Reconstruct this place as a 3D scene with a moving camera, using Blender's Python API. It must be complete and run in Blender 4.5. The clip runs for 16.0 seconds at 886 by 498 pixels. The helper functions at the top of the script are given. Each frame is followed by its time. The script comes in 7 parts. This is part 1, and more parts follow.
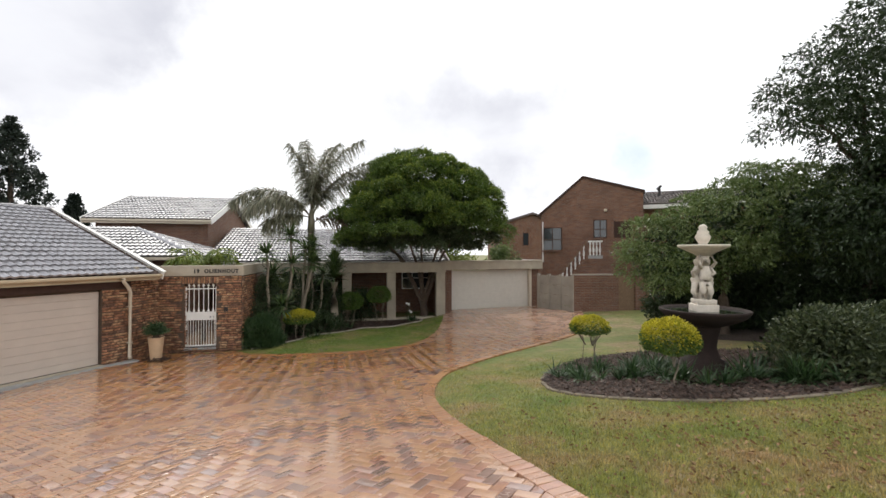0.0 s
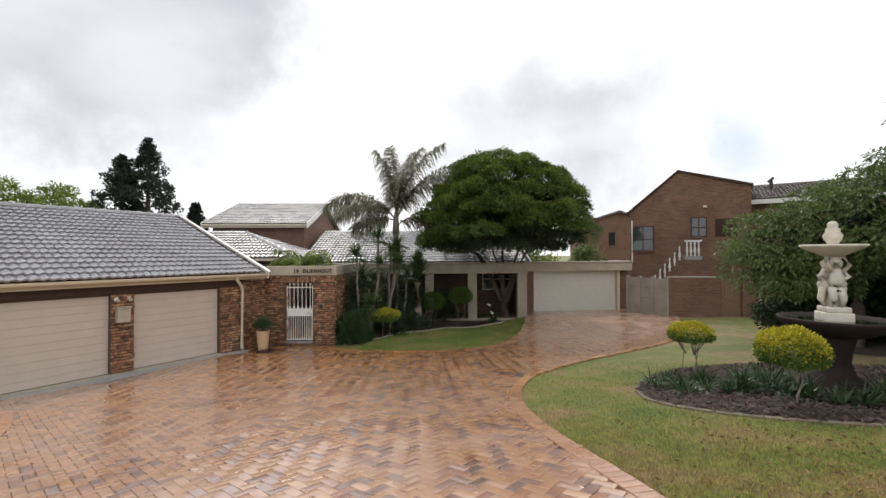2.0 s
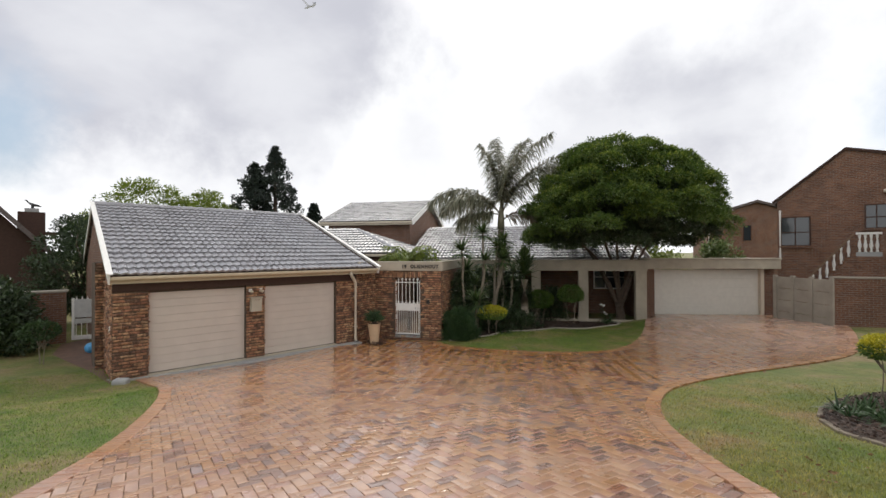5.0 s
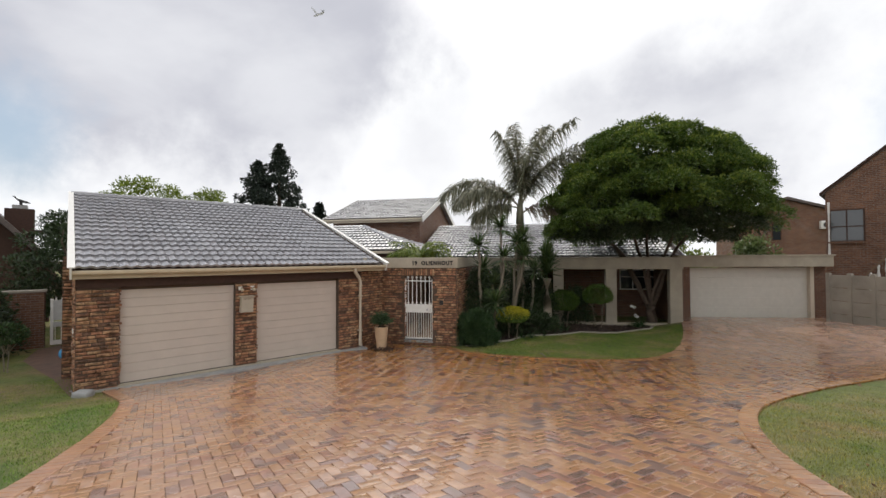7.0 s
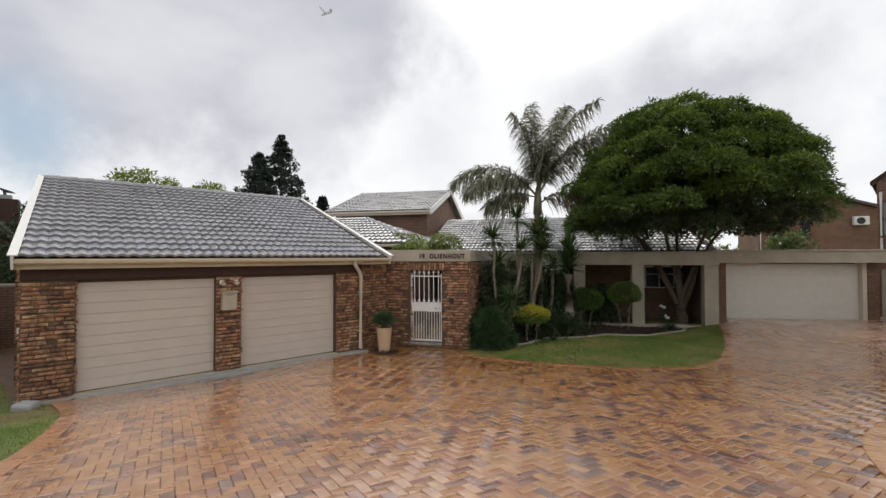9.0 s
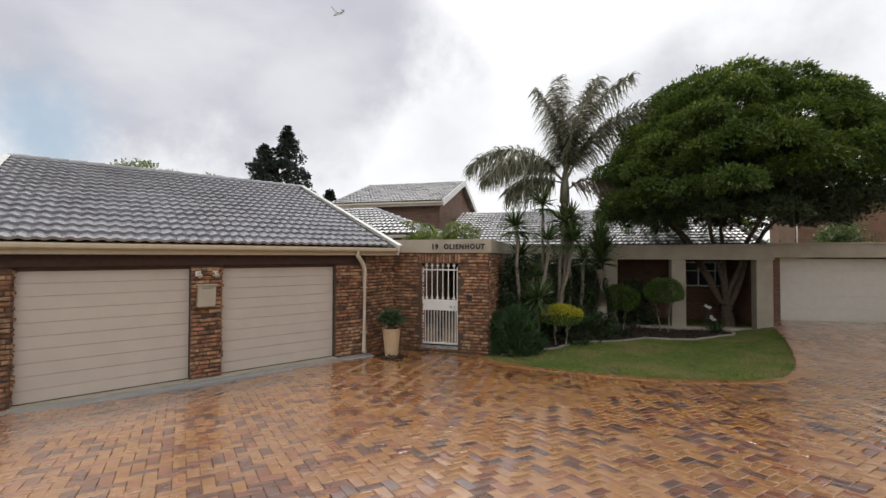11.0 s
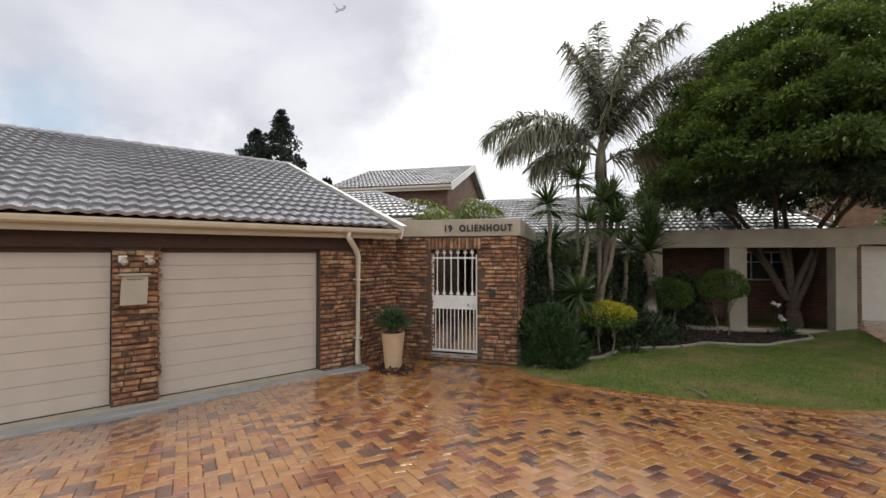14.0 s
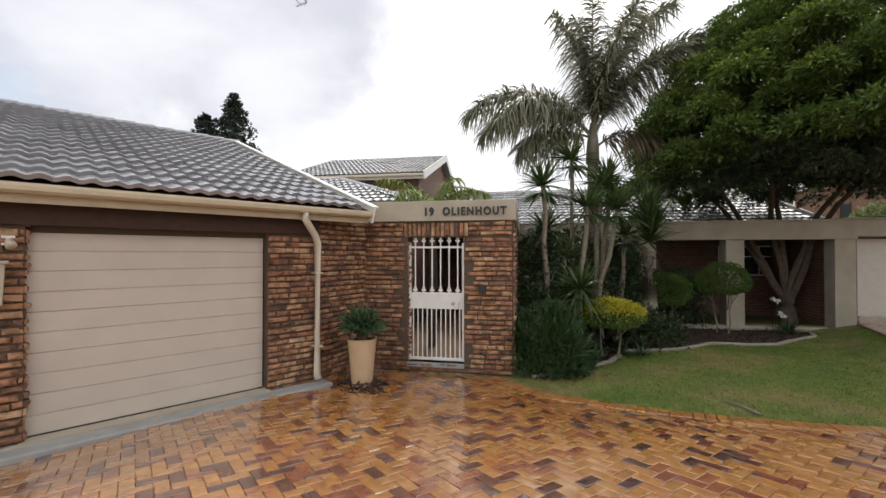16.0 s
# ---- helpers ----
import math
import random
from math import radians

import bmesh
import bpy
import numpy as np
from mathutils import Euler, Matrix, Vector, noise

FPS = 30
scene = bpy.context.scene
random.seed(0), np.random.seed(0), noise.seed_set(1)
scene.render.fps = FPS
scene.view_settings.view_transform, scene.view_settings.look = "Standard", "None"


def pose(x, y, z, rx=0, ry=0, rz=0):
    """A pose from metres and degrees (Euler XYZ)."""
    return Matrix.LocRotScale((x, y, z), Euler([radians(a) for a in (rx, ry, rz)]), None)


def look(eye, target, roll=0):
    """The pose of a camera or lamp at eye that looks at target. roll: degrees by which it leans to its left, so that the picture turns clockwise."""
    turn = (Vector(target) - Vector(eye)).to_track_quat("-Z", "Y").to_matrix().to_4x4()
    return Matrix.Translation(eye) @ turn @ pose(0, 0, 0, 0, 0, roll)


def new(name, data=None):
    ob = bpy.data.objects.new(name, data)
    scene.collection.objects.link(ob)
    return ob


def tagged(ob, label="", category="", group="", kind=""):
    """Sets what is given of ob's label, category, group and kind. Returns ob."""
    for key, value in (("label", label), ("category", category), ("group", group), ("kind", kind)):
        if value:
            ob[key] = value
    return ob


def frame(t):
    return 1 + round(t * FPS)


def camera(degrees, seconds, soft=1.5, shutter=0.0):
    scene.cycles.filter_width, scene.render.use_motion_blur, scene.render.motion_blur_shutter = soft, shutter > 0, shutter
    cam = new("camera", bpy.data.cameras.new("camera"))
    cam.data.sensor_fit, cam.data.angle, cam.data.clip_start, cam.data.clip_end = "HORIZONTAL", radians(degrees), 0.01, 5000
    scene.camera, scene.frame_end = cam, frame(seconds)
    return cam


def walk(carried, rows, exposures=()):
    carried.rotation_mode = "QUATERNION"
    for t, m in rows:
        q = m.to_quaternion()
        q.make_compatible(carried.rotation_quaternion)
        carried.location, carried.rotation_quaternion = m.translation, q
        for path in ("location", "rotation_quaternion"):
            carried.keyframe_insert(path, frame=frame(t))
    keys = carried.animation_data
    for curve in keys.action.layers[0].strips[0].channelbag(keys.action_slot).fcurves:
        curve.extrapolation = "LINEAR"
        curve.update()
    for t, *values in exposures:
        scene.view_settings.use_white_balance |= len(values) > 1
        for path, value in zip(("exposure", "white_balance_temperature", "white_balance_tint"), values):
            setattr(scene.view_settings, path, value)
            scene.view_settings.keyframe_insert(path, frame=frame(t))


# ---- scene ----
cam = camera(92.7, 16.0)
PATH = [
    (0, (1.528, 0.229, 3.21), (1.248, 2.209, 3.233), -0.1),
    (0.5, (1.49, 0.24, 3.208), (1.127, 2.207, 3.233), -0.2),
    (1, (1.454, 0.214, 3.213), (1.005, 2.162, 3.239), -0.1),
    (1.5, (1.419, 0.174, 3.219), (0.883, 2.1, 3.246), -0.2),
    (2, (1.4, 0.151, 3.227), (0.762, 2.046, 3.254), -0.2),
    (2.5, (1.375, 0.113, 3.229), (0.64, 1.973, 3.258), -0.2),
    (3, (1.325, 0.111, 3.247), (0.503, 1.934, 3.274), -0.1),
    (3.5, (1.273, 0.115, 3.235), (0.373, 1.901, 3.261), -0.2),
    (4, (1.179, 0.146, 3.234), (0.208, 1.894, 3.258), -0.1),
    (4.5, (1.077, 0.274, 3.213), (0.054, 1.992, 3.233), -0.2),
    (5, (0.902, 0.519, 3.169), (-0.155, 2.216, 3.184), -0.2),
    (7.5, (-0.426, 2.125, 2.748), (-1.518, 3.8, 2.791), -0.3),
    (8, (-0.621, 2.437, 2.67), (-1.72, 4.107, 2.716), -0.3),
    (8.5, (-0.818, 2.761, 2.566), (-1.926, 4.425, 2.619), -0.3),
    (9, (-1.129, 3.04, 2.617), (-2.244, 4.7, 2.653), -0.1),
    (11.5, (-2.388, 4.649, 2.339), (-3.555, 6.273, 2.371), 0.1),
    (12, (-2.598, 4.915, 2.327), (-3.771, 6.534, 2.352), 0.1),
    (12.5, (-2.905, 5.225, 2.256), (-4.079, 6.845, 2.282), 0.1),
    (13, (-3.182, 5.51, 2.203), (-4.355, 7.13, 2.227), 0.0),
    (13.5, (-3.475, 5.821, 2.144), (-4.646, 7.442, 2.167), 0.0),
    (14, (-3.78, 6.132, 2.103), (-4.946, 7.757, 2.126), 0.0),
    (14.5, (-4.057, 6.428, 2.05), (-5.211, 8.061, 2.075), 0.1),
    (15, (-4.348, 6.697, 2.004), (-5.481, 8.345, 2.026), 0.1),
    (15.5, (-4.635, 6.962, 1.938), (-5.717, 8.643, 1.967), 0.1),
    (16, (-4.886, 7.206, 1.891), (-5.909, 8.924, 1.917), 0.0),
]
walk(cam, [(t, look(eye, target, roll)) for t, eye, target, roll in PATH],
     exposures=[(0, 0.06), (2, -0.05), (3, -0.09), (5, -0.15), (7.5, -0.22), (9, -0.28), (11.5, -0.22), (13.5, -0.1), (15, 0.04), (16, 0.1)])

# ---- world, sun, exposure ----
def build_world():
    w = bpy.data.worlds.new("sky")
    scene.world = w
    w.use_nodes = True
    nt = w.node_tree
    nt.nodes.clear()
    N = nt.nodes.new
    out, bg = N("ShaderNodeOutputWorld"), N("ShaderNodeBackground")
    sky = N("ShaderNodeTexSky")
    sky.sky_type = "NISHITA"
    sky.sun_disc = False
    sky.sun_elevation, sky.sun_rotation = radians(SUN_EL), radians(-SUN_AZ)
    tc, sep = N("ShaderNodeTexCoord"), N("ShaderNodeSeparateXYZ")
    nt.links.new(tc.outputs["Generated"], sep.inputs[0])
    # cloud deck: the direction laid out on a flat layer overhead
    zc = N("ShaderNodeMath"); zc.operation = "MAXIMUM"; zc.inputs[1].default_value = 0.0
    za = N("ShaderNodeMath"); za.operation = "ADD"; za.inputs[1].default_value = 0.22
    nt.links.new(sep.outputs["Z"], zc.inputs[0]); nt.links.new(zc.outputs[0], za.inputs[0])
    dx = N("ShaderNodeMath"); dx.operation = "DIVIDE"
    dy = N("ShaderNodeMath"); dy.operation = "DIVIDE"
    nt.links.new(sep.outputs["X"], dx.inputs[0]); nt.links.new(za.outputs[0], dx.inputs[1])
    nt.links.new(sep.outputs["Y"], dy.inputs[0]); nt.links.new(za.outputs[0], dy.inputs[1])
    comb = N("ShaderNodeCombineXYZ")
    nt.links.new(dx.outputs[0], comb.inputs[0]); nt.links.new(dy.outputs[0], comb.inputs[1])

    def clouds(scale, seed, detail, lo, hi):
        mp = N("ShaderNodeMapping")
        mp.inputs["Location"].default_value = (seed, seed * 1.7, seed * 0.3)
        nt.links.new(comb.outputs[0], mp.inputs["Vector"])
        n = N("ShaderNodeTexNoise")
        n.inputs["Scale"].default_value, n.inputs["Detail"].default_value = scale, detail
        n.inputs["Roughness"].default_value = 0.5
        n.inputs["Distortion"].default_value = 0.2
        nt.links.new(mp.outputs[0], n.inputs["Vector"])
        r = N("ShaderNodeMapRange")
        r.interpolation_type = "SMOOTHSTEP"
        r.inputs["From Min"].default_value, r.inputs["From Max"].default_value = lo, hi
        nt.links.new(n.outputs["Fac"], r.inputs["Value"])
        return r.outputs[0]

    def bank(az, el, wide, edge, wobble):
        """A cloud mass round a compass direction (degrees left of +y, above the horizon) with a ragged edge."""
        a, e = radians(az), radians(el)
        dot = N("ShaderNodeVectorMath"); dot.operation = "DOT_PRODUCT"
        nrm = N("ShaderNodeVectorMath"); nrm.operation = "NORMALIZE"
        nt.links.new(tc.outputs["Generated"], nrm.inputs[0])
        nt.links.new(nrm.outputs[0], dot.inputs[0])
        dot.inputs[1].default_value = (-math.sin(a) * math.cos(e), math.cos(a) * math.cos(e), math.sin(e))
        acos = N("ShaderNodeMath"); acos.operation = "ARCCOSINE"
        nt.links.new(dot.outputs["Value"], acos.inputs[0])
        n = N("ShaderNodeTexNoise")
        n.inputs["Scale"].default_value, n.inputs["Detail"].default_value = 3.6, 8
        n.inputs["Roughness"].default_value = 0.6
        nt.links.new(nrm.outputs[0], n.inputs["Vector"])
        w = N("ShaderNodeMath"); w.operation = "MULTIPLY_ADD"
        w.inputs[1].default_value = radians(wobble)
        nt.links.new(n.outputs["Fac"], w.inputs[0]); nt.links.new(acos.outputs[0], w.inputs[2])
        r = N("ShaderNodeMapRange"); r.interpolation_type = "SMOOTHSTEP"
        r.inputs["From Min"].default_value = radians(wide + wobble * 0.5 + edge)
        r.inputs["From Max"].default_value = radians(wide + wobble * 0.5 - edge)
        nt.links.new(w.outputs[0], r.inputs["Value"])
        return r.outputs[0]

    def either(a, b):
        m = N("ShaderNodeMath"); m.operation = "MAXIMUM"
        nt.links.new(a, m.inputs[0]); nt.links.new(b, m.inputs[1])
        return m.outputs[0]

    def times(a, k):
        m = N("ShaderNodeMath"); m.operation = "MULTIPLY"
        nt.links.new(a, m.inputs[0])
        m.inputs[1].default_value = k
        return m.outputs[0]

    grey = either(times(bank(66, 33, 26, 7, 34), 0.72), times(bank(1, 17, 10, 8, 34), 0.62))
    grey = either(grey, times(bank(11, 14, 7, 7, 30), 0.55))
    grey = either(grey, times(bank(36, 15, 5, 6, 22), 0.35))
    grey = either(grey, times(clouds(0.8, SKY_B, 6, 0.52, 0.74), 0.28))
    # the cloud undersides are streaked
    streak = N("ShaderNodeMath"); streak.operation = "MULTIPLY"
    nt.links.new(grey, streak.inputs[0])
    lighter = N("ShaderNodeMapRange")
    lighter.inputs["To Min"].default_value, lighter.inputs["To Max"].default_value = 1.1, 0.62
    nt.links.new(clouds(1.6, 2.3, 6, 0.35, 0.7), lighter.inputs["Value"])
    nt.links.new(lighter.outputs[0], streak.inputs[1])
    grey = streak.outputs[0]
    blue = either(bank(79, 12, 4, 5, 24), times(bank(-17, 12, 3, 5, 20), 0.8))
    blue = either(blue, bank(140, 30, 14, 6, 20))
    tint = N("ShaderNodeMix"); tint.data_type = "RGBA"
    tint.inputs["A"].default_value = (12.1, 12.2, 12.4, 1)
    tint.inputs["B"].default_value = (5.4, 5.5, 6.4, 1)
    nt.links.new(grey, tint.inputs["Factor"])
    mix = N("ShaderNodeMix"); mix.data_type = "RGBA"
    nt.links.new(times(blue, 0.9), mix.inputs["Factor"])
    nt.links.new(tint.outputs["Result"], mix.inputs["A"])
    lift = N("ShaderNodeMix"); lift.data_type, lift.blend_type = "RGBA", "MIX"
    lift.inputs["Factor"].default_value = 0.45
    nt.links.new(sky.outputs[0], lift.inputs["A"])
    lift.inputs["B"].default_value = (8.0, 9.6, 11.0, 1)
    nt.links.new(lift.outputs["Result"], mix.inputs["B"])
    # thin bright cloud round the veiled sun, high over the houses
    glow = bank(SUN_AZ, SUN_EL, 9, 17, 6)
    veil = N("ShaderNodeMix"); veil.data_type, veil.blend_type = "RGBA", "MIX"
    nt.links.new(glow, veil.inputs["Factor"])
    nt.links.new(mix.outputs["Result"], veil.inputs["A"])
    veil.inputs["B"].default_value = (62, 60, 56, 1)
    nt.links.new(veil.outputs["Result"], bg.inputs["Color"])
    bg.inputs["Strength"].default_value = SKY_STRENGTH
    nt.links.new(bg.outputs[0], out.inputs[0])


SKY_B, SKY_STRENGTH = 7.4, 0.1
SUN_AZ, SUN_EL = 17, 47      # degrees left of +y, degrees up
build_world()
sun = new("sun", bpy.data.lights.new("sun", "SUN"))
sun.data.energy, sun.data.angle, sun.data.color = 1.0, radians(14), (1.0, 0.95, 0.87)
sun.matrix_world = look((-math.sin(radians(SUN_AZ)) * 40, math.cos(radians(SUN_AZ)) * 40, math.tan(radians(SUN_EL)) * 40), (0, 0, 0))

# ---- helpers for building ----
R = random.Random(7)


def part(name, bm, material, parent=None, label="", smooth=False):
    me = bpy.data.meshes.new(name)
    bm.to_mesh(me)
    bm.free()
    me.materials.append(material)
    if smooth:
        for p in me.polygons:
            p.use_smooth = True
    ob = new(name, me)
    if parent:
        ob.parent = parent
    if label:
        ob["label"] = label
    return ob


def raw(name, verts, faces, material, parent=None, label="", smooth=False):
    me = bpy.data.meshes.new(name)
    me.from_pydata([tuple(v) for v in verts], [], faces)
    me.materials.append(material)
    if smooth:
        for p in me.polygons:
            p.use_smooth = True
    ob = new(name, me)
    if parent:
        ob.parent = parent
    if label:
        ob["label"] = label
    return ob


def base(name, m, label="", category="", group="", kind=""):
    ob = new(name)
    ob.empty_display_size = 0.2
    ob.matrix_world = m
    return tagged(ob, label, category, group, kind)


def box(x0, x1, y0, y1, z0, z1, bm=None, bevel=0.0):
    bm = bm or bmesh.new()
    r = bmesh.ops.create_cube(bm, size=1.0, matrix=Matrix.Translation(((x0 + x1) / 2, (y0 + y1) / 2, (z0 + z1) / 2)) @ Matrix.Diagonal((x1 - x0, y1 - y0, z1 - z0, 1)))
    if bevel:
        es = list({e for v in r["verts"] for e in v.link_edges})
        bmesh.ops.bevel(bm, geom=es, offset=bevel, segments=2, affect="EDGES", profile=0.5)
    return bm


def prism(poly, y0, y1, bm=None):
    """A slab whose outline, in x and z, is given."""
    bm = bm or bmesh.new()
    a = [bm.verts.new((x, y0, z)) for x, z in poly]
    b = [bm.verts.new((x, y1, z)) for x, z in poly]
    bm.faces.new(a)
    bm.faces.new(b[::-1])
    n = len(poly)
    for i in range(n):
        bm.faces.new((a[i], b[i], b[(i + 1) % n], a[(i + 1) % n]))
    bmesh.ops.recalc_face_normals(bm, faces=bm.faces)
    return bm


def lathe(profile, seg=24, bm=None, at=(0, 0, 0), wobble=0.0):
    bm = bm or bmesh.new()
    rings = []
    for r, z in profile:
        ring = []
        for i in range(seg):
            a = 2 * math.pi * i / seg
            k = r * (1 + wobble * math.sin(3 * a + z * 9))
            ring.append(bm.verts.new((at[0] + k * math.cos(a), at[1] + k * math.sin(a), at[2] + z)))
        rings.append(ring)
    for a, b in zip(rings, rings[1:]):
        for i in range(seg):
            bm.faces.new((a[i], a[(i + 1) % seg], b[(i + 1) % seg], b[i]))
    bm.faces.new(rings[0][::-1])
    bm.faces.new(rings[-1])
    return bm


def tube(points, radii, seg=8, bm=None):
    """A round limb along points with a radius at each."""
    bm = bm or bmesh.new()
    pts = [Vector(p) for p in points]
    rings = []
    for i, p in enumerate(pts):
        d = (pts[min(i + 1, len(pts) - 1)] - pts[max(i - 1, 0)]).normalized()
        q = d.to_track_quat("Z", "Y")
        ring = []
        for k in range(seg):
            a = 2 * math.pi * k / seg
            ring.append(bm.verts.new(p + q @ Vector((radii[i] * math.cos(a), radii[i] * math.sin(a), 0))))
        rings.append(ring)
    for a, b in zip(rings, rings[1:]):
        for k in range(seg):
            bm.faces.new((a[k], a[(k + 1) % seg], b[(k + 1) % seg], b[k]))
    bm.faces.new(rings[0][::-1])
    bm.faces.new(rings[-1])
    return bm


def heading(x, y, z, deg):
    """A frame whose x runs along the compass line deg, y to its left, z up."""
    return pose(x, y, z, 0, 0, deg)


def smooth01(a, b, v):
    t = min(1, max(0, (v - a) / (b - a)))
    return t * t * (3 - 2 * t)


def gz(x, y):
    """The height of the ground: it falls from the street to the houses and flattens there."""
    p = 1.6 + 0.09 * x - 0.11 * y
    p = 2.3 - math.log1p(math.exp(2.5 * (2.3 - p))) / 2.5 if p > -8 else p
    dip = 0.16 * smooth01(-8.6, -10.6, x) * smooth01(11.5, 8.0, y) * smooth01(1.5, 5.0, y)
    dip += 0.13 * math.exp(-((x + 8.3) ** 2 + (y - 13.0) ** 2) / 5.0)
    return math.log1p(math.exp(3 * p)) / 3 - 0.1 - dip + 0.3 * smooth01(-2.7, -0.7, x) * smooth01(17, 22, y)


# ---- materials ----
def material(name, rough=0.6, metal=0.0, spec=0.5, coat=0.0):
    m = bpy.data.materials.new(name)
    m.use_nodes = True
    nt = m.node_tree
    b = nt.nodes["Principled BSDF"]
    b.inputs["Roughness"].default_value = rough
    b.inputs["Metallic"].default_value = metal
    b.inputs["Specular IOR Level"].default_value = spec
    b.inputs["Coat Weight"].default_value = coat
    b.inputs["Coat Roughness"].default_value = 0.2
    return m, nt, b


def ramp(nt, fac, stops, mode="LINEAR"):
    r = nt.nodes.new("ShaderNodeValToRGB")
    r.color_ramp.interpolation = mode
    while len(r.color_ramp.elements) < len(stops):
        r.color_ramp.elements.new(0.5)
    for e, (p, c) in zip(r.color_ramp.elements, stops):
        e.position, e.color = p, (*c, 1)
    nt.links.new(fac, r.inputs[0])
    return r.outputs[0]


def noise_tex(nt, scale, detail=4, rough=0.55, coord="Object", stretch=None):
    tc = nt.nodes.new("ShaderNodeTexCoord")
    src = tc.outputs[coord]
    if coord == "World":
        src = nt.nodes.new("ShaderNodeNewGeometry").outputs["Position"]
    if stretch:
        mp = nt.nodes.new("ShaderNodeMapping")
        mp.inputs["Scale"].default_value = stretch
        nt.links.new(src, mp.inputs[0])
        src = mp.outputs[0]
    n = nt.nodes.new("ShaderNodeTexNoise")
    n.inputs["Scale"].default_value, n.inputs["Detail"].default_value, n.inputs["Roughness"].default_value = scale, detail, rough
    nt.links.new(src, n.inputs["Vector"])
    return n.outputs["Fac"]


def position_noise(nt, scale, detail=4, rough=0.55):
    g = nt.nodes.new("ShaderNodeNewGeometry")
    n = nt.nodes.new("ShaderNodeTexNoise")
    n.inputs["Scale"].default_value, n.inputs["Detail"].default_value, n.inputs["Roughness"].default_value = scale, detail, rough
    nt.links.new(g.outputs["Position"], n.inputs["Vector"])
    return n.outputs["Fac"]


def mixed(nt, fac, a, b, mode="MIX"):
    m = nt.nodes.new("ShaderNodeMix")
    m.data_type, m.blend_type = "RGBA", mode
    for sock, v in (("Factor", fac), ("A", a), ("B", b)):
        if isinstance(v, (int, float)):
            m.inputs[sock].default_value = v
        elif isinstance(v, tuple):
            m.inputs[sock].default_value = (*v, 1)
        else:
            nt.links.new(v, m.inputs[sock])
    return m.outputs["Result"]


def bump(nt, b, height, strength=0.3, dist=0.01):
    n = nt.nodes.new("ShaderNodeBump")
    n.inputs["Strength"].default_value, n.inputs["Distance"].default_value = strength, dist
    nt.links.new(height, n.inputs["Height"])
    nt.links.new(n.outputs[0], b.inputs["Normal"])


def plain(name, c, rough=0.6, metal=0.0, vary=0.12, scale=6, fine=60, bumpy=0.15, coat=0.0, dist=0.004):
    """Paint, plaster, metal: one colour with two scales of variation."""
    m, nt, b = material(name, rough, metal, coat=coat)
    lo = tuple(v * (1 - vary) for v in c)
    hi = tuple(min(1, v * (1 + vary * 0.6)) for v in c)
    col = ramp(nt, position_noise(nt, scale, 5), [(0.3, lo), (0.7, hi)])
    f = position_noise(nt, fine, 3)
    col = mixed(nt, 0.25, col, ramp(nt, f, [(0.3, lo), (0.7, hi)]))
    nt.links.new(col, b.inputs["Base Color"])
    if bumpy:
        bump(nt, b, f, bumpy, dist)
    return m


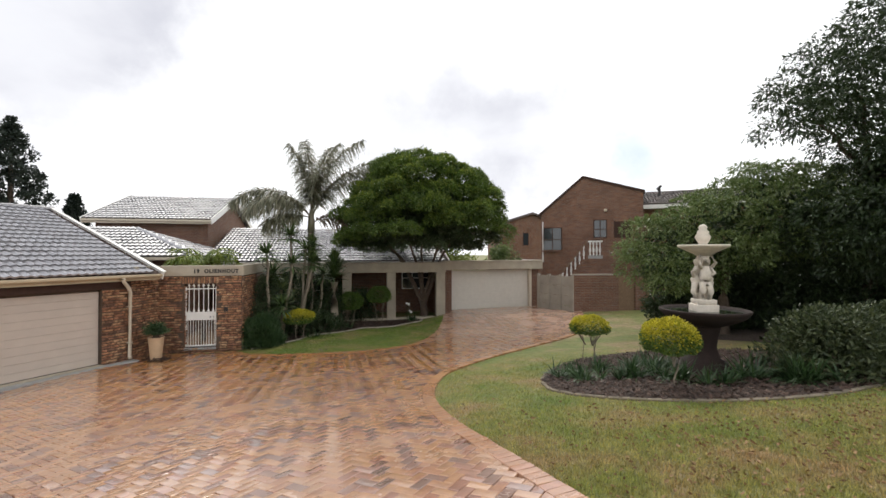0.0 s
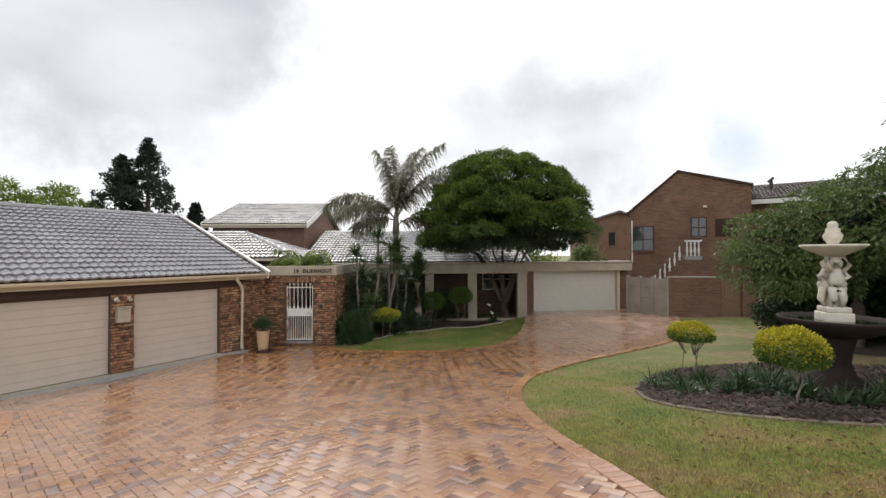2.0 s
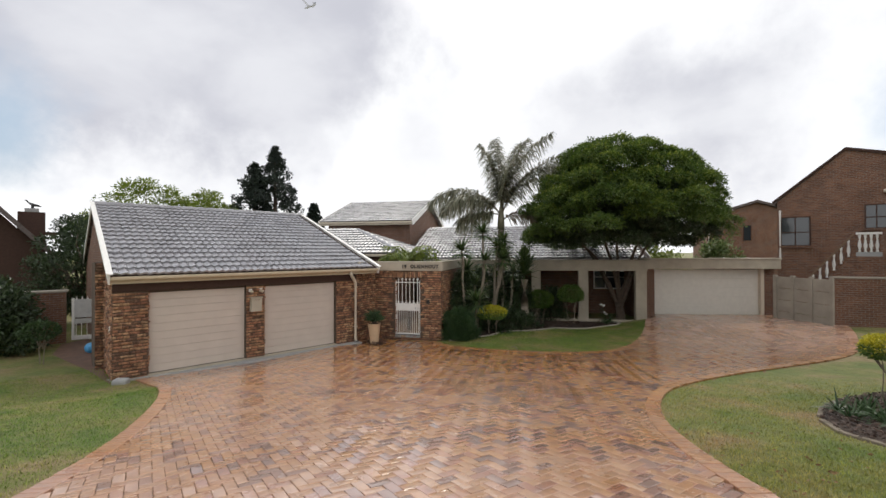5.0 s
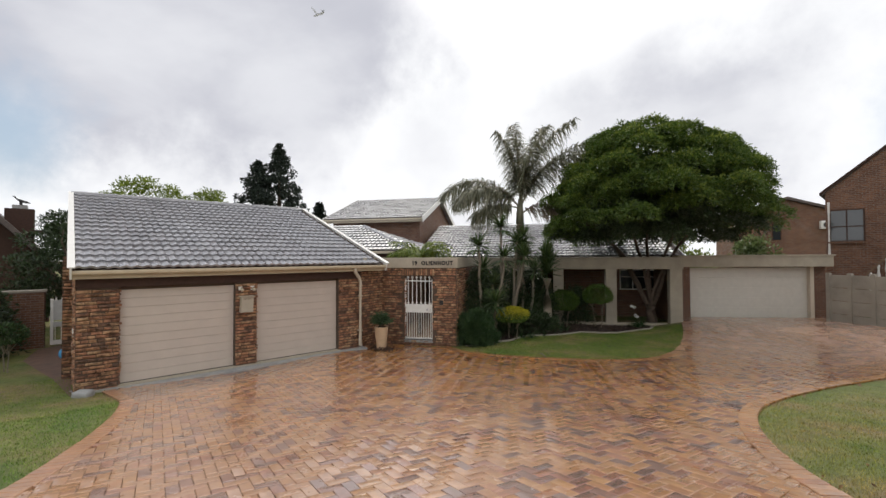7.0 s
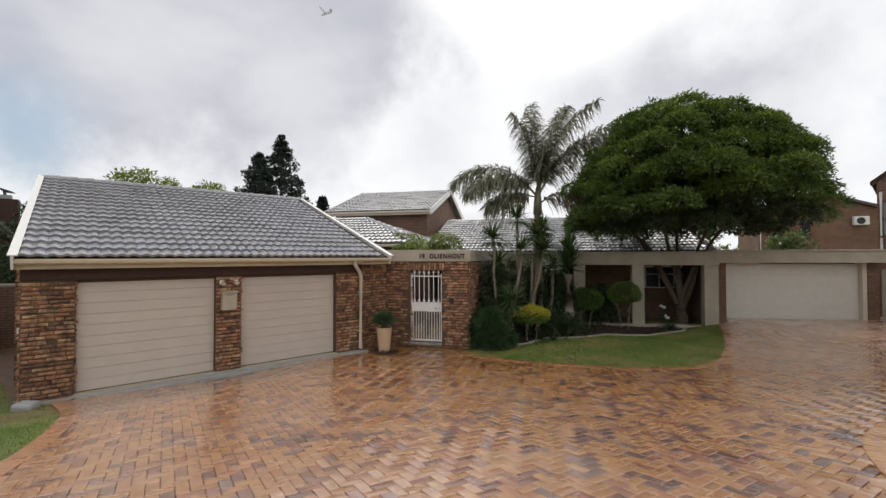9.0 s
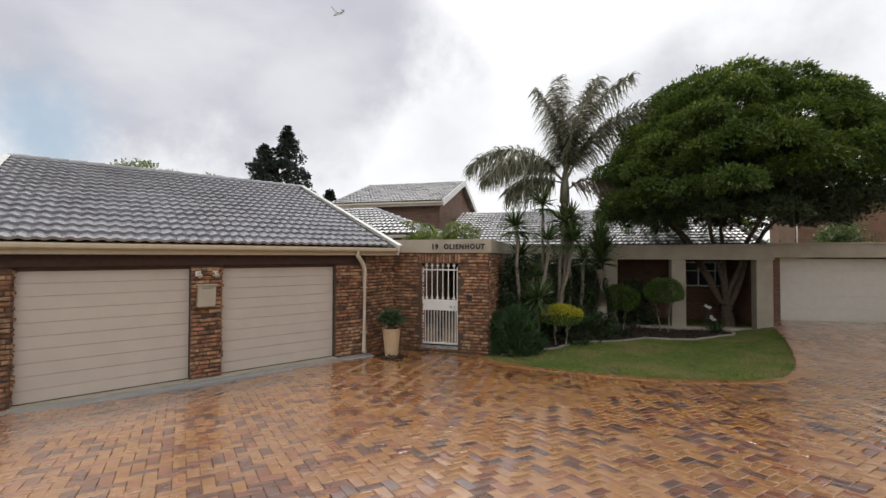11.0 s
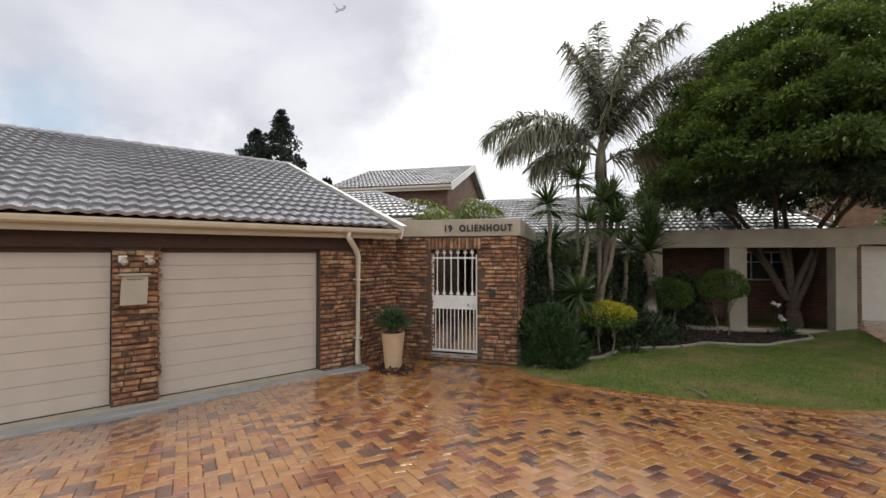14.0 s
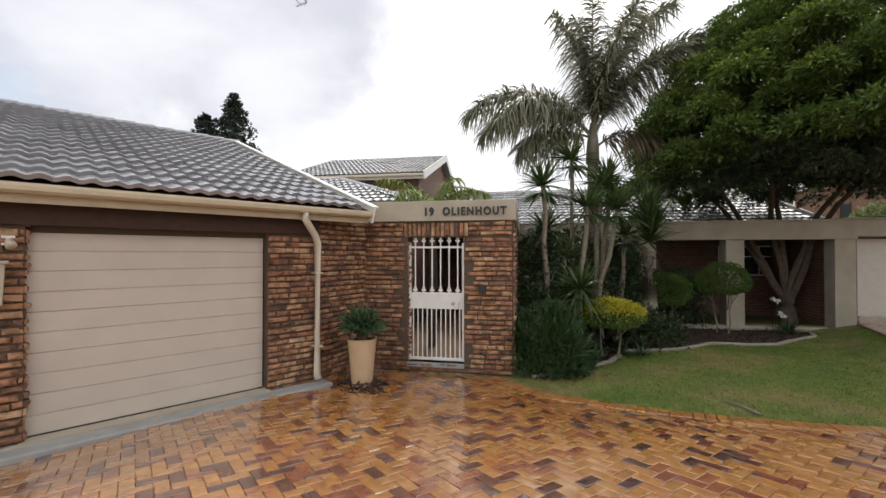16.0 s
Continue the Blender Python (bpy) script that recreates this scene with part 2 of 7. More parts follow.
def pieces(name, colours, rough=0.5, island=False, vary=0.35, wet=None, coat=0.0, bumpy=0.5, fine=45, dist=0.006, spec=0.5, dry_or_sheen=None, drifts=0.0, film=0.2):
    """Bricks, pavers and tiles: each piece takes a colour of its own, with stains inside it."""
    m, nt, b = material(name, rough, coat=coat, spec=spec)
    b.inputs["Coat Roughness"].default_value = film
    if wet:
        b.inputs["Coat IOR"].default_value = 1.75
    if island:
        rnd = nt.nodes.new("ShaderNodeNewGeometry").outputs["Random Per Island"]
    else:
        rnd = nt.nodes.new("ShaderNodeObjectInfo").outputs["Random"]
    n = len(colours)
    if drifts:
        # the darker burnt pieces come in drifts
        sh = nt.nodes.new("ShaderNodeMapRange")
        sh.inputs["From Min"].default_value, sh.inputs["From Max"].default_value = 0.3, 0.7
        sh.inputs["To Min"].default_value, sh.inputs["To Max"].default_value = -drifts, drifts
        nt.links.new(position_noise(nt, 1.1, 2), sh.inputs["Value"])
        ad = nt.nodes.new("ShaderNodeMath")
        ad.use_clamp = True
        nt.links.new(rnd, ad.inputs[0]); nt.links.new(sh.outputs[0], ad.inputs[1])
        rnd = ad.outputs[0]
    col = ramp(nt, rnd, [(i / n, c) for i, c in enumerate(colours)], "CONSTANT")
    st = position_noise(nt, 9, 5, 0.6)
    col = mixed(nt, vary, col, ramp(nt, st, [(0.35, (0.05, 0.035, 0.03)), (0.62, (1, 1, 1))]), "MULTIPLY")
    big = position_noise(nt, 0.55, 4)
    col = mixed(nt, 0.5, col, ramp(nt, big, [(0.35, (0.62, 0.58, 0.56)), (0.65, (1, 1, 1))]), "MULTIPLY")
    if dry_or_sheen:
        # uphill the bricks are paler in drifts: drier, with the sky's sheen in the colour
        sep = nt.nodes.new("ShaderNodeSeparateXYZ")
        nt.links.new(nt.nodes.new("ShaderNodeNewGeometry").outputs["Position"], sep.inputs[0])
        up = nt.nodes.new("ShaderNodeMapRange")
        up.inputs["From Min"].default_value, up.inputs["From Max"].default_value = 11.0, 2.5
        nt.links.new(sep.outputs["Y"], up.inputs["Value"])
        # before the far garage the pale colour stands for reflection on wet bricks
        far = nt.nodes.new("ShaderNodeMapRange")
        far.inputs["From Min"].default_value, far.inputs["From Max"].default_value = 14.5, 18.5
        nt.links.new(sep.outputs["Y"], far.inputs["Value"])
        both = nt.nodes.new("ShaderNodeMath")
        both.operation = "MAXIMUM"
        nt.links.new(up.outputs[0], both.inputs[0]); nt.links.new(far.outputs[0], both.inputs[1])
        drift = nt.nodes.new("ShaderNodeMath")
        drift.operation = "MULTIPLY"
        nt.links.new(both.outputs[0], drift.inputs[0])
        nt.links.new(ramp(nt, position_noise(nt, 0.9, 5, 0.6), [(0.3, (0.35, 0.35, 0.35)), (0.65, (0.9, 0.9, 0.9))]), drift.inputs[1])
        col = mixed(nt, drift.outputs[0], col, mixed(nt, 0.68, col, dry_or_sheen))
    nt.links.new(col, b.inputs["Base Color"])
    f = position_noise(nt, fine, 4)
    if wet:
        lo, hi = wet
        rr = nt.nodes.new("ShaderNodeMapRange")
        rr.inputs["From Min"].default_value, rr.inputs["From Max"].default_value = 0.35, 0.65
        rr.inputs["To Min"].default_value, rr.inputs["To Max"].default_value = lo, hi
        nt.links.new(position_noise(nt, 1.3, 5, 0.6), rr.inputs["Value"])
        nt.links.new(rr.outputs[0], b.inputs["Roughness"])
    bump(nt, b, f, bumpy, dist)
    return m


def brick_texture(name, colours, mortar=(0.30, 0.27, 0.24), rough=0.8):
    """Face brick for walls that stay far off."""
    m, nt, b = material(name, rough)
    tc = nt.nodes.new("ShaderNodeTexCoord")
    sep, comb = nt.nodes.new("ShaderNodeSeparateXYZ"), nt.nodes.new("ShaderNodeCombineXYZ")
    nt.links.new(tc.outputs["Object"], sep.inputs[0])
    add = nt.nodes.new("ShaderNodeMath")
    nt.links.new(sep.outputs["X"], add.inputs[0]); nt.links.new(sep.outputs["Y"], add.inputs[1])
    nt.links.new(add.outputs[0], comb.inputs[0]); nt.links.new(sep.outputs["Z"], comb.inputs[1])
    bt = nt.nodes.new("ShaderNodeTexBrick")
    bt.inputs["Scale"].default_value = 1.0
    bt.inputs["Brick Width"].default_value, bt.inputs["Row Height"].default_value, bt.inputs["Mortar Size"].default_value = 0.232, 0.083, 0.006
    bt.inputs["Color1"].default_value, bt.inputs["Color2"].default_value = (*colours[0], 1), (*colours[1], 1)
    bt.inputs["Mortar"].default_value = (*mortar, 1)
    bt.inputs["Bias"].default_value = 0.0
    nt.links.new(comb.outputs[0], bt.inputs["Vector"])
    col = mixed(nt, 0.55, bt.outputs["Color"], ramp(nt, noise_tex(nt, 1.1, 5), [(0.3, (0.5, 0.45, 0.42)), (0.7, (1, 1, 1))]), "MULTIPLY")
    col = mixed(nt, 0.4, col, ramp(nt, noise_tex(nt, 14, 4), [(0.35, (0.4, 0.35, 0.32)), (0.6, (1, 1, 1))]), "MULTIPLY")
    nt.links.new(col, b.inputs["Base Color"])
    bump(nt, b, bt.outputs["Fac"], -0.4, 0.008)
    return m


def leafy(name, colours, rough=0.45, trans=0.25, clump=1.2):
    """Leaves: each one its own green, larger patches lighter and darker."""
    m, nt, b = material(name, rough)
    rnd = nt.nodes.new("ShaderNodeNewGeometry").outputs["Random Per Island"]
    n = len(colours)
    col = ramp(nt, rnd, [(i / max(1, n - 1), c) for i, c in enumerate(colours)])
    col = mixed(nt, 0.5, col, ramp(nt, position_noise(nt, clump, 3), [(0.35, (0.55, 0.6, 0.5)), (0.65, (1, 1, 1))]), "MULTIPLY")
    nt.links.new(col, b.inputs["Base Color"])
    if trans:
        tr = nt.nodes.new("ShaderNodeBsdfTranslucent")
        nt.links.new(col, tr.inputs[0])
        mx = nt.nodes.new("ShaderNodeMixShader")
        mx.inputs[0].default_value = trans
        nt.links.new(b.outputs[0], mx.inputs[1]); nt.links.new(tr.outputs[0], mx.inputs[2])
        nt.links.new(mx.outputs[0], nt.nodes["Material Output"].inputs[0])
    return m


CLINKER = [(0.494, 0.256, 0.131), (0.366, 0.17, 0.094), (0.561, 0.32, 0.172), (0.237, 0.13, 0.081), (0.459, 0.216, 0.118), (0.606, 0.374, 0.21), (0.301, 0.147, 0.086), (0.531, 0.266, 0.139), (0.494, 0.238, 0.128)]
PAVER = [(0.475, 0.219, 0.056), (0.493, 0.232, 0.065), (0.457, 0.203, 0.051), (0.48, 0.224, 0.06), (0.447, 0.19, 0.048), (0.488, 0.237, 0.067), (0.466, 0.21, 0.054), (0.484, 0.228, 0.061), (0.429, 0.173, 0.043), (0.475, 0.215, 0.058), (0.412, 0.152, 0.04), (0.338, 0.106, 0.035), (0.265, 0.078, 0.031), (0.192, 0.061, 0.031), (0.138, 0.048, 0.029), (0.105, 0.041, 0.028)]
ROOF = [(0.241, 0.239, 0.252), (0.268, 0.264, 0.277), (0.223, 0.22, 0.234), (0.286, 0.281, 0.295), (0.254, 0.247, 0.261)]
M_BRICK = pieces("clinker_brick", CLINKER, 0.72, vary=0.75, bumpy=0.9, dist=0.02, fine=24)
M_BRICK_FAR = brick_texture("far_face_brick", ((0.24, 0.115, 0.065), (0.17, 0.08, 0.05)))
M_BRICK_NB = brick_texture("neighbour_face_brick", ((0.27, 0.125, 0.066), (0.165, 0.078, 0.046)))
M_MORTAR = plain("mortar", (0.10, 0.07, 0.05), 0.9, bumpy=0.5)
M_PAVER = pieces("wet_clay_paver", PAVER, 0.4, vary=0.35, wet=(0.14, 0.36), bumpy=0.22, fine=38, dist=0.006, coat=0.9, film=0.13, spec=0.65, drifts=0.12, dry_or_sheen=(0.60, 0.42, 0.345))
M_PAVER_J = pieces("wet_clay_paver_field", PAVER, 0.4, island=True, vary=0.35, wet=(0.14, 0.36), bumpy=0.22, fine=38, dist=0.006, coat=0.9, film=0.13, spec=0.65, drifts=0.12, dry_or_sheen=(0.60, 0.42, 0.345))
M_EDGE = pieces("border_paver", PAVER[:11], 0.45, island=True, vary=0.4, wet=(0.2, 0.4), bumpy=0.25, dist=0.004, coat=0.6, spec=0.6, dry_or_sheen=(0.52, 0.33, 0.27))
M_SAND = plain("joint_sand", (0.19, 0.11, 0.055), 0.8, bumpy=0.4)
M_TILE = pieces("concrete_roof_tile", ROOF, 0.36, vary=0.15, wet=(0.2, 0.36), bumpy=0.15, fine=70, dist=0.002, coat=0.75, spec=0.8)
M_TILE_J = pieces("concrete_roof_tile_field", ROOF, 0.36, island=True, vary=0.15, wet=(0.2, 0.36), bumpy=0.15, fine=70, dist=0.002, coat=0.75, spec=0.8)
M_TILE_DK = pieces("brown_roof_tile_field", [(0.10, 0.08, 0.075), (0.13, 0.10, 0.09), (0.08, 0.065, 0.06)], 0.6, island=True)
M_CREAM = plain("cream_paint", (0.60, 0.52, 0.41), 0.5, vary=0.1, bumpy=0.08)
M_WHITE = plain("white_paint", (0.78, 0.76, 0.72), 0.4, vary=0.08, bumpy=0.05)
M_DOOR = plain("garage_door_paint", (0.57, 0.49, 0.42), 0.42, vary=0.07, scale=2.5, bumpy=0.04)
M_DOOR_NB = plain("pale_garage_door_paint", (0.66, 0.62, 0.55), 0.5, vary=0.07, bumpy=0.04)
M_GUTTER = plain("gutter_paint", (0.50, 0.40, 0.27), 0.4, vary=0.12, bumpy=0.05)
M_PLASTER = plain("beige_plaster", (0.42, 0.365, 0.285), 0.8, vary=0.18, scale=2.2, bumpy=0.3)
M_PLASTER_DK = plain("weathered_grey_plaster", (0.36, 0.32, 0.265), 0.85, vary=0.25, scale=1.6, bumpy=0.4)
M_CONC = plain("concrete_apron", (0.33, 0.33, 0.32), 0.6, vary=0.2, scale=3, bumpy=0.3)
M_STONE = plain("cast_stone", (0.66, 0.59, 0.50), 0.7, vary=0.2, scale=8, bumpy=0.4)
M_SIDE = plain("old_brown_brick_paving", (0.16, 0.09, 0.06), 0.6, vary=0.4, scale=4, fine=20, bumpy=0.5)
# dark reddish stone, made darker still for the shade of the trees
M_BASIN = plain("dark_shaded_basin_stone", (0.024, 0.013, 0.010), 0.9, vary=0.4, scale=7, bumpy=0.4)
M_BLACK = plain("black_paint", (0.025, 0.023, 0.022), 0.5, bumpy=0.05)
M_DARK = plain("dark_timber", (0.055, 0.026, 0.017), 0.85, vary=0.3, scale=12, bumpy=0.3)
M_WOOD = plain("weathered_wood", (0.22, 0.14, 0.085), 0.8, vary=0.35, scale=14, bumpy=0.5)
M_POT = plain("sand_glaze", (0.58, 0.41, 0.26), 0.5, vary=0.15, bumpy=0.2)
M_BARK = plain("bark", (0.13, 0.095, 0.07), 0.9, vary=0.45, scale=9, fine=40, bumpy=0.9, dist=0.02)
M_BARK_PALM = plain("palm_bark", (0.19, 0.15, 0.115), 0.9, vary=0.4, scale=7, fine=30, bumpy=0.9, dist=0.02)
M_STEM = plain("pale_stem", (0.24, 0.20, 0.15), 0.8, vary=0.35, scale=14, bumpy=0.6)
M_SOIL = plain("dark_soil_or_shaded_floor", (0.055, 0.035, 0.025), 0.9, vary=0.5, scale=5, fine=28, bumpy=0.9, dist=0.03)
M_MULCH = pieces("bark_mulch", [(0.055, 0.03, 0.02), (0.085, 0.045, 0.03), (0.035, 0.02, 0.015), (0.14, 0.09, 0.065), (0.065, 0.036, 0.024)], 0.75, island=True)
M_STEEL = plain("galvanised_steel", (0.45, 0.45, 0.46), 0.4, 0.8, bumpy=0.05)
M_BLUE = plain("blue_plastic", (0.08, 0.33, 0.62), 0.35, bumpy=0.0)


def lawn_material():
    m, nt, b = material("mown_lawn", 0.75)
    fine = position_noise(nt, 38, 6, 0.7)
    patch = position_noise(nt, 0.8, 5, 0.6)
    mid = position_noise(nt, 5, 5, 0.65)
    col = ramp(nt, patch, [(0.34, (0.15, 0.20, 0.04)), (0.48, (0.23, 0.235, 0.065)), (0.63, (0.34, 0.25, 0.13))])
    col = mixed(nt, 0.6, col, ramp(nt, mid, [(0.35, (0.5, 0.52, 0.42)), (0.65, (1, 1, 1))]), "MULTIPLY")
    col = mixed(nt, 0.6, col, ramp(nt, fine, [(0.35, (0.35, 0.38, 0.3)), (0.62, (1, 1, 1))]), "MULTIPLY")
    nt.links.new(col, b.inputs["Base Color"])
    bump(nt, b, fine, 0.9, 0.03)
    return m


def glass_material():
    m, nt, b = material("window_glass", 0.04)
    b.inputs["Base Color"].default_value = (0.03, 0.035, 0.04, 1)
    b.inputs["Specular IOR Level"].default_value = 0.8
    b.inputs["Coat Weight"].default_value = 0.6
    return m


def water_material():
    m, nt, b = material("water", 0.03)
    b.inputs["Base Color"].default_value = (0.02, 0.025, 0.02, 1)
    bump(nt, b, position_noise(nt, 6, 3), 0.1, 0.01)
    return m


M_LAWN, M_GLASS, M_WATER = lawn_material(), glass_material(), water_material()


def grass_material(name, stops):
    m, nt, b = material(name, 0.6)
    col = ramp(nt, position_noise(nt, 0.8, 5, 0.6), stops)
    col = mixed(nt, 0.7, col, ramp(nt, position_noise(nt, 9, 5, 0.7), [(0.38, (0.6, 0.54, 0.46)), (0.58, (1.15, 1.15, 1.12)), (0.72, (1.45, 1.38, 1.25))]), "MULTIPLY")
    rnd = nt.nodes.new("ShaderNodeNewGeometry").outputs["Random Per Island"]
    col = mixed(nt, 0.8, col, ramp(nt, rnd, [(0.0, (0.45, 0.5, 0.4)), (0.6, (1, 1, 1)), (1.0, (1.3, 1.15, 0.9))]), "MULTIPLY")
    nt.links.new(col, b.inputs["Base Color"])
    tr = nt.nodes.new("ShaderNodeBsdfTranslucent")
    nt.links.new(col, tr.inputs[0])
    mx = nt.nodes.new("ShaderNodeMixShader")
    mx.inputs[0].default_value = 0.3
    nt.links.new(b.outputs[0], mx.inputs[1]); nt.links.new(tr.outputs[0], mx.inputs[2])
    nt.links.new(mx.outputs[0], nt.nodes["Material Output"].inputs[0])
    return m


M_GRASS = grass_material("dry_grass_blades", [(0.34, (0.22, 0.29, 0.06)), (0.46, (0.33, 0.345, 0.09)), (0.56, (0.41, 0.36, 0.13)), (0.67, (0.47, 0.33, 0.17))])
M_GRASS_GREEN = grass_material("green_grass_blades", [(0.34, (0.15, 0.26, 0.045)), (0.5, (0.22, 0.30, 0.06)), (0.64, (0.33, 0.33, 0.11))])
# white of the side gate's panels, dulled to carry the passage's shade
M_GATE = plain("shaded_white_paint", (0.5, 0.49, 0.47), 0.5, vary=0.15)
M_LEAF = leafy("umbrella_tree_leaves", [(0.055, 0.10, 0.018), (0.09, 0.15, 0.026), (0.15, 0.21, 0.038)], 0.42, 0.34, 1.5)
# also stands for the shade inside and under lighter crowns
M_LEAF_DK = leafy("dark_evergreen_or_shaded_leaves", [(0.02, 0.038, 0.013), (0.035, 0.061, 0.021), (0.063, 0.094, 0.034)], 0.4, 0.18)
M_LEAF_OLIVE = leafy("glossy_shrub_leaves", [(0.09, 0.14, 0.04), (0.16, 0.22, 0.07), (0.26, 0.31, 0.12)], 0.35, 0.25)
M_LEAF_GOLD = leafy("golden_clipped_leaves", [(0.28, 0.28, 0.02), (0.50, 0.44, 0.03), (0.68, 0.58, 0.05)], 0.5, 0.3, 2.5)
M_LEAF_TOPI = leafy("clipped_topiary_leaves", [(0.05, 0.10, 0.02), (0.10, 0.17, 0.03), (0.16, 0.23, 0.04)], 0.5, 0.25, 2.5)
M_LEAF_TOPD = leafy("dark_clipped_leaves", [(0.02, 0.045, 0.014), (0.04, 0.08, 0.02), (0.07, 0.12, 0.03)], 0.5, 0.2, 2.5)
M_EDGING = plain("mossy_concrete", (0.20, 0.165, 0.12), 0.9, vary=0.4, scale=6, bumpy=0.5)
M_LEAF_GREY = leafy("grey_green_leaves", [(0.03, 0.046, 0.016), (0.065, 0.085, 0.034), (0.12, 0.14, 0.06)], 0.5, 0.2)
M_PETAL = plain("white_petals", (0.75, 0.74, 0.72), 0.5, bumpy=0.0)
M_LEAF_LIGHT = leafy("light_green_leaves", [(0.11, 0.16, 0.02), (0.19, 0.25, 0.035), (0.28, 0.32, 0.06)], 0.5, 0.3)
M_CONIFER = leafy("conifer_needles", [(0.008, 0.016, 0.012), (0.016, 0.028, 0.018), (0.026, 0.04, 0.024)], 0.6, 0.05)
M_PALM = leafy("palm_leaflets", [(0.13, 0.14, 0.09), (0.25, 0.245, 0.165), (0.38, 0.35, 0.26)], 0.3, 0.3, 2)
M_PALM_DRY = leafy("dry_palm_leaflets", [(0.16, 0.12, 0.08), (0.22, 0.17, 0.12)], 0.7, 0.2, 2)
M_YUCCA = leafy("yucca_leaves", [(0.035, 0.07, 0.022), (0.07, 0.12, 0.035), (0.13, 0.17, 0.06)], 0.4, 0.2, 2)
M_FERN = leafy("tree_fern_fronds", [(0.10, 0.16, 0.02), (0.20, 0.26, 0.04), (0.30, 0.32, 0.07)], 0.5, 0.4, 2)
M_STRAP = leafy("strap_leaves", [(0.025, 0.06, 0.022), (0.045, 0.09, 0.03), (0.07, 0.12, 0.04)], 0.4, 0.2, 2)

# ---- plan: frames of the buildings ----
GF = heading(-11.657, 5.886, 0.0, 74.5)      # garage front: x along the doors, y into the garage
CF = heading(-1.83, 21.51, 0.0, 20.4)      # main house: x along the colonnade, y into the house
NF = heading(-1.21, 22.64, 0.22, 26.5)     # far garage: x along its door
KF = heading(-9.98, 13.01, -0.12, 20.0)    # gate wall: x from the inner corner to the outer one
JF = heading(-7.50, 13.91, -0.2, 110.0)    # return wall behind the gate wall's outer corner
HF = heading(3.85, 26.6, 0.35, -14.0)      # neighbour's gabled house: x along its front


def g2(frame_, x, y):
    v = frame_ @ Vector((x, y, 0))
    return (v.x, v.y)


def curve_through(points, step=0.25, closed=False):
    """A smooth line through points."""
    P = [Vector(p) for p in points]
    out = []
    n = len(P)
    for i in range(n if closed else n - 1):
        a, b, c, d = (P[(i + k) % n] if closed else P[min(max(i + k, 0), n - 1)] for k in (-1, 0, 1, 2))
        m = max(2, int((c - b).length / step))
        for k in range(m):
            t = k / m
            out.append(0.5 * (2 * b + (c - a) * t + (2 * a - 5 * b + 4 * c - d) * t * t + (3 * b - a - 3 * c + d) * t ** 3))
    if not closed:
        out.append(P[-1])
    return [(p[0], p[1]) for p in out]


def inside(poly, x, y):
    hit = False
    j = len(poly) - 1
    for i in range(len(poly)):
        xi, yi = poly[i]
        xj, yj = poly[j]
        if (yi > y) != (yj > y) and x < (xj - xi) * (y - yi) / (yj - yi) + xi:
            hit = not hit
        j = i
    return hit


def sheet(name, poly, lift, mat, cell=0.5, parent=None):
    """A skin over the ground inside an outline, cut along a square grid so that it follows the slope."""
    xs, ys = [p[0] for p in poly], [p[1] for p in poly]

    def clip(pts, axis, v, keep_low):
        res = []
        for i in range(len(pts)):
            a, b = pts[i - 1], pts[i]
            ia, ib = ((a[axis] <= v) == keep_low), ((b[axis] <= v) == keep_low)
            if ia != ib:
                t = (v - a[axis]) / (b[axis] - a[axis])
                res.append((a[0] + t * (b[0] - a[0]), a[1] + t * (b[1] - a[1])))
            if ib:
                res.append(b)
        return res
    verts, faces, seen_at = [], [], {}

    def vid(p):
        k = (round(p[0], 4), round(p[1], 4))
        if k not in seen_at:
            seen_at[k] = len(verts)
            verts.append((k[0], k[1], gz(*k) + lift))
        return seen_at[k]
    x0 = math.floor(min(xs) / cell) * cell
    while x0 < max(xs):
        strip = clip(clip(poly, 0, x0, False), 0, x0 + cell, True)
        if strip:
            y0 = math.floor(min(p[1] for p in strip) / cell) * cell
            top = max(p[1] for p in strip)
            while y0 < top:
                c = clip(clip(strip, 1, y0, False), 1, y0 + cell, True)
                ids = []
                for p in c:
                    k = vid(p)
                    if k not in ids:
                        ids.append(k)
                if len(ids) > 2:
                    faces.append(ids)
                y0 += cell
        x0 += cell
    ob = raw(name, verts, faces, mat, parent)
    bm = bmesh.new()
    bm.from_mesh(ob.data)
    bmesh.ops.recalc_face_normals(bm, faces=bm.faces)
    for f in bm.faces:
        if f.normal.z < 0:
            f.normal_flip()
    bm.to_mesh(ob.data)
    bm.free()
    return ob


# ---- ground ----
KERB_LEFT = curve_through([(-1.6, -5), (-2.5, -2), (-3.3, 0.1), (-4.43, 1.64), (-5.9, 3.05), (-8.1, 4.53), (-9.9, 5.25), (-11.3, 5.45)])
KERB_FRONT = curve_through([(-7.35, 13.55), (-6.6, 13.1), (-5.2, 12.96), (-4.2, 13.08), (-3.1, 13.38), (-2.2, 13.9), (-1.62, 14.6), (-1.33, 15.8), (-1.23, 17.2), (-1.25, 19.2), (-1.42, 21.3)])
KERB_RIGHT = curve_through([(5.45, 22.4), (5.2, 20.0), (4.7, 17.6), (3.85, 15.66), (2.5, 13.6), (1.36, 11.9), (0.5, 10.2), (0.25, 8.94), (0.36, 7.5), (0.81, 6.16), (1.69, 4.58), (2.5, 3.2), (4.0, 0.8), (5.5, -2.0), (6.6, -5)])
DRIVE = KERB_LEFT + [g2(GF, -0.5, -0.4), g2(GF, 6.3, -0.4), g2(GF, 6.45, 0.0), (-9.9, 12.85), (-7.6, 13.7)] + KERB_FRONT + [(-1.3, 22.5), (2.9, 24.6), (3.9, 25.1)] + KERB_RIGHT


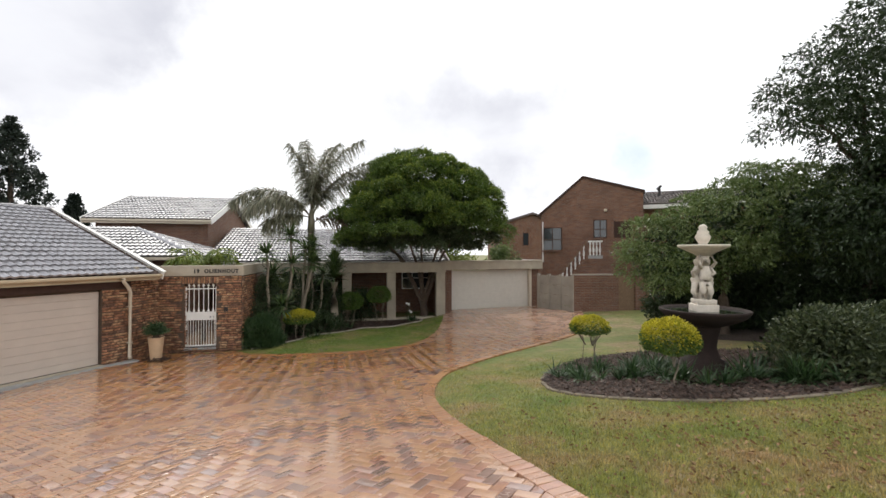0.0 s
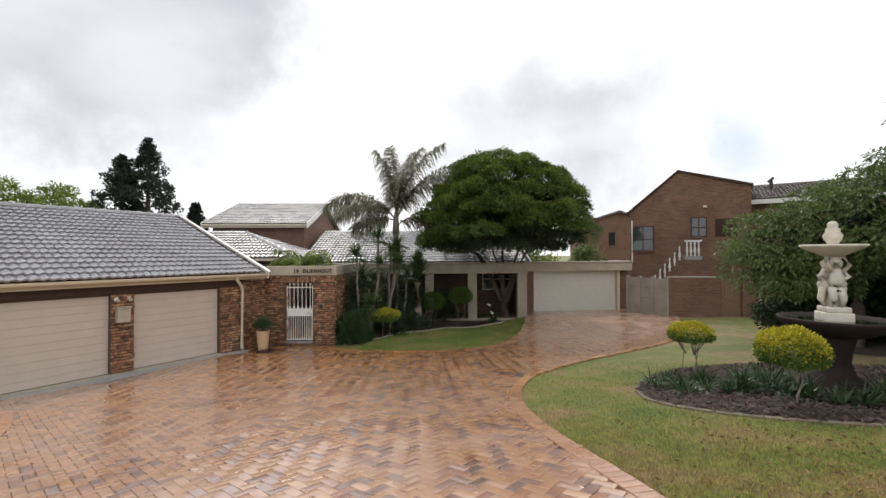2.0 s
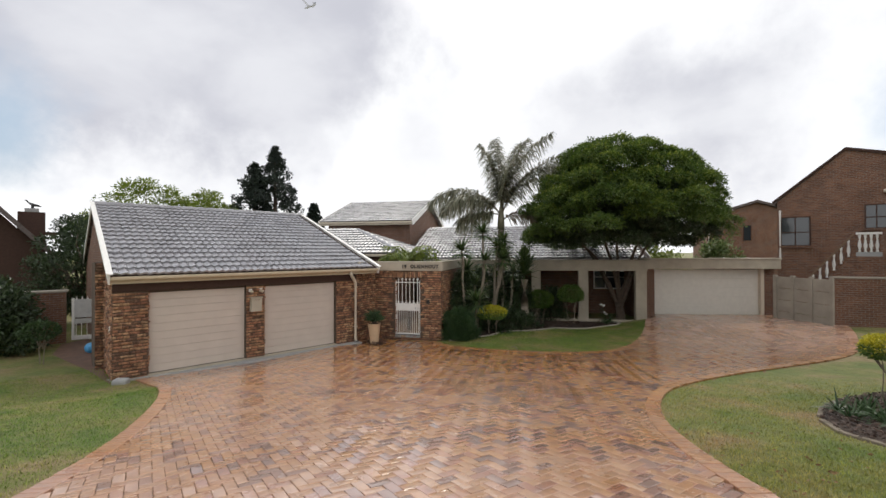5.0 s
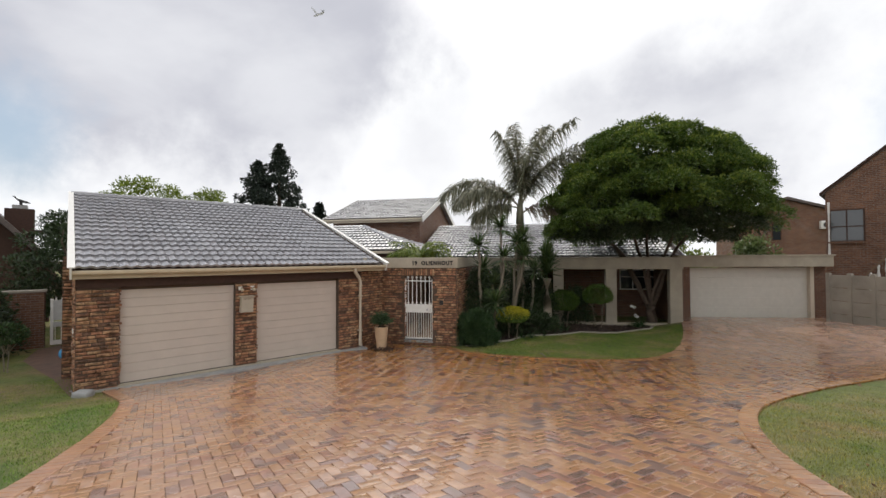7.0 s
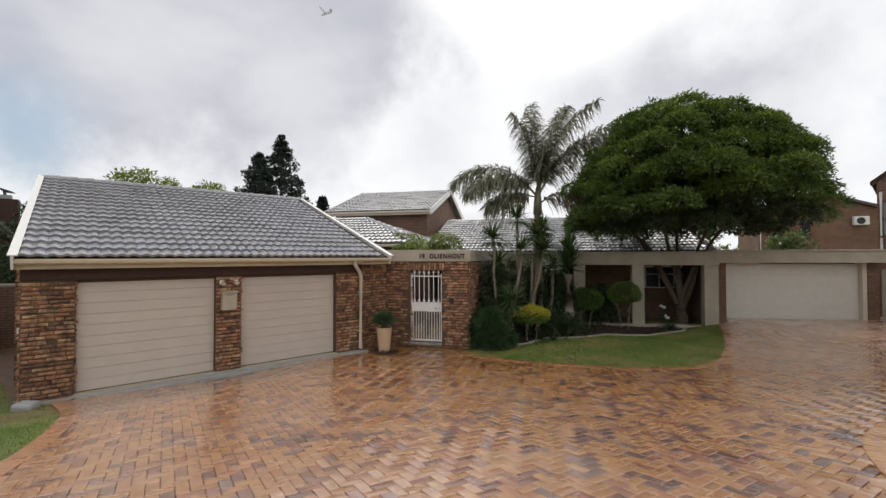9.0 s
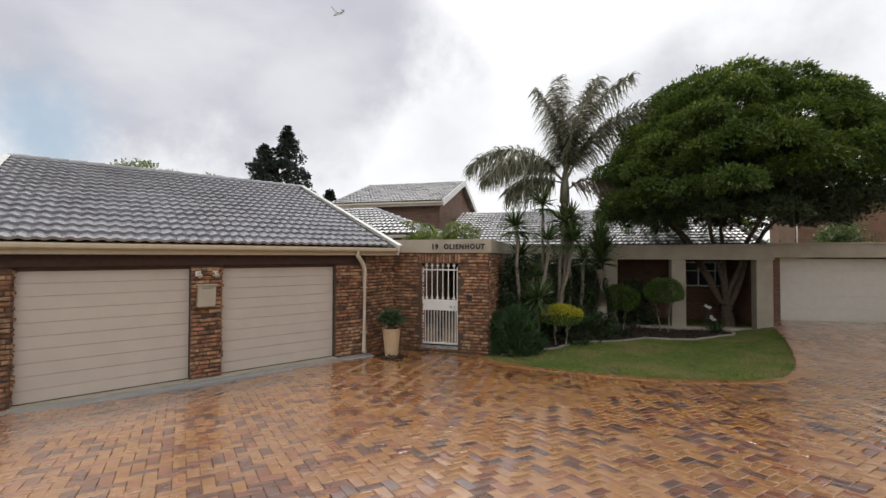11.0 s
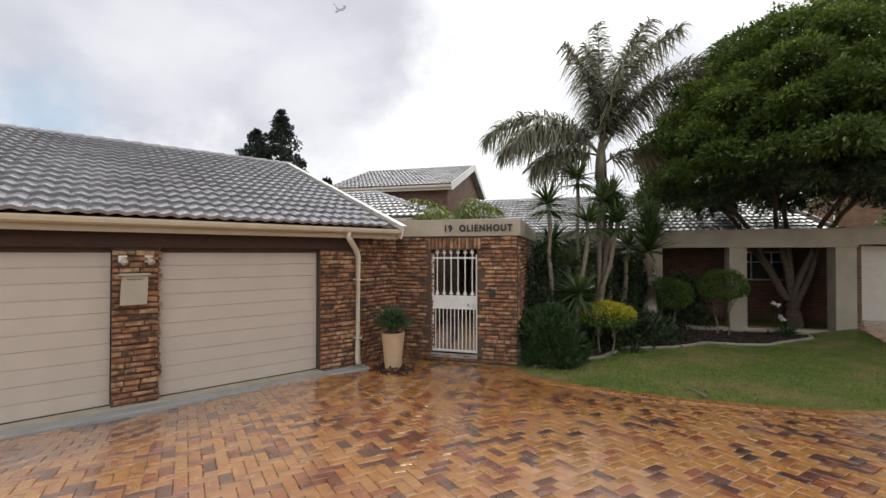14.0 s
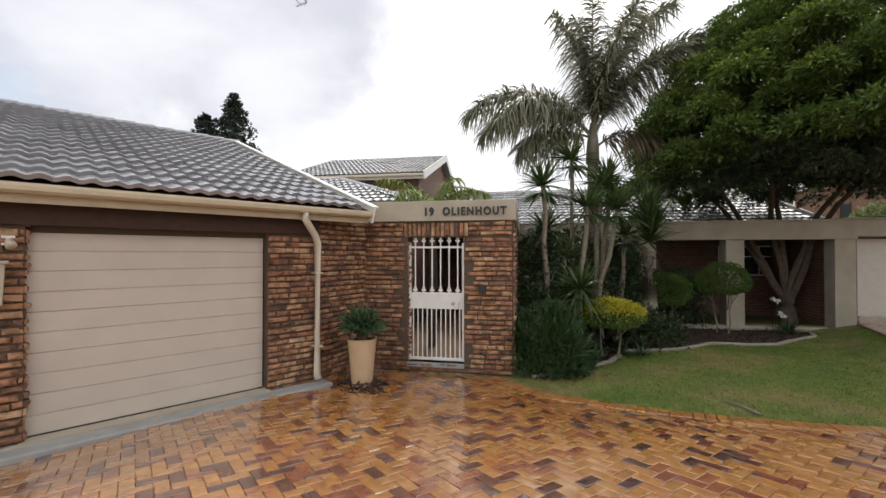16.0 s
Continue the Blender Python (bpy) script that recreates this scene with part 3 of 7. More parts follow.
def build_ground():
    # one sheet, fine near the walk and coarse towards the horizon
    def line(lo, hi, near_lo, near_hi, fine):
        v = [near_lo + fine * i for i in range(int((near_hi - near_lo) / fine) + 1)]
        s, a, b = fine, v[0], v[-1]
        while a > lo:
            s *= 1.5
            a -= s
            b += s
            v = [a] + v + [b]
        return v
    xs, ys = line(-900, 900, -24, 16, 0.8), line(-900, 900, -10, 34, 0.8)
    verts = [(x, y, gz(x, y)) for y in ys for x in xs]
    w = len(xs)
    faces = [(j * w + i, j * w + i + 1, (j + 1) * w + i + 1, (j + 1) * w + i) for j in range(len(ys) - 1) for i in range(w - 1)]
    return tagged(raw("ground", verts, faces, M_LAWN, smooth=True), "mown lawn ground falling towards the houses", "lawn", kind="structure")


ground = build_ground()
paving_bed = tagged(sheet("pavement_bed", DRIVE, 0.006, M_SAND), "sand bed under the brick driveway", "driveway", kind="structure")


# ---- bricks and tiles ----
def brick_mesh(k, l=0.222, h=0.073, deep=0.024):
    r = random.Random(50 + k)
    j = lambda s: r.uniform(-s, s)
    out = deep + r.uniform(-0.016, 0.022)
    b = [(-l / 2, 0, -h / 2), (l / 2, 0, -h / 2), (l / 2, 0, h / 2), (-l / 2, 0, h / 2)]
    f = [(x * 0.94 + j(0.010), -out + j(0.011), z * 0.80 + j(0.010)) for x, _, z in b]
    mid = [(-l * 0.16 + j(0.03), -out - 0.006 + j(0.008), j(0.014)), (l * 0.16 + j(0.03), -out - 0.006 + j(0.008), j(0.014))]
    v = b + f + mid
    faces = [(0, 1, 5, 4), (1, 2, 6, 5), (2, 3, 7, 6), (3, 0, 4, 7), (4, 5, 9, 8), (5, 6, 9), (6, 7, 8, 9), (7, 4, 8)]
    me = bpy.data.meshes.new("brick")
    me.from_pydata(v, [], faces)
    me.materials.append(M_BRICK)
    return me


BRICKS = [brick_mesh(k) for k in range(20)]


def lay_bricks(wall, x0, x1, z0, z1, y, holes=(), soldier=False, turn=None):
    """Face bricks on a wall's side, each a piece of its own. turn: a pose in the wall's space for another side."""
    r = random.Random(int(abs(x0 * 91 + z0 * 37 + y * 53 + x1 * 17)) + 3)
    L, H = (0.083, 0.232) if soldier else (0.232, 0.083)
    z = z0
    row = 0
    while z + H * 0.6 < z1:
        x = x0 - (L / 2 if row % 2 and not soldier else 0)
        while x < x1 - 0.02:
            ln = L if soldier else L * r.choice((0.6, 0.85, 1.0, 1.0, 1.15, 1.3))
            a, b = max(x, x0), min(x + ln, x1)
            x += ln
            if b - a < 0.04 or any(a < hx1 - 0.02 and b > hx0 + 0.02 and z < hz1 - 0.03 and z + H > hz0 + 0.03 for hx0, hx1, hz0, hz1 in holes):
                continue
            ob = new("brick", r.choice(BRICKS))
            ob.parent = wall
            m = Matrix.Translation(((a + b) / 2, y + r.uniform(-0.004, 0.003), z + H / 2))
            if soldier:
                m = m @ pose(0, 0, 0, 0, 90, 0)
                s = (1, 1, 1)
            else:
                s = ((b - a - 0.009) / 0.222, 1, 1)
            m = m @ pose(0, 0, 0, r.uniform(-4, 4), r.uniform(-1.2, 1.2), r.uniform(-2.5, 2.5)) @ Matrix.Diagonal((s[0], s[1], s[2] * r.uniform(0.74, 0.98), 1))
            ob.matrix_local = (turn @ m) if turn else m
        z += H
        row += 1


def tile_data(w=0.40, l=0.45):
    """A concrete roof tile with two rolls and a thick front edge."""
    n = 11
    hump = [0.002, 0.010, 0.028, 0.034, 0.018, 0.002, 0.010, 0.028, 0.034, 0.018, 0.002]
    v, f = [], []
    for y, dz in ((l, 0.0), (0.0, 0.046)):
        v += [(w * i / (n - 1), y, hump[i] + dz) for i in range(n)]
    v += [(w * i / (n - 1), 0.006, hump[i] * 0.9 - 0.002) for i in range(n)]
    for i in range(n - 1):
        f.append((n + i, n + i + 1, i + 1, i))
        f.append((2 * n + i, 2 * n + i + 1, n + i + 1, n + i))
    return v, f


TILE_V, TILE_F = tile_data()
TILE_MESH = bpy.data.meshes.new("tile")
TILE_MESH.from_pydata(TILE_V, [], TILE_F)
TILE_MESH.materials.append(M_TILE)


def tile_slope(roof, m, width, length, single_rows=0, taper=(0, 0), field=None, label=""):
    """Tiles on a roof slope: m has x along the eave and y up the slope. taper: how far each end runs in towards the top."""
    r = random.Random(int(width * 100 + length * 31))
    verts, faces = [], []
    rows, cols = int(length / 0.40), int(width / 0.40)
    for j in range(rows + 1):
        y = j * 0.40
        for i in range(cols + 1):
            x = i * 0.40
            if x < taper[0] * y / length - 0.1 or x + 0.40 > width - taper[1] * y / length + 0.16:
                continue
            jig = pose(x, y, 0.015 + r.uniform(-0.002, 0.002), r.uniform(-0.35, 0.35), r.uniform(-0.4, 0.4), r.uniform(-0.3, 0.3))
            if j < single_rows:
                ob = new("tile", TILE_MESH)
                ob.parent = roof
                ob.matrix_local = m @ jig
            else:
                k = len(verts)
                verts += [tuple(m @ (jig @ Vector(p))) for p in TILE_V]
                faces += [tuple(a + k for a in q) for q in TILE_F]
    if verts:
        tagged(raw("tile_field", verts, faces, field or M_TILE_J, roof), kind="stuff")


def slope_pose(x, y, z, pitch, turn=0):
    return pose(x, y, z, 0, 0, turn) @ pose(0, 0, 0, pitch, 0, 0)


# ---- double garage ----
def build_garage():
    pitch = 19.5
    w = base("wall_garage", GF, "clinker face brick front wall of the double garage", "wall", kind="structure")
    z0, top = -0.25, 2.52
    # solid piers behind the bricks, the doors set back between them
    for a, b in ((-0.75, 0.0), (2.44, 2.98), (5.43, 6.2)):
        part("pier", box(a, b, -0.12, 0.25, z0, top), M_MORTAR, w)
        lay_bricks(w, a, b, z0, 2.19, -0.12)
        lay_bricks(w, 0.0, 0.25, z0, 2.4, 0, turn=pose(b, -0.12, 0, 0, 0, 90)) if b < 6 else None
    lay_bricks(w, 0.0, 2.02, z0, 2.45, 0, turn=pose(-0.752, 1.9, 0, 0, 0, -90))
    part("switch_plate", box(-0.80, -0.775, 0.02, 0.10, 1.15, 1.32, bevel=0.004), M_WHITE, w, "small white plate")
    part("lintel", box(0.0, 2.44, -0.008, 0.25, 2.12, top), M_MORTAR, w)
    part("lintel", box(2.98, 5.43, -0.008, 0.25, 2.12, top), M_MORTAR, w)
    # dark band in place of bricks; the eave's shade is in its colour
    part("shaded_course_band", box(-0.76, 6.2, -0.17, -0.009, 2.19, 2.47, bevel=0.006), M_DARK, w, "dark band standing for the shaded brick course under the eave")
    # the rest of the garage's shell
    wl = tagged(part("wall_garage_side", prism([(0.02, z0), (11.6, z0), (11.6, 2.5), (6.05, 4.66), (0.02, 2.42)], 0.4, 0.65), M_BRICK_FAR), "face brick gable wall of the garage", "wall", kind="structure")
    wl.matrix_world = GF @ pose(-0.1, 0.15, 0, 0, 0, 90)
    ws = base("wall_garage_pier", GF, "projecting face brick pier at the garage side", "wall", kind="structure")
    part("pier", box(-0.98, -0.54, 1.9, 3.2, z0, 2.9), M_MORTAR, ws)
    lay_bricks(ws, -0.98, -0.54, z0, 2.9, 1.9)
    wr = tagged(part("wall_garage_back", prism([(0.3, z0), (11.6, z0), (11.6, 2.5), (6.05, 4.72), (0.3, 2.5)], 0, 0.2), M_BRICK_FAR), "face brick end wall of the garage", "wall", kind="structure")
    wr.matrix_world = GF @ pose(6.2, 0.15, 0, 0, 0, 90)
    # roof
    roof = base("roof_garage", GF, "grey concrete tile roof of the garage", "roof", kind="structure")
    ex0, ex1, ey, ez, ridge_y = -0.82, 6.98, -0.36, 2.60, 6.25
    run = (ridge_y - ey) / math.cos(radians(pitch))
    part("deck", box(ex0, ex1, 0, run, -0.05, 0.0), M_DARK, roof).matrix_local = slope_pose(0, ey, ez, pitch)
    tile_slope(roof, slope_pose(ex0, ey - 0.06, ez + 0.0, pitch), ex1 - ex0, run, single_rows=15)
    rz = ez + (ridge_y - ey) * math.tan(radians(pitch))
    part("deck", box(ex0, ex1, 0, run, -0.05, 0.0), M_TILE, roof).matrix_local = slope_pose(0, ridge_y * 2 - ey, ez, -pitch) @ Matrix.Translation((0, -run, 0))
    for i in range(20):
        part("ridge_tile", tube([(ex0 + i * 0.395, ridge_y, rz + 0.02), (ex0 + i * 0.395 + 0.41, ridge_y, rz + 0.035)], [0.10, 0.11], 10), M_TILE, roof)
    # white verge boards on both gables
    for x in (ex0 - 0.035, ex1 + 0.0):
        part("verge_board", box(x, x + 0.035, -0.12, run + 0.02, -0.17, 0.085), M_WHITE, roof, "white verge board").matrix_local = slope_pose(0, ey, ez, pitch)
        part("verge_cap", box(x - 0.04, x + 0.09, -0.12, run + 0.02, 0.085, 0.105), M_WHITE, roof).matrix_local = slope_pose(0, ey, ez, pitch)
        part("verge_board", box(x, x + 0.035, -run - 0.02, 0.12, -0.17, 0.085), M_WHITE, roof, "white verge board").matrix_local = slope_pose(0, 2 * ridge_y - ey, ez, -pitch)
    # soffit, fascia and gutter
    part("soffit", box(ex0 + 0.02, ex1 - 0.02, ey + 0.05, 0.0, ez - 0.18, ez - 0.165), M_DARK, roof)
    part("fascia", box(ex0, ex1, ey + 0.03, ey + 0.055, ez - 0.20, ez - 0.02), M_GUTTER, roof)
    g = bmesh.new()
    prof = [(0.0, 0.0), (-0.10, 0.0), (-0.115, -0.03), (-0.115, -0.075), (-0.09, -0.10), (0.0, -0.105)]
    vs = [[g.verts.new((x, ey + 0.028 + py, ez - 0.012 + pz)) for py, pz in prof] for x in (ex0, ex1)]
    for i in range(len(prof)):
        g.faces.new((vs[0][i], vs[0][(i + 1) % 6], vs[1][(i + 1) % 6], vs[1][i]))
    g.faces.new(vs[0]); g.faces.new(vs[1][::-1])
    bmesh.ops.recalc_face_normals(g, faces=g.faces)
    part("gutter", g, M_GUTTER, roof, "cream painted metal gutter")
    # downpipe
    dp = base("downpipe", GF, "cream painted downpipe on the garage corner", "downpipe")
    part("pipe", tube([(5.86, ey - 0.03, ez - 0.10), (5.86, ey - 0.03, ez - 0.19), (5.90, ey - 0.02, ez - 0.25), (6.08, -0.26, ez - 0.42), (6.13, -0.24, ez - 0.54), (6.13, -0.24, 0.10), (6.13, -0.28, 0.02)], [0.052] * 7, 12), M_CREAM, dp, smooth=True)
    for z in (0.5, 1.6):
        part("bracket", box(6.07, 6.19, -0.30, -0.14, z, z + 0.02), M_CREAM, dp)
    # apron
    ap = tagged(part("concrete_apron", box(-0.85, 6.3, -0.42, 0.2, -0.3, -0.035, bevel=0.02), M_CONC), "grey concrete strip before the garage doors", "apron", kind="structure")
    ap.matrix_world = GF
    sl = tagged(part("door_sill", box(-0.02, 5.45, -0.2, 0.16, -0.036, -0.012), M_PLASTER), "pale screed sill under the garage doors", "sill", kind="structure")
    sl.matrix_world = GF @ Matrix.Translation((0, 0, 0))


def garage_door(x, label):
    d = base("garage_door", GF @ Matrix.Translation((x, 0, 0)), label, "garage door", "garage doors")
    n = 10
    h = 2.15 / n
    for i in range(n):
        b = bmesh.new()
        z = i * h
        deep = 0.010 if i % 2 else 0.018
        prof = [(0.0, z), (0.0, z + h - deep), (0.012, z + h - deep * 0.5), (0.012, z + h)]
        a = [b.verts.new((0.012, p, q)) for p, q in prof]
        c = [b.verts.new((2.428, p, q)) for p, q in prof]
        for k in range(3):
            b.faces.new((a[k], c[k], c[k + 1], a[k + 1]))
        e = [b.verts.new((xx, 0.04, zz)) for xx, zz in ((0.012, z), (2.428, z), (2.428, z + h), (0.012, z + h))]
        b.faces.new((e[3], e[2], e[1], e[0]))
        b.faces.new((a[0], e[0], e[1], c[0]))
        part("panel", b, M_DOOR, d)
    part("seal", box(0.012, 2.428, -0.006, 0.04, -0.012, 0.004), M_BLACK, d, "black rubber seal")
    for xx in (-0.001, 2.411):
        part("jamb", box(xx, xx + 0.03, 0.042, 0.10, -0.01, 2.16), M_DARK, d)


def letterbox():
    lb = base("letterbox", GF @ Matrix.Translation((2.68, -0.15, 1.40)), "cream metal letterbox on the garage pier", "letterbox")
    part("body", prism([(-0.15, 0.0), (0.15, 0.0), (0.165, 0.40), (-0.135, 0.40)], -0.17, 0.0), M_PLASTER, lb)
    part("lid", box(-0.17, 0.19, -0.20, 0.0, 0.40, 0.43, bevel=0.006), M_PLASTER, lb)
    part("slot", box(-0.08, 0.10, -0.173, -0.168, 0.345, 0.353), M_DARK, lb)


def spotlight(x):
    s = base("spotlight", GF @ Matrix.Translation((x, -0.15, 2.03)), "small white security spotlight under the eave", "spotlight", "spotlights")
    part("plate", box(-0.05, 0.05, 0, 0.012, -0.05, 0.05, bevel=0.004), M_WHITE, s)
    h = part("head", lathe([(0.022, 0), (0.034, 0.02), (0.044, 0.075), (0.046, 0.09)], 14), M_CREAM, s, smooth=True)
    h.matrix_local = pose(0, -0.03, 0.0, 125, 0, 20)


# ---- gate wall ----
def build_gate_wall():
    run = Vector((-9.98, 13.01)) - Vector(g2(GF, 6.2, -0.12))
    f1 = base("wall_entrance", heading(*g2(GF, 6.2, -0.12), -0.2, math.degrees(math.atan2(run.y, run.x))), "clinker face brick wall between garage and gate", "wall", kind="structure")
    L1 = run.length
    part("core", box(0, L1 + 0.1, 0.0, 0.22, 0, 2.68), M_MORTAR, f1)
    lay_bricks(f1, 0, L1, 0.0, 2.66, 0.0)
    part("parapet", box(0.15, L1 + 0.02, -0.05, 0.26, 2.67, 3.02, bevel=0.008), M_PLASTER, f1, "smooth beige plaster band")
    w = base("wall_gate", KF, "clinker face brick wall with the street gate", "wall", kind="structure")
    W = 2.62
    gx0, gx1, gz0, gz1 = 0.80, 1.80, 0.16, 2.28
    part("core", box(0.0, gx0, 0.0, 0.26, -0.15, 2.6), M_MORTAR, w)
    part("core", box(gx1, W, 0.0, 0.26, -0.15, 2.6), M_MORTAR, w)
    part("core", box(gx0, gx1, 0.0, 0.26, gz1 + 0.03, 2.6), M_MORTAR, w)
    part("core", box(gx0, gx1, 0.0, 0.26, -0.15, gz0 - 0.02), M_MORTAR, w)
    hole = [(gx0, gx1, gz0 - 0.02, gz1 + 0.01)]
    lay_bricks(w, 0.0, W, -0.1, 2.34, 0.0, hole)
    lay_bricks(w, 0.0, gx0 - 0.08, 2.33, 2.58, 0.0)
    lay_bricks(w, gx1 + 0.08, W, 2.33, 2.58, 0.0)
    lay_bricks(w, gx0 - 0.08, gx1 + 0.08, 2.325, 2.58, 0.0, soldier=True)
    lay_bricks(w, 0.0, 0.26, 0.0, gz1, 0, turn=pose(gx0, 0.0, 0, 0, 0, 90))
    part("parapet", box(-0.02, W + 0.06, -0.05, 0.30, 2.59, 2.94, bevel=0.008), M_PLASTER, w, "smooth beige plaster band")
    part("step", box(gx0, gx1, -0.03, 0.25, 0.06, 0.14), M_CONC, w)
    # house number and street name in black letters
    cu = bpy.data.curves.new("house_number", "FONT")
    cu.body, cu.size, cu.extrude, cu.space_character, cu.space_word = "19  OLIENHOUT", 0.185, 0.012, 1.28, 1.0
    cu.offset = 0.008
    cu.materials.append(M_BLACK)
    t = tagged(new("house_number", cu), "black raised letters 19 OLIENHOUT on the beige band", "lettering")
    t.matrix_world = KF @ pose(1.10, -0.062, 2.69, 90, 0, 0)
    t.scale = (0.86, 1, 1)
    # return wall
    j = base("wall_return", JF, "clinker face brick garden wall behind the gate", "wall", kind="structure")
    part("core", box(0, 7.2, 0.0, 0.24, -0.1, 2.68), M_MORTAR, j)
    lay_bricks(j, -0.02, 2.0, -0.02, 2.66, 0.0)
    tail = tagged(part("wall_return_tail", box(2.0, 7.2, -0.02, 0.0, -0.1, 2.66), M_BRICK_FAR), "face brick end of the garden wall", "wall", kind="structure")
    tail.matrix_world = JF
    part("parapet", box(0.02, 7.2, -0.05, 0.29, 2.67, 3.02, bevel=0.008), M_PLASTER, j, "smooth beige plaster band")
    en = tagged(sheet("floor_entrance", [(-9.9, 13.15), (-7.6, 14.0), (-9.6, 19.5), (-14.0, 18.5), (-12.5, 14.5)], 0.05, M_SAND), "dark brick floor inside the gate", "floor", kind="structure")
    bx = base("intercom", KF @ Matrix.Translation((2.12, -0.03, 1.42)), "dark intercom panel on the gate wall", "intercom")
    part("body", box(-0.06, 0.06, -0.03, 0.02, -0.08, 0.08, bevel=0.008), M_BLACK, bx)
    part("grille", box(-0.035, 0.035, -0.036, -0.03, 0.0, 0.05), M_BLACK, bx)


def street_gate():
    g = base("street_gate", KF @ Matrix.Translation((0.80, 0.06, 0.16)), "white steel gate with spear tops, closed", "gate")
    w, h = 1.0, 2.05
    for x in (0.0, w - 0.045):
        part("stile", box(x, x + 0.045, 0, 0.04, 0, h, bevel=0.005), M_WHITE, g)
    for z, t in ((0.0, 0.05), (h - 0.09, 0.035), (1.15, 0.035)):
        part("rail", box(0.045, w - 0.045, 0.003, 0.037, z, z + t, bevel=0.004), M_WHITE, g)
    part("lock_panel", box(0.045, w - 0.045, 0.008, 0.032, 0.90, 1.15), M_WHITE, g)
    part("lock", lathe([(0.03, 0), (0.03, 0.02), (0.018, 0.03)], 14), M_STEEL, g).matrix_local = pose(w - 0.20, 0.005, 1.0, 90, 0, 0)
    part("handle", tube([(w - 0.09, -0.01, 1.02), (w - 0.09, -0.05, 1.0), (w - 0.09, -0.05, 0.93)], [0.01] * 3, 8), M_STEEL, g)
    n = 6
    for i in range(n):
        x = 0.045 + (w - 0.09) * (i + 0.5) / n
        part("upper_bar", box(x - 0.011, x + 0.011, 0.01, 0.03, 1.18, h + 0.01), M_WHITE, g)
        for z in (h + 0.0, 1.185):
            s = bmesh.new()
            pr = [(0, 0.15), (0.014, 0.125), (0.026, 0.10), (0.016, 0.075), (0.046, 0.055), (0.040, 0.03), (0.018, 0.025), (0.013, 0.0)]
            outline = [(x + a, z + b * 0.85) for a, b in pr] + [(x - a, z + b * 0.85) for a, b in pr[:0:-1]]
            part("spear", prism(outline, 0.012, 0.028, s), M_WHITE, g)
    for i in range(11):
        x = 0.045 + (w - 0.09) * (i + 0.5) / 11
        part("lower_bar", box(x - 0.009, x + 0.009, 0.01, 0.03, 0.05, 0.90), M_WHITE, g)


build_garage()
garage_door(0.0, "cream sectional garage door, closed")
garage_door(2.98, "cream sectional garage door, closed")
letterbox()
spotlight(2.56)
spotlight(2.86)
build_gate_wall()
street_gate()


# ---- main house ----
def window(name, m, w, h, parent=None, panes=2, frame_mat=None, label="", bars=1):
    fm = frame_mat or M_WHITE
    wd = tagged(new(name), label or "window with a painted frame", "window", kind="structure")
    wd.matrix_world = m
    for a in ((0, 0.05, 0, h), (w - 0.05, w, 0, h)):
        part("window_frame", box(a[0], a[1], -0.03, 0.05, a[2], a[3]), fm, wd)
    for z in (0, h - 0.05):
        part("window_frame", box(0.05, w - 0.05, -0.03, 0.05, z, z + 0.05), fm, wd)
    for i in range(1, panes):
        x = w * i / panes
        part("mullion", box(x - 0.02, x + 0.02, -0.025, 0.045, 0.05, h - 0.05), fm, wd)
    for k in range(bars):
        z = h * (0.62 if bars == 1 else (k + 1) / (bars + 1))
        part("glazing_bar", box(0.05, w - 0.05, -0.02, 0.04, z, z + 0.03), fm, wd)
    for i in range(panes):
        part("pane", box(w * i / panes + 0.02, w * (i + 1) / panes - 0.02, 0.0, 0.01, 0.03, h - 0.03), M_GLASS, wd)
    part("window_sill", box(-0.06, w + 0.06, -0.09, 0.05, -0.07, -0.002), M_BRICK_FAR, wd)
    return wd


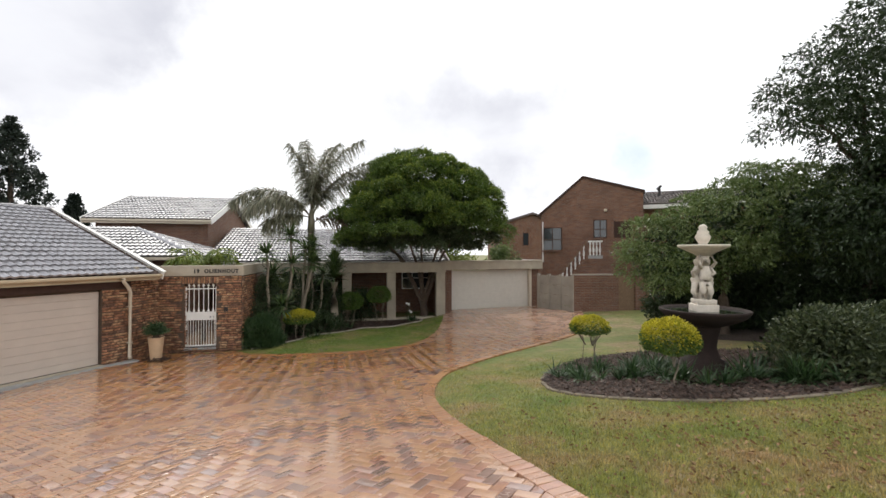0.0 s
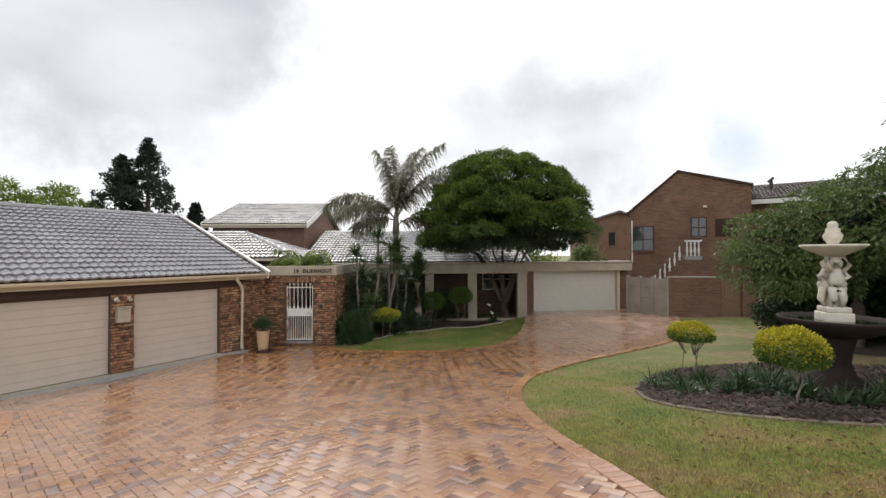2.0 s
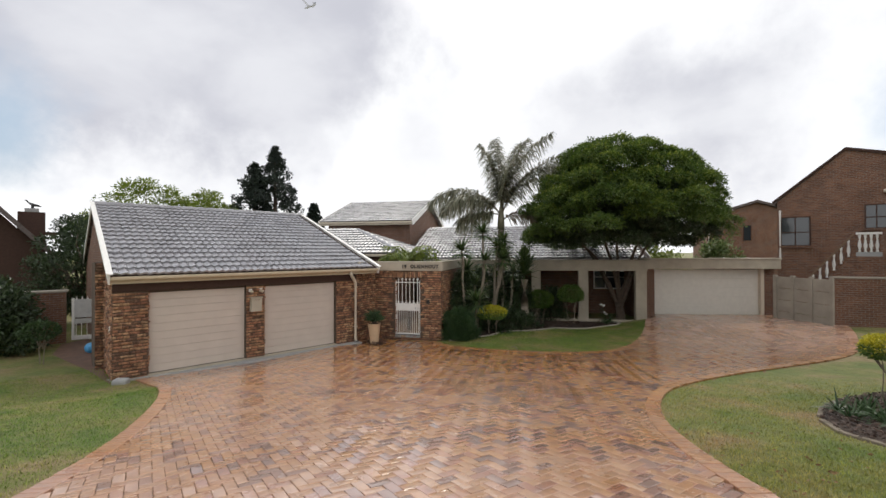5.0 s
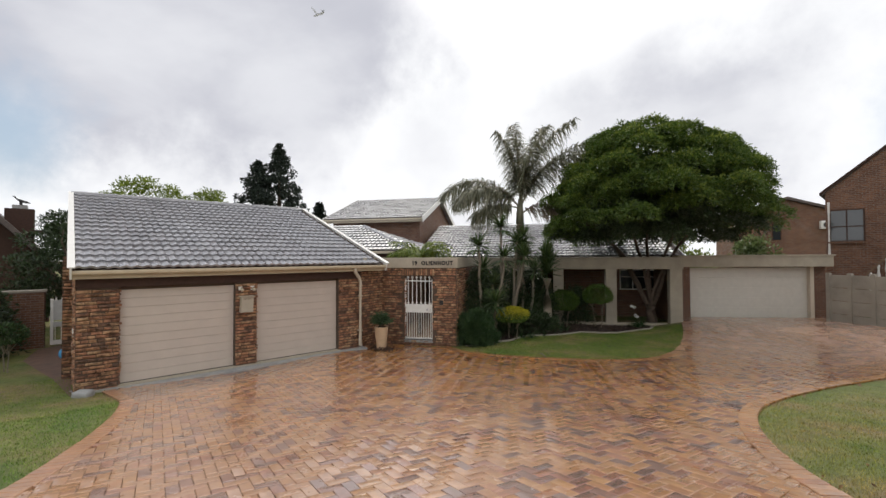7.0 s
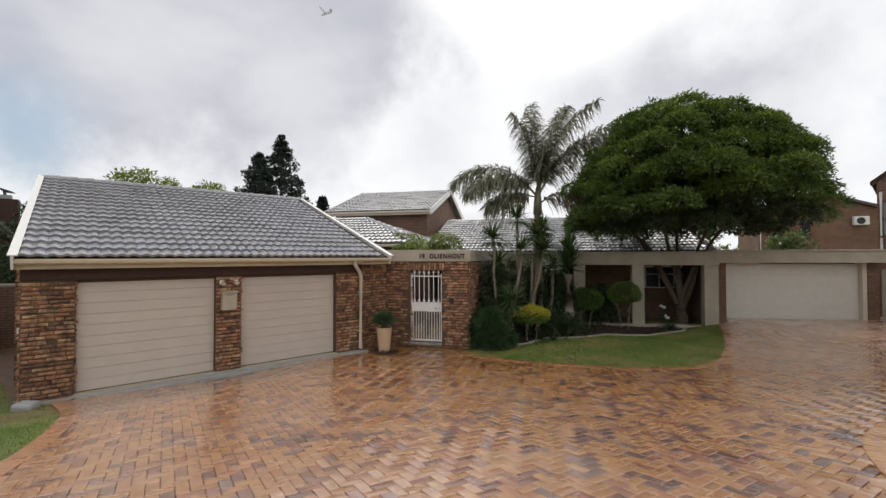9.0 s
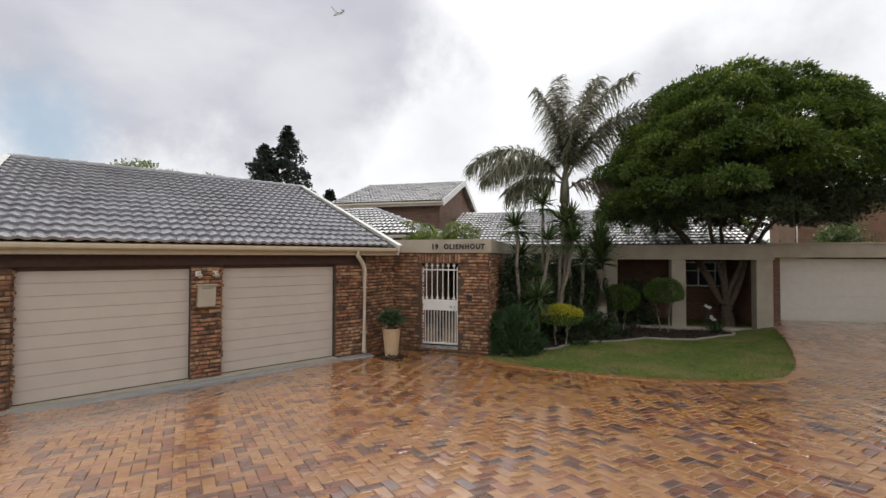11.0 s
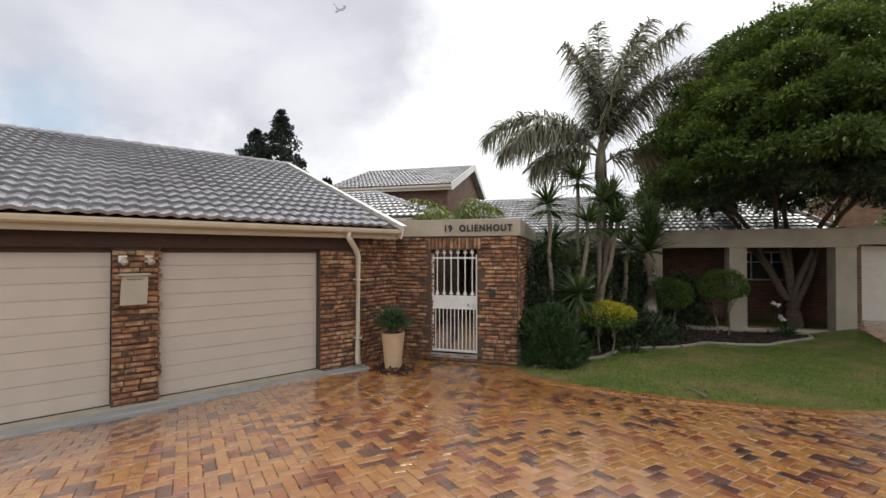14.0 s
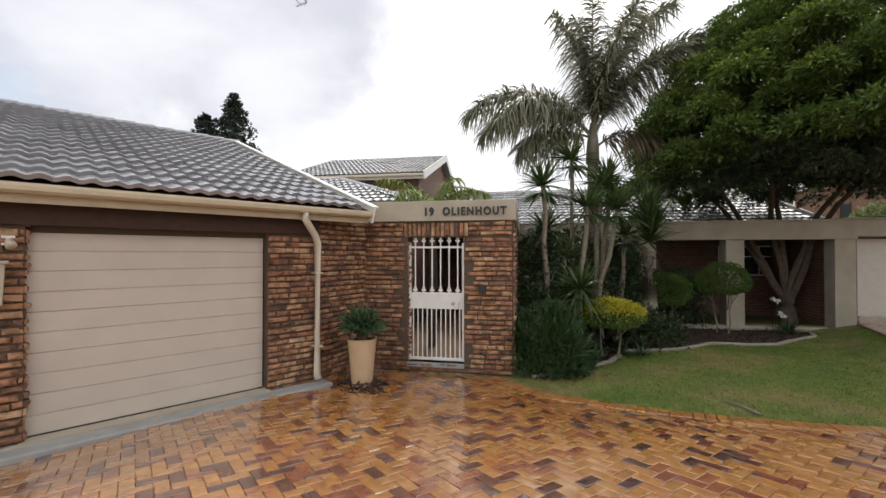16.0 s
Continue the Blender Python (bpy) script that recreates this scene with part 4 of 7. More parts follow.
def build_house():
    pitch = 19.5
    tn, cs = math.tan(radians(pitch)), math.cos(radians(pitch))
    # colonnade screen
    c = base("wall_colonnade", CF, "beige plastered colonnade with open bays", "wall", kind="structure")
    for a, b in ((0.0, 0.47), (-2.5, -2.06), (-4.65, -4.22), (-6.9, -6.5)):
        part("column", box(a, b, 0.0, 0.4, -0.3, 2.28, bevel=0.012), M_PLASTER, c)
    part("beam", box(-9.5, 0.5, -0.03, 0.43, 2.28, 2.74, bevel=0.012), M_PLASTER, c)
    part("beam_cap", box(-9.55, 0.55, -0.07, 0.47, 2.74, 2.79, bevel=0.01), M_PLASTER, c)
    for a, b in ((-2.06, 0.0), (-4.22, -2.5), (-6.5, -4.65)):
        part("plinth", box(a, b, 0.02, 0.36, -0.3, 0.02, bevel=0.01), M_PLASTER, c)
    # house wall behind, with windows
    w = tagged(part("wall_house_front", box(-11.6, 1.0, 3.1, 3.35, -0.3, 2.9), M_BRICK_FAR), "brown face brick front wall of the house", "wall", kind="structure")
    w.matrix_world = CF
    s = tagged(part("wall_house_end", box(0.49, 0.74, 0.5, 3.1, -0.3, 2.72), M_BRICK_FAR), "brown face brick end wall beside the courtyard", "wall", kind="structure")
    s.matrix_world = CF
    # floor borrows the dark soil colour to stand for shade behind the columns
    f = tagged(part("floor_courtyard", box(-9.5, 0.49, 0.4, 3.1, -0.3, -0.12), M_SOIL), "courtyard floor behind the colonnade, shade in its dark colour", "floor", kind="structure")
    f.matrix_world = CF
    # soffit added and reaching past the eave, to keep light off the house wall
    so = tagged(part("ceiling_eave_shade", box(-11.4, 1.6, 1.5, 3.1, 2.62, 2.66), M_DARK), "dark eave soffit, added and drawn out to shade the courtyard", "ceiling", kind="structure")
    so.matrix_world = CF
    # unseen cover over the left bays, added to keep sky light out
    pg = tagged(part("ceiling_bay_shade", box(-11.4, -2.3, 0.45, 1.5, 2.64, 2.70), M_DARK), "unseen dark cover added to shade the colonnade bays", "ceiling", kind="structure")
    pg.matrix_world = CF
    window("window_1", CF @ Matrix.Translation((-1.4, 3.08, 1.2)), 1.8, 0.98, panes=3)
    window("window_2", CF @ Matrix.Translation((-6.9, 3.08, 1.2)), 1.8, 0.98, panes=3)
    window("window_3", CF @ Matrix.Translation((-9.9, 3.08, 1.2)), 1.8, 0.98, panes=3)
    # long wing roof
    r = base("roof_wing", CF, "shining grey tile roof of the house wing", "roof", kind="structure")
    ey, ez, ry, x0, x1 = 1.95, 2.82, 7.25, -11.5, 1.1
    run = (ry - ey) / cs
    part("deck", box(x0, x1, 0, run, -0.06, 0), M_DARK, r).matrix_local = slope_pose(0, ey, ez, pitch)
    part("deck", box(x0, x1, 0, run, -0.06, 0), M_TILE, r).matrix_local = slope_pose(0, 2 * ry - ey, ez, -pitch) @ Matrix.Translation((0, -run, 0))
    tile_slope(r, slope_pose(x0, ey - 0.05, ez, pitch), x1 - x0, run)
    part("fascia", box(x0, x1, ey - 0.02, ey + 0.02, ez - 0.2, ez), M_WHITE, r)
    part("verge_board", box(x1, x1 + 0.04, -0.1, run, -0.16, 0.10), M_WHITE, r, "white verge board").matrix_local = slope_pose(0, ey, ez, pitch)
    part("gable", prism([(0, 2.6), (10.0, 2.6), (5.0, 4.5)], 0.0, 0.2), M_BRICK_FAR, r).matrix_local = pose(0.95, 2.25, 0, 0, 0, 90)
    part("ridge_cap", box(x0, x1, ry - 0.1, ry + 0.1, ez + (ry - ey) * tn, ez + (ry - ey) * tn + 0.06, bevel=0.025), M_TILE, r)
    # upper storey
    ux0, ux1, uy0, uy1, uez = -17.1, -11.8, 3.95, 12.9, 5.02
    u = tagged(part("wall_upper", box(ux0, ux1, uy0, uy1, 2.5, uez), M_BRICK_FAR), "brown face brick upper storey", "wall", kind="structure")
    u.matrix_world = CF
    r2 = base("roof_upper", CF, "grey tile gable roof of the upper storey", "roof", kind="structure")
    ey, ry, x0, x1 = 3.5, 8.4, ux0 - 0.35, ux1 + 0.30
    run = (ry - ey) / cs
    part("deck", box(x0, x1, 0, run, -0.06, 0), M_DARK, r2).matrix_local = slope_pose(0, ey, uez + 0.02, pitch)
    part("deck", box(x0, x1, 0, run, -0.06, 0), M_TILE, r2).matrix_local = slope_pose(0, 2 * ry - ey, uez + 0.02, -pitch) @ Matrix.Translation((0, -run, 0))
    tile_slope(r2, slope_pose(x0, ey - 0.05, uez + 0.02, pitch), x1 - x0, run)
    part("fascia", box(x0, x1, ey - 0.06, ey, uez - 0.2, uez), M_CREAM, r2)
    part("gutter", box(x0, x1, ey - 0.17, ey - 0.06, uez - 0.1, uez + 0.0, bevel=0.02), M_CREAM, r2)
    for sgn, yy in ((1, ey), (-1, 2 * ry - ey)):
        for xv in (x0 - 0.04, x1):
            v = part("verge_board", box(xv, xv + 0.04, -0.15 if sgn > 0 else -run, run if sgn > 0 else 0.15, -0.22, 0.10), M_WHITE, r2, "white verge board")
            v.matrix_local = slope_pose(0, yy, uez + 0.02, pitch * sgn)
    part("gable", prism([(0, uez), (9.2, uez), (4.6, uez + 1.6)], 0.0, 0.2), M_BRICK_FAR, r2).matrix_local = pose(ux1, 3.8, 0, 0, 0, 90)
    part("ridge_cap", box(x0, x1, ry - 0.1, ry + 0.1, uez + (ry - ey) * tn, uez + (ry - ey) * tn + 0.07, bevel=0.025), M_TILE, r2)
    # low hipped roof between garage and house
    r3 = base("roof_low", CF, "low hipped tile roof behind the gate", "roof", kind="structure")
    x0, x1, ey, ez = -19.0, -10.3, -2.7, 3.1
    run = 3.5 / cs
    bm = bmesh.new()
    pts = [(x0, ey, ez), (x1, ey, ez), (x1, ey + 7, ez), (x0, ey + 7, ez), (x0, ey + 3.5, ez + 3.5 * tn), (x1 - 3.5, ey + 3.5, ez + 3.5 * tn)]
    vs = [bm.verts.new(p) for p in pts]
    for q in ((0, 1, 5, 4), (1, 2, 5), (2, 3, 4, 5), (0, 4, 3), (3, 2, 1, 0)):
        bm.faces.new([vs[k] for k in q])
    part("deck", bm, M_TILE, r3)
    tile_slope(r3, slope_pose(x0, ey - 0.05, ez + 0.01, pitch), x1 - x0, run, taper=(0, 3.5))
    tile_slope(r3, pose(x1, ey, ez + 0.01, 0, 0, 90) @ pose(0, 0, 0, pitch, 0, 0), 7.0, run, taper=(3.5, 3.5))
    hip = Vector((-3.5, 3.5, 3.5 * tn))
    part("hip_ridge", tube([(x1, ey, ez + 0.05), tuple(Vector((x1, ey, ez + 0.05)) + hip)], [0.10, 0.10], 8), M_TILE, r3)
    part("ridge_cap", box(x0, x1 - 3.5, ey + 3.4, ey + 3.6, ez + 3.5 * tn, ez + 3.5 * tn + 0.06), M_TILE, r3)
    part("gutter", box(x0, x1 + 0.1, ey - 0.14, ey - 0.0, ez - 0.12, ez - 0.01, bevel=0.02), M_CREAM, r3)
    part("fascia", box(x0, x1, ey, ey + 0.04, ez - 0.25, ez - 0.02), M_DARK, r3)
    wl = tagged(part("wall_low", box(x0 + 0.4, x1 - 0.4, ey + 0.5, ey + 6.5, -0.3, ez), M_BRICK_FAR), "brown face brick wall under the low roof", "wall", kind="structure")
    wl.matrix_world = CF


build_house()


# ---- far garage, gate and garden walls ----
def build_far_garage():
    w = base("wall_far_garage", NF, "beige plastered front of the far garage", "wall", kind="structure")
    part("beam", box(-0.62, 5.32, -0.45, 0.2, 2.14, 2.58, bevel=0.012), M_PLASTER, w)
    part("beam_cap", box(-0.66, 5.36, -0.5, 0.24, 2.58, 2.63, bevel=0.01), M_PLASTER, w)
    part("slab", box(-0.6, 5.28, 0.2, 6.5, 2.3, 2.5), M_CONC, w)
    part("pier", box(-0.3, 0.0, -0.1, 0.3, -0.4, 2.14), M_BRICK_FAR, w)
    part("jamb", box(4.66, 4.80, -0.12, 0.2, -0.4, 2.14), M_CREAM, w)
    part("pier", box(4.80, 5.32, 0.0, 0.3, -0.4, 2.14), M_BRICK_FAR, w)
    part("side", box(5.12, 5.32, 0.3, 6.5, -0.4, 2.3), M_BRICK_FAR, w)
    part("side", box(-0.6, -0.4, 0.3, 6.5, -0.4, 2.3), M_BRICK_FAR, w)
    d = base("double_garage_door", NF, "wide pale double garage door, closed", "garage door")
    n = 5
    for i in range(n):
        part("panel", box(0.01, 4.65, 0.06, 0.10, 2.1 * i / n + 0.001, 2.1 * (i + 1) / n - 0.001, bevel=0.003), M_DOOR_NB, d)


def panel_wall():
    a, b = Vector((3.48, 24.0)), Vector((5.0, 22.2))
    L = (b - a).length
    m = heading(a.x, a.y, 0.05, math.degrees(math.atan2(b.y - a.y, b.x - a.x)))
    w = base("panel_wall", m, "weathered beige precast concrete panel wall", "wall", kind="structure")
    for i in range(4):
        x = L * i / 3
        part("post", box(x - 0.07, x + 0.07, -0.07, 0.07, -0.2, 2.08, bevel=0.01), M_PLASTER_DK, w)
    for i in range(3):
        for k in range(4):
            part("panel", box(L * i / 3 + 0.07, L * (i + 1) / 3 - 0.07, -0.025, 0.025, 0.02 + k * 0.5, 0.505 + k * 0.5, bevel=0.008), M_PLASTER_DK, w)
    part("foot", box(-0.1, L + 0.1, -0.16, 0.05, -0.2, 0.1, bevel=0.015), M_CONC, w)
    m2 = heading(5.02, 22.15, 0.1, 9.0)
    d = base("wall_garden_far", m2, "dark brown face brick garden wall", "wall", kind="structure")
    part("core", box(0.0, 2.3, 0, 0.22, -0.3, 2.02), M_BRICK_FAR, d)
    part("core", box(3.15, 16.0, 0, 0.22, -0.3, 2.02), M_BRICK_FAR, d)
    part("coping", box(-0.03, 2.33, -0.03, 0.25, 2.02, 2.08), M_PLASTER_DK, d)
    part("coping", box(3.12, 16.0, -0.03, 0.25, 2.02, 2.08), M_PLASTER_DK, d)
    g = base("wooden_gate", m2 @ Matrix.Translation((2.3, 0.08, 0)), "dark brown timber plank garden gate, closed", "gate")
    for i in range(6):
        part("plank", box(0.02 + i * 0.136, 0.148 + i * 0.136, 0, 0.03, 0.03, 2.0), M_WOOD, g)
    for z in (0.3, 1.6):
        part("rail", box(0.02, 0.83, 0.03, 0.07, z, z + 0.1), M_WOOD, g)


def gabled_house():
    h = base("gabled_house", HF @ Matrix.Diagonal((0.92, 0.92, 0.92, 1)), "two-storey red brown brick house with a gable front", "house")
    W = 6.15
    outline = [(0, -1.0), (W, -1.0), (W, 6.85), (2.65, 7.95), (0.0, 5.7)]
    part("wall", prism(outline, 0.0, 0.3), M_BRICK_NB, h)
    part("wall", box(0.0, 0.3, 0.3, 12.0, -1.0, 5.7), M_BRICK_NB, h)
    part("wall", box(W - 0.3, W, 0.3, 12.0, -1.0, 6.6), M_BRICK_NB, h)
    for (xa, za), (xb, zb) in (((-0.2, 5.55), (2.65, 7.96)), ((2.65, 7.96), (W + 0.1, 6.84))):
        part("verge_board", prism([(xa, za), (xb, zb), (xb, zb + 0.13), (xa, za + 0.13)], -0.09, 0.35), M_DARK, h)
    part("roof", prism([(-0.2, 5.66), (2.65, 8.07), (2.65, 7.95), (-0.15, 5.5)], 0.0, 12.2), M_TILE_DK, h)
    part("roof", prism([(2.65, 8.07), (W + 0.1, 6.94), (W + 0.1, 6.82), (2.65, 7.95)], 0.0, 12.2), M_TILE_DK, h)
    # lower roof running off behind the shrubs
    rf = part("roof", box(0, 9.0, 0, 4.2, -0.08, 0.0), M_TILE_DK, h, "brown tile roof")
    rf.matrix_local = slope_pose(W - 0.1, 0.6, 6.15, 17)
    tile_slope(h, slope_pose(W - 0.1, 0.55, 6.15, 17), 9.0, 4.2, field=M_TILE_DK)
    part("fascia", box(W, W + 8.7, 0.5, 0.56, 5.88, 6.12), M_WHITE, h)
    part("wall", box(W, W + 8.5, 1.0, 1.3, -1.0, 6.1), M_BRICK_NB, h)
    for x, w, z, hh in ((0.16, 1.15, 3.32, 1.5), (3.3, 0.75, 4.1, 1.15)):
        o = part("window", box(x, x + w, -0.03, 0.03, z, z + hh), M_GLASS, h)
        for a in ((x - 0.03, x + 0.03), (x + w - 0.03, x + w + 0.03), (x + w / 2 - 0.025, x + w / 2 + 0.025)):
            part("frame", box(a[0], a[1], -0.05, 0.0, z, z + hh), M_DARK, o)
        for zz in (z, z + hh - 0.05, z + hh * 0.45):
            part("frame", box(x, x + w, -0.048, 0.0, zz, zz + 0.05), M_DARK, o)
        part("sill", box(x - 0.1, x + w + 0.1, -0.12, 0.0, z - 0.08, z), M_BRICK_FAR, o)
    dr = part("door", box(4.55, 5.4, -0.04, 0.02, 3.0, 5.1), M_DARK, h, "dark timber upper door")
    part("frame", box(4.48, 4.55, -0.06, 0.02, 3.0, 5.15), M_DARK, dr)
    part("frame", box(5.4, 5.47, -0.06, 0.02, 3.0, 5.15), M_DARK, dr)
    part("downpipe", tube([(0.12, -0.06, 5.2), (0.12, -0.06, 2.6), (-0.1, -0.1, 2.4)], [0.05] * 3, 8), M_WHITE, h)
    lamp = part("wall_lamp", box(3.9, 4.1, -0.25, 0.0, 5.75, 5.9, bevel=0.03), M_CREAM, h)
    # outside stair to the upper door
    n = 13
    for i in range(n):
        x = 1.05 + i * 0.15
        part("step", box(x, 3.0, -1.15, -0.01, 0.3 + i * 0.205, 0.3 + (i + 1) * 0.205), M_BRICK_NB, h)
    part("landing", box(3.0, 6.2, -1.15, -0.01, 2.8, 3.0), M_CONC, h)
    part("landing_wall", box(3.0, 6.2, -1.2, -1.0, -0.8, 2.8), M_BRICK_NB, h)
    prof = [(0.05, 0), (0.05, 0.06), (0.03, 0.1), (0.07, 0.28), (0.055, 0.42), (0.03, 0.6), (0.05, 0.7), (0.05, 0.80)]
    for i in range(6):
        b = part("baluster", lathe(prof, 10), M_WHITE, h, "white turned baluster", smooth=True)
        b.matrix_local = Matrix.Translation((1.5 + i * 0.25, -1.08, 1.12 + i * 0.33))
    for i in range(4):
        b = part("baluster", lathe(prof, 10), M_WHITE, h, "white turned baluster", smooth=True)
        b.matrix_local = Matrix.Translation((3.12 + i * 0.19, -1.08, 3.0))
    part("landing_wall", box(3.85, 6.2, -1.2, -1.0, 2.8, 4.05), M_BRICK_NB, h)
    part("handrail", prism([(1.35, 1.72), (2.95, 3.80), (2.95, 3.92), (1.35, 1.84)], -1.16, -1.0), M_WOOD, h)
    part("handrail", box(3.0, 3.85, -1.16, -1.0, 3.80, 3.90, bevel=0.01), M_WHITE, h)
    for x, z in ((7.3, 7.2),):
        c = part("cowl", tube([(x, 3, z - 0.6), (x, 3, z + 0.2)], [0.08, 0.08], 10), M_BLACK, h)
        part("cowl_cap", tube([(x - 0.14, 3, z + 0.16), (x + 0.12, 3, z + 0.42)], [0.11, 0.08], 10), M_BLACK, c)


def far_house():
    m = heading(1.0, 45.2, 0.0, 12.0)
    h = base("far_brick_house", m, "distant brown brick house with a shallow gable", "house")
    part("wall", prism([(0, -0.5), (8.0, -0.5), (8.0, 5.9), (3.7, 7.35), (0.0, 6.2)], 0, 6.0), M_BRICK_NB, h)
    part("roof", prism([(-0.3, 6.15), (3.7, 7.38), (8.3, 5.85), (8.3, 6.03), (3.7, 7.6), (-0.3, 6.35)], -0.3, 6.3), M_TILE_DK, h)
    o = part("window", box(2.75, 3.25, -0.04, 0.05, 4.1, 5.4), M_GLASS, h)
    part("frame", box(2.70, 2.75, -0.07, 0.03, 4.05, 5.45), M_DARK, o)
    part("frame", box(3.25, 3.30, -0.07, 0.03, 4.05, 5.45), M_DARK, o)
    a = part("air_conditioner", box(5.8, 6.7, -0.35, 0.0, 4.9, 5.55, bevel=0.04), M_WHITE, h, "white air conditioner unit")
    part("fan_grille", lathe([(0.25, 0), (0.25, 0.03)], 20), M_BLACK, a).matrix_local = pose(6.2, -0.34, 5.22, 90, 0, 0)
    part("pipe", tube([(0.1, -0.08, 5.9), (0.1, -0.08, 2.6), (7.8, -0.08, 2.45)], [0.06] * 3, 8), M_WHITE, h, "white drain pipe")


build_far_garage()
panel_wall()
gabled_house()
far_house()


# ---- left-hand neighbour and side passage ----
def left_side():
    m = heading(-28.2, 7.7, -0.2, 75.0)
    h = base("dark_gabled_house", m, "dark brown house with a steep roof edge and chimney", "house")
    part("wall", prism([(-7.5, -0.6), (1.1, -0.6), (1.1, 2.7), (-3.2, 7.8), (-7.5, 2.7)], 0.0, 8.0), M_DARK, h)
    part("roof", prism([(1.5, 2.3), (-3.2, 7.85), (-3.2, 8.15), (1.7, 2.4)], -0.6, 8.2), M_TILE_DK, h)
    part("roof", prism([(-3.2, 7.85), (-7.9, 2.3), (-8.1, 2.4), (-3.2, 8.15)], -0.6, 8.2), M_TILE_DK, h)
    c = part("chimney", box(-0.55, 0.5, 0.8, 1.8, 2.8, 5.55), M_DARK, h)
    part("chimney_cap", box(-0.3, 0.25, 1.0, 1.6, 5.55, 5.75), M_CONC, c)
    part("cowl", tube([(0.0, 1.3, 5.7), (0.0, 1.3, 5.95)], [0.06, 0.06], 8), M_BLACK, c)
    vane = tube([(-0.52, 1.3, 6.36), (-0.38, 1.3, 6.33), (-0.28, 1.3, 6.16), (0.0, 1.3, 5.97), (0.35, 1.3, 5.9), (0.6, 1.3, 5.82)], [0.02, 0.06, 0.05, 0.13, 0.09, 0.015], 8)
    part("vane", vane, M_BLACK, c, "dark curved chimney vane").matrix_local = Matrix.Translation((0, 1.3, 5.95)) @ Matrix.Scale(0.6, 4) @ Matrix.Translation((0, -1.3, -5.95))
    part("eave", box(0.5, 1.7, 0.5, 0.8, 4.35, 4.5), M_DARK, h)
    # brick pier, side gate
    p = base("gate_pier", heading(-19.8, 6.6, -0.15, 72.0), "brown brick gate pier with a pale coping", "pier", kind="structure")
    part("pier", box(-1.1, 0.0, 0, 0.45, -0.2, 1.85), M_BRICK_FAR, p)
    part("coping", box(-1.15, 0.05, -0.05, 0.5, 1.85, 1.92), M_PLASTER_DK, p)
    g = base("side_gate", heading(-19.75, 6.75, -0.15, 60.0), "white painted metal side gate, closed", "gate")
    w = 1.25
    part("leaf", box(0, w, 0, 0.03, 0.85, 1.55), M_GATE, g)
    part("leaf", box(0, w, 0, 0.03, 0.62, 0.80), M_GATE, g)
    for x in (0, w - 0.08):
        part("stile", box(x, x + 0.08, -0.01, 0.04, 0.0, 1.6), M_WHITE, g)
    part("rail", box(0, w, -0.005, 0.035, 0.0, 0.16), M_WHITE, g)
    for i in range(7):
        x = 0.12 + i * 0.165
        part("bar", box(x, x + 0.02, 0, 0.02, 0.16, 0.62), M_WHITE, g)
        part("spike", prism([(x, 1.55), (x + 0.06, 1.55), (x + 0.03, 1.68)], 0, 0.02), M_WHITE, g)
    b = tagged(part("ball", lathe([(0.001, 0), (0.10, 0.03), (0.16, 0.09), (0.18, 0.18), (0.16, 0.27), (0.10, 0.33), (0.001, 0.36)], 18), M_BLUE, smooth=True), "blue plastic ball lying beside the garage", "ball")
    bx, by = -16.85, 6.39
    b.matrix_world = Matrix.Translation((bx, by, gz(bx, by) + 0.0))
    kx, ky = g2(GF, -0.62, -0.62)
    ks = tagged(part("kerb_stone", box(-0.16, 0.16, -0.13, 0.13, -0.1, 0.13, bevel=0.05), M_CONC), "worn concrete stone at the garage corner", "stone")
    ks.matrix_world = pose(kx, ky, gz(kx, ky), 4, 3, 40)
    # wall borrows the dark timber colour for the shade along the side
    back = tagged(part("wall_boundary", box(-16, 6, 0, 0.2, -0.5, 1.3), M_DARK), "brick boundary wall, shade in its dark colour", "wall", kind="structure")
    back.matrix_world = heading(-22.0, 0.5, -0.1, 84.0)
    # brick apron beside the garage
    sp = tagged(sheet("path_side", [g2(GF, -0.8, -0.6), g2(GF, -0.8, 9.0), (-20.5, 8.4), (-19.6, 6.4), (-17.6, 5.6), (-14.0, 5.35)], 0.012, M_SIDE), "old brown brick path beside the garage", "path", kind="structure")


left_side()

# ---- plants ----
NR = np.random.default_rng(11)


def unit(a):
    return a / (np.linalg.norm(a, axis=-1, keepdims=True) + 1e-9)


def leaves_mesh(P, D, L, W, curl=0.15, level=0.0):
    """Pointed leaves at P along D, each of four corners with a folded middle."""
    n = len(P)
    D = unit(D)
    S = unit(np.cross(D, unit(NR.normal(size=(n, 3))) + np.array((0, 0, level))))
    U = np.cross(S, D)
    L, W = np.broadcast_to(L, (n,))[:, None], np.broadcast_to(W, (n,))[:, None]
    v = np.stack([P, P + D * L * 0.45 + S * W / 2 + U * W * curl, P + D * L - U * L * 0.12, P + D * L * 0.45 - S * W / 2 + U * W * curl], 1)
    f = np.arange(n * 4).reshape(n, 4)
    return v.reshape(-1, 3), f


def shell_points(centre, radii, n, inner=0.75, flat_below=None):
    """Points in the outer part of a rounded clump."""
    d = unit(NR.normal(size=(n, 3)))
    r = inner + (1 - inner) * NR.random(n) ** 0.7
    p = d * r[:, None]
    if flat_below is not None:
        p[:, 2] = np.where(p[:, 2] < flat_below, flat_below - (flat_below - p[:, 2]) * 0.25, p[:, 2])
    return np.array(centre) + p * np.array(radii), d


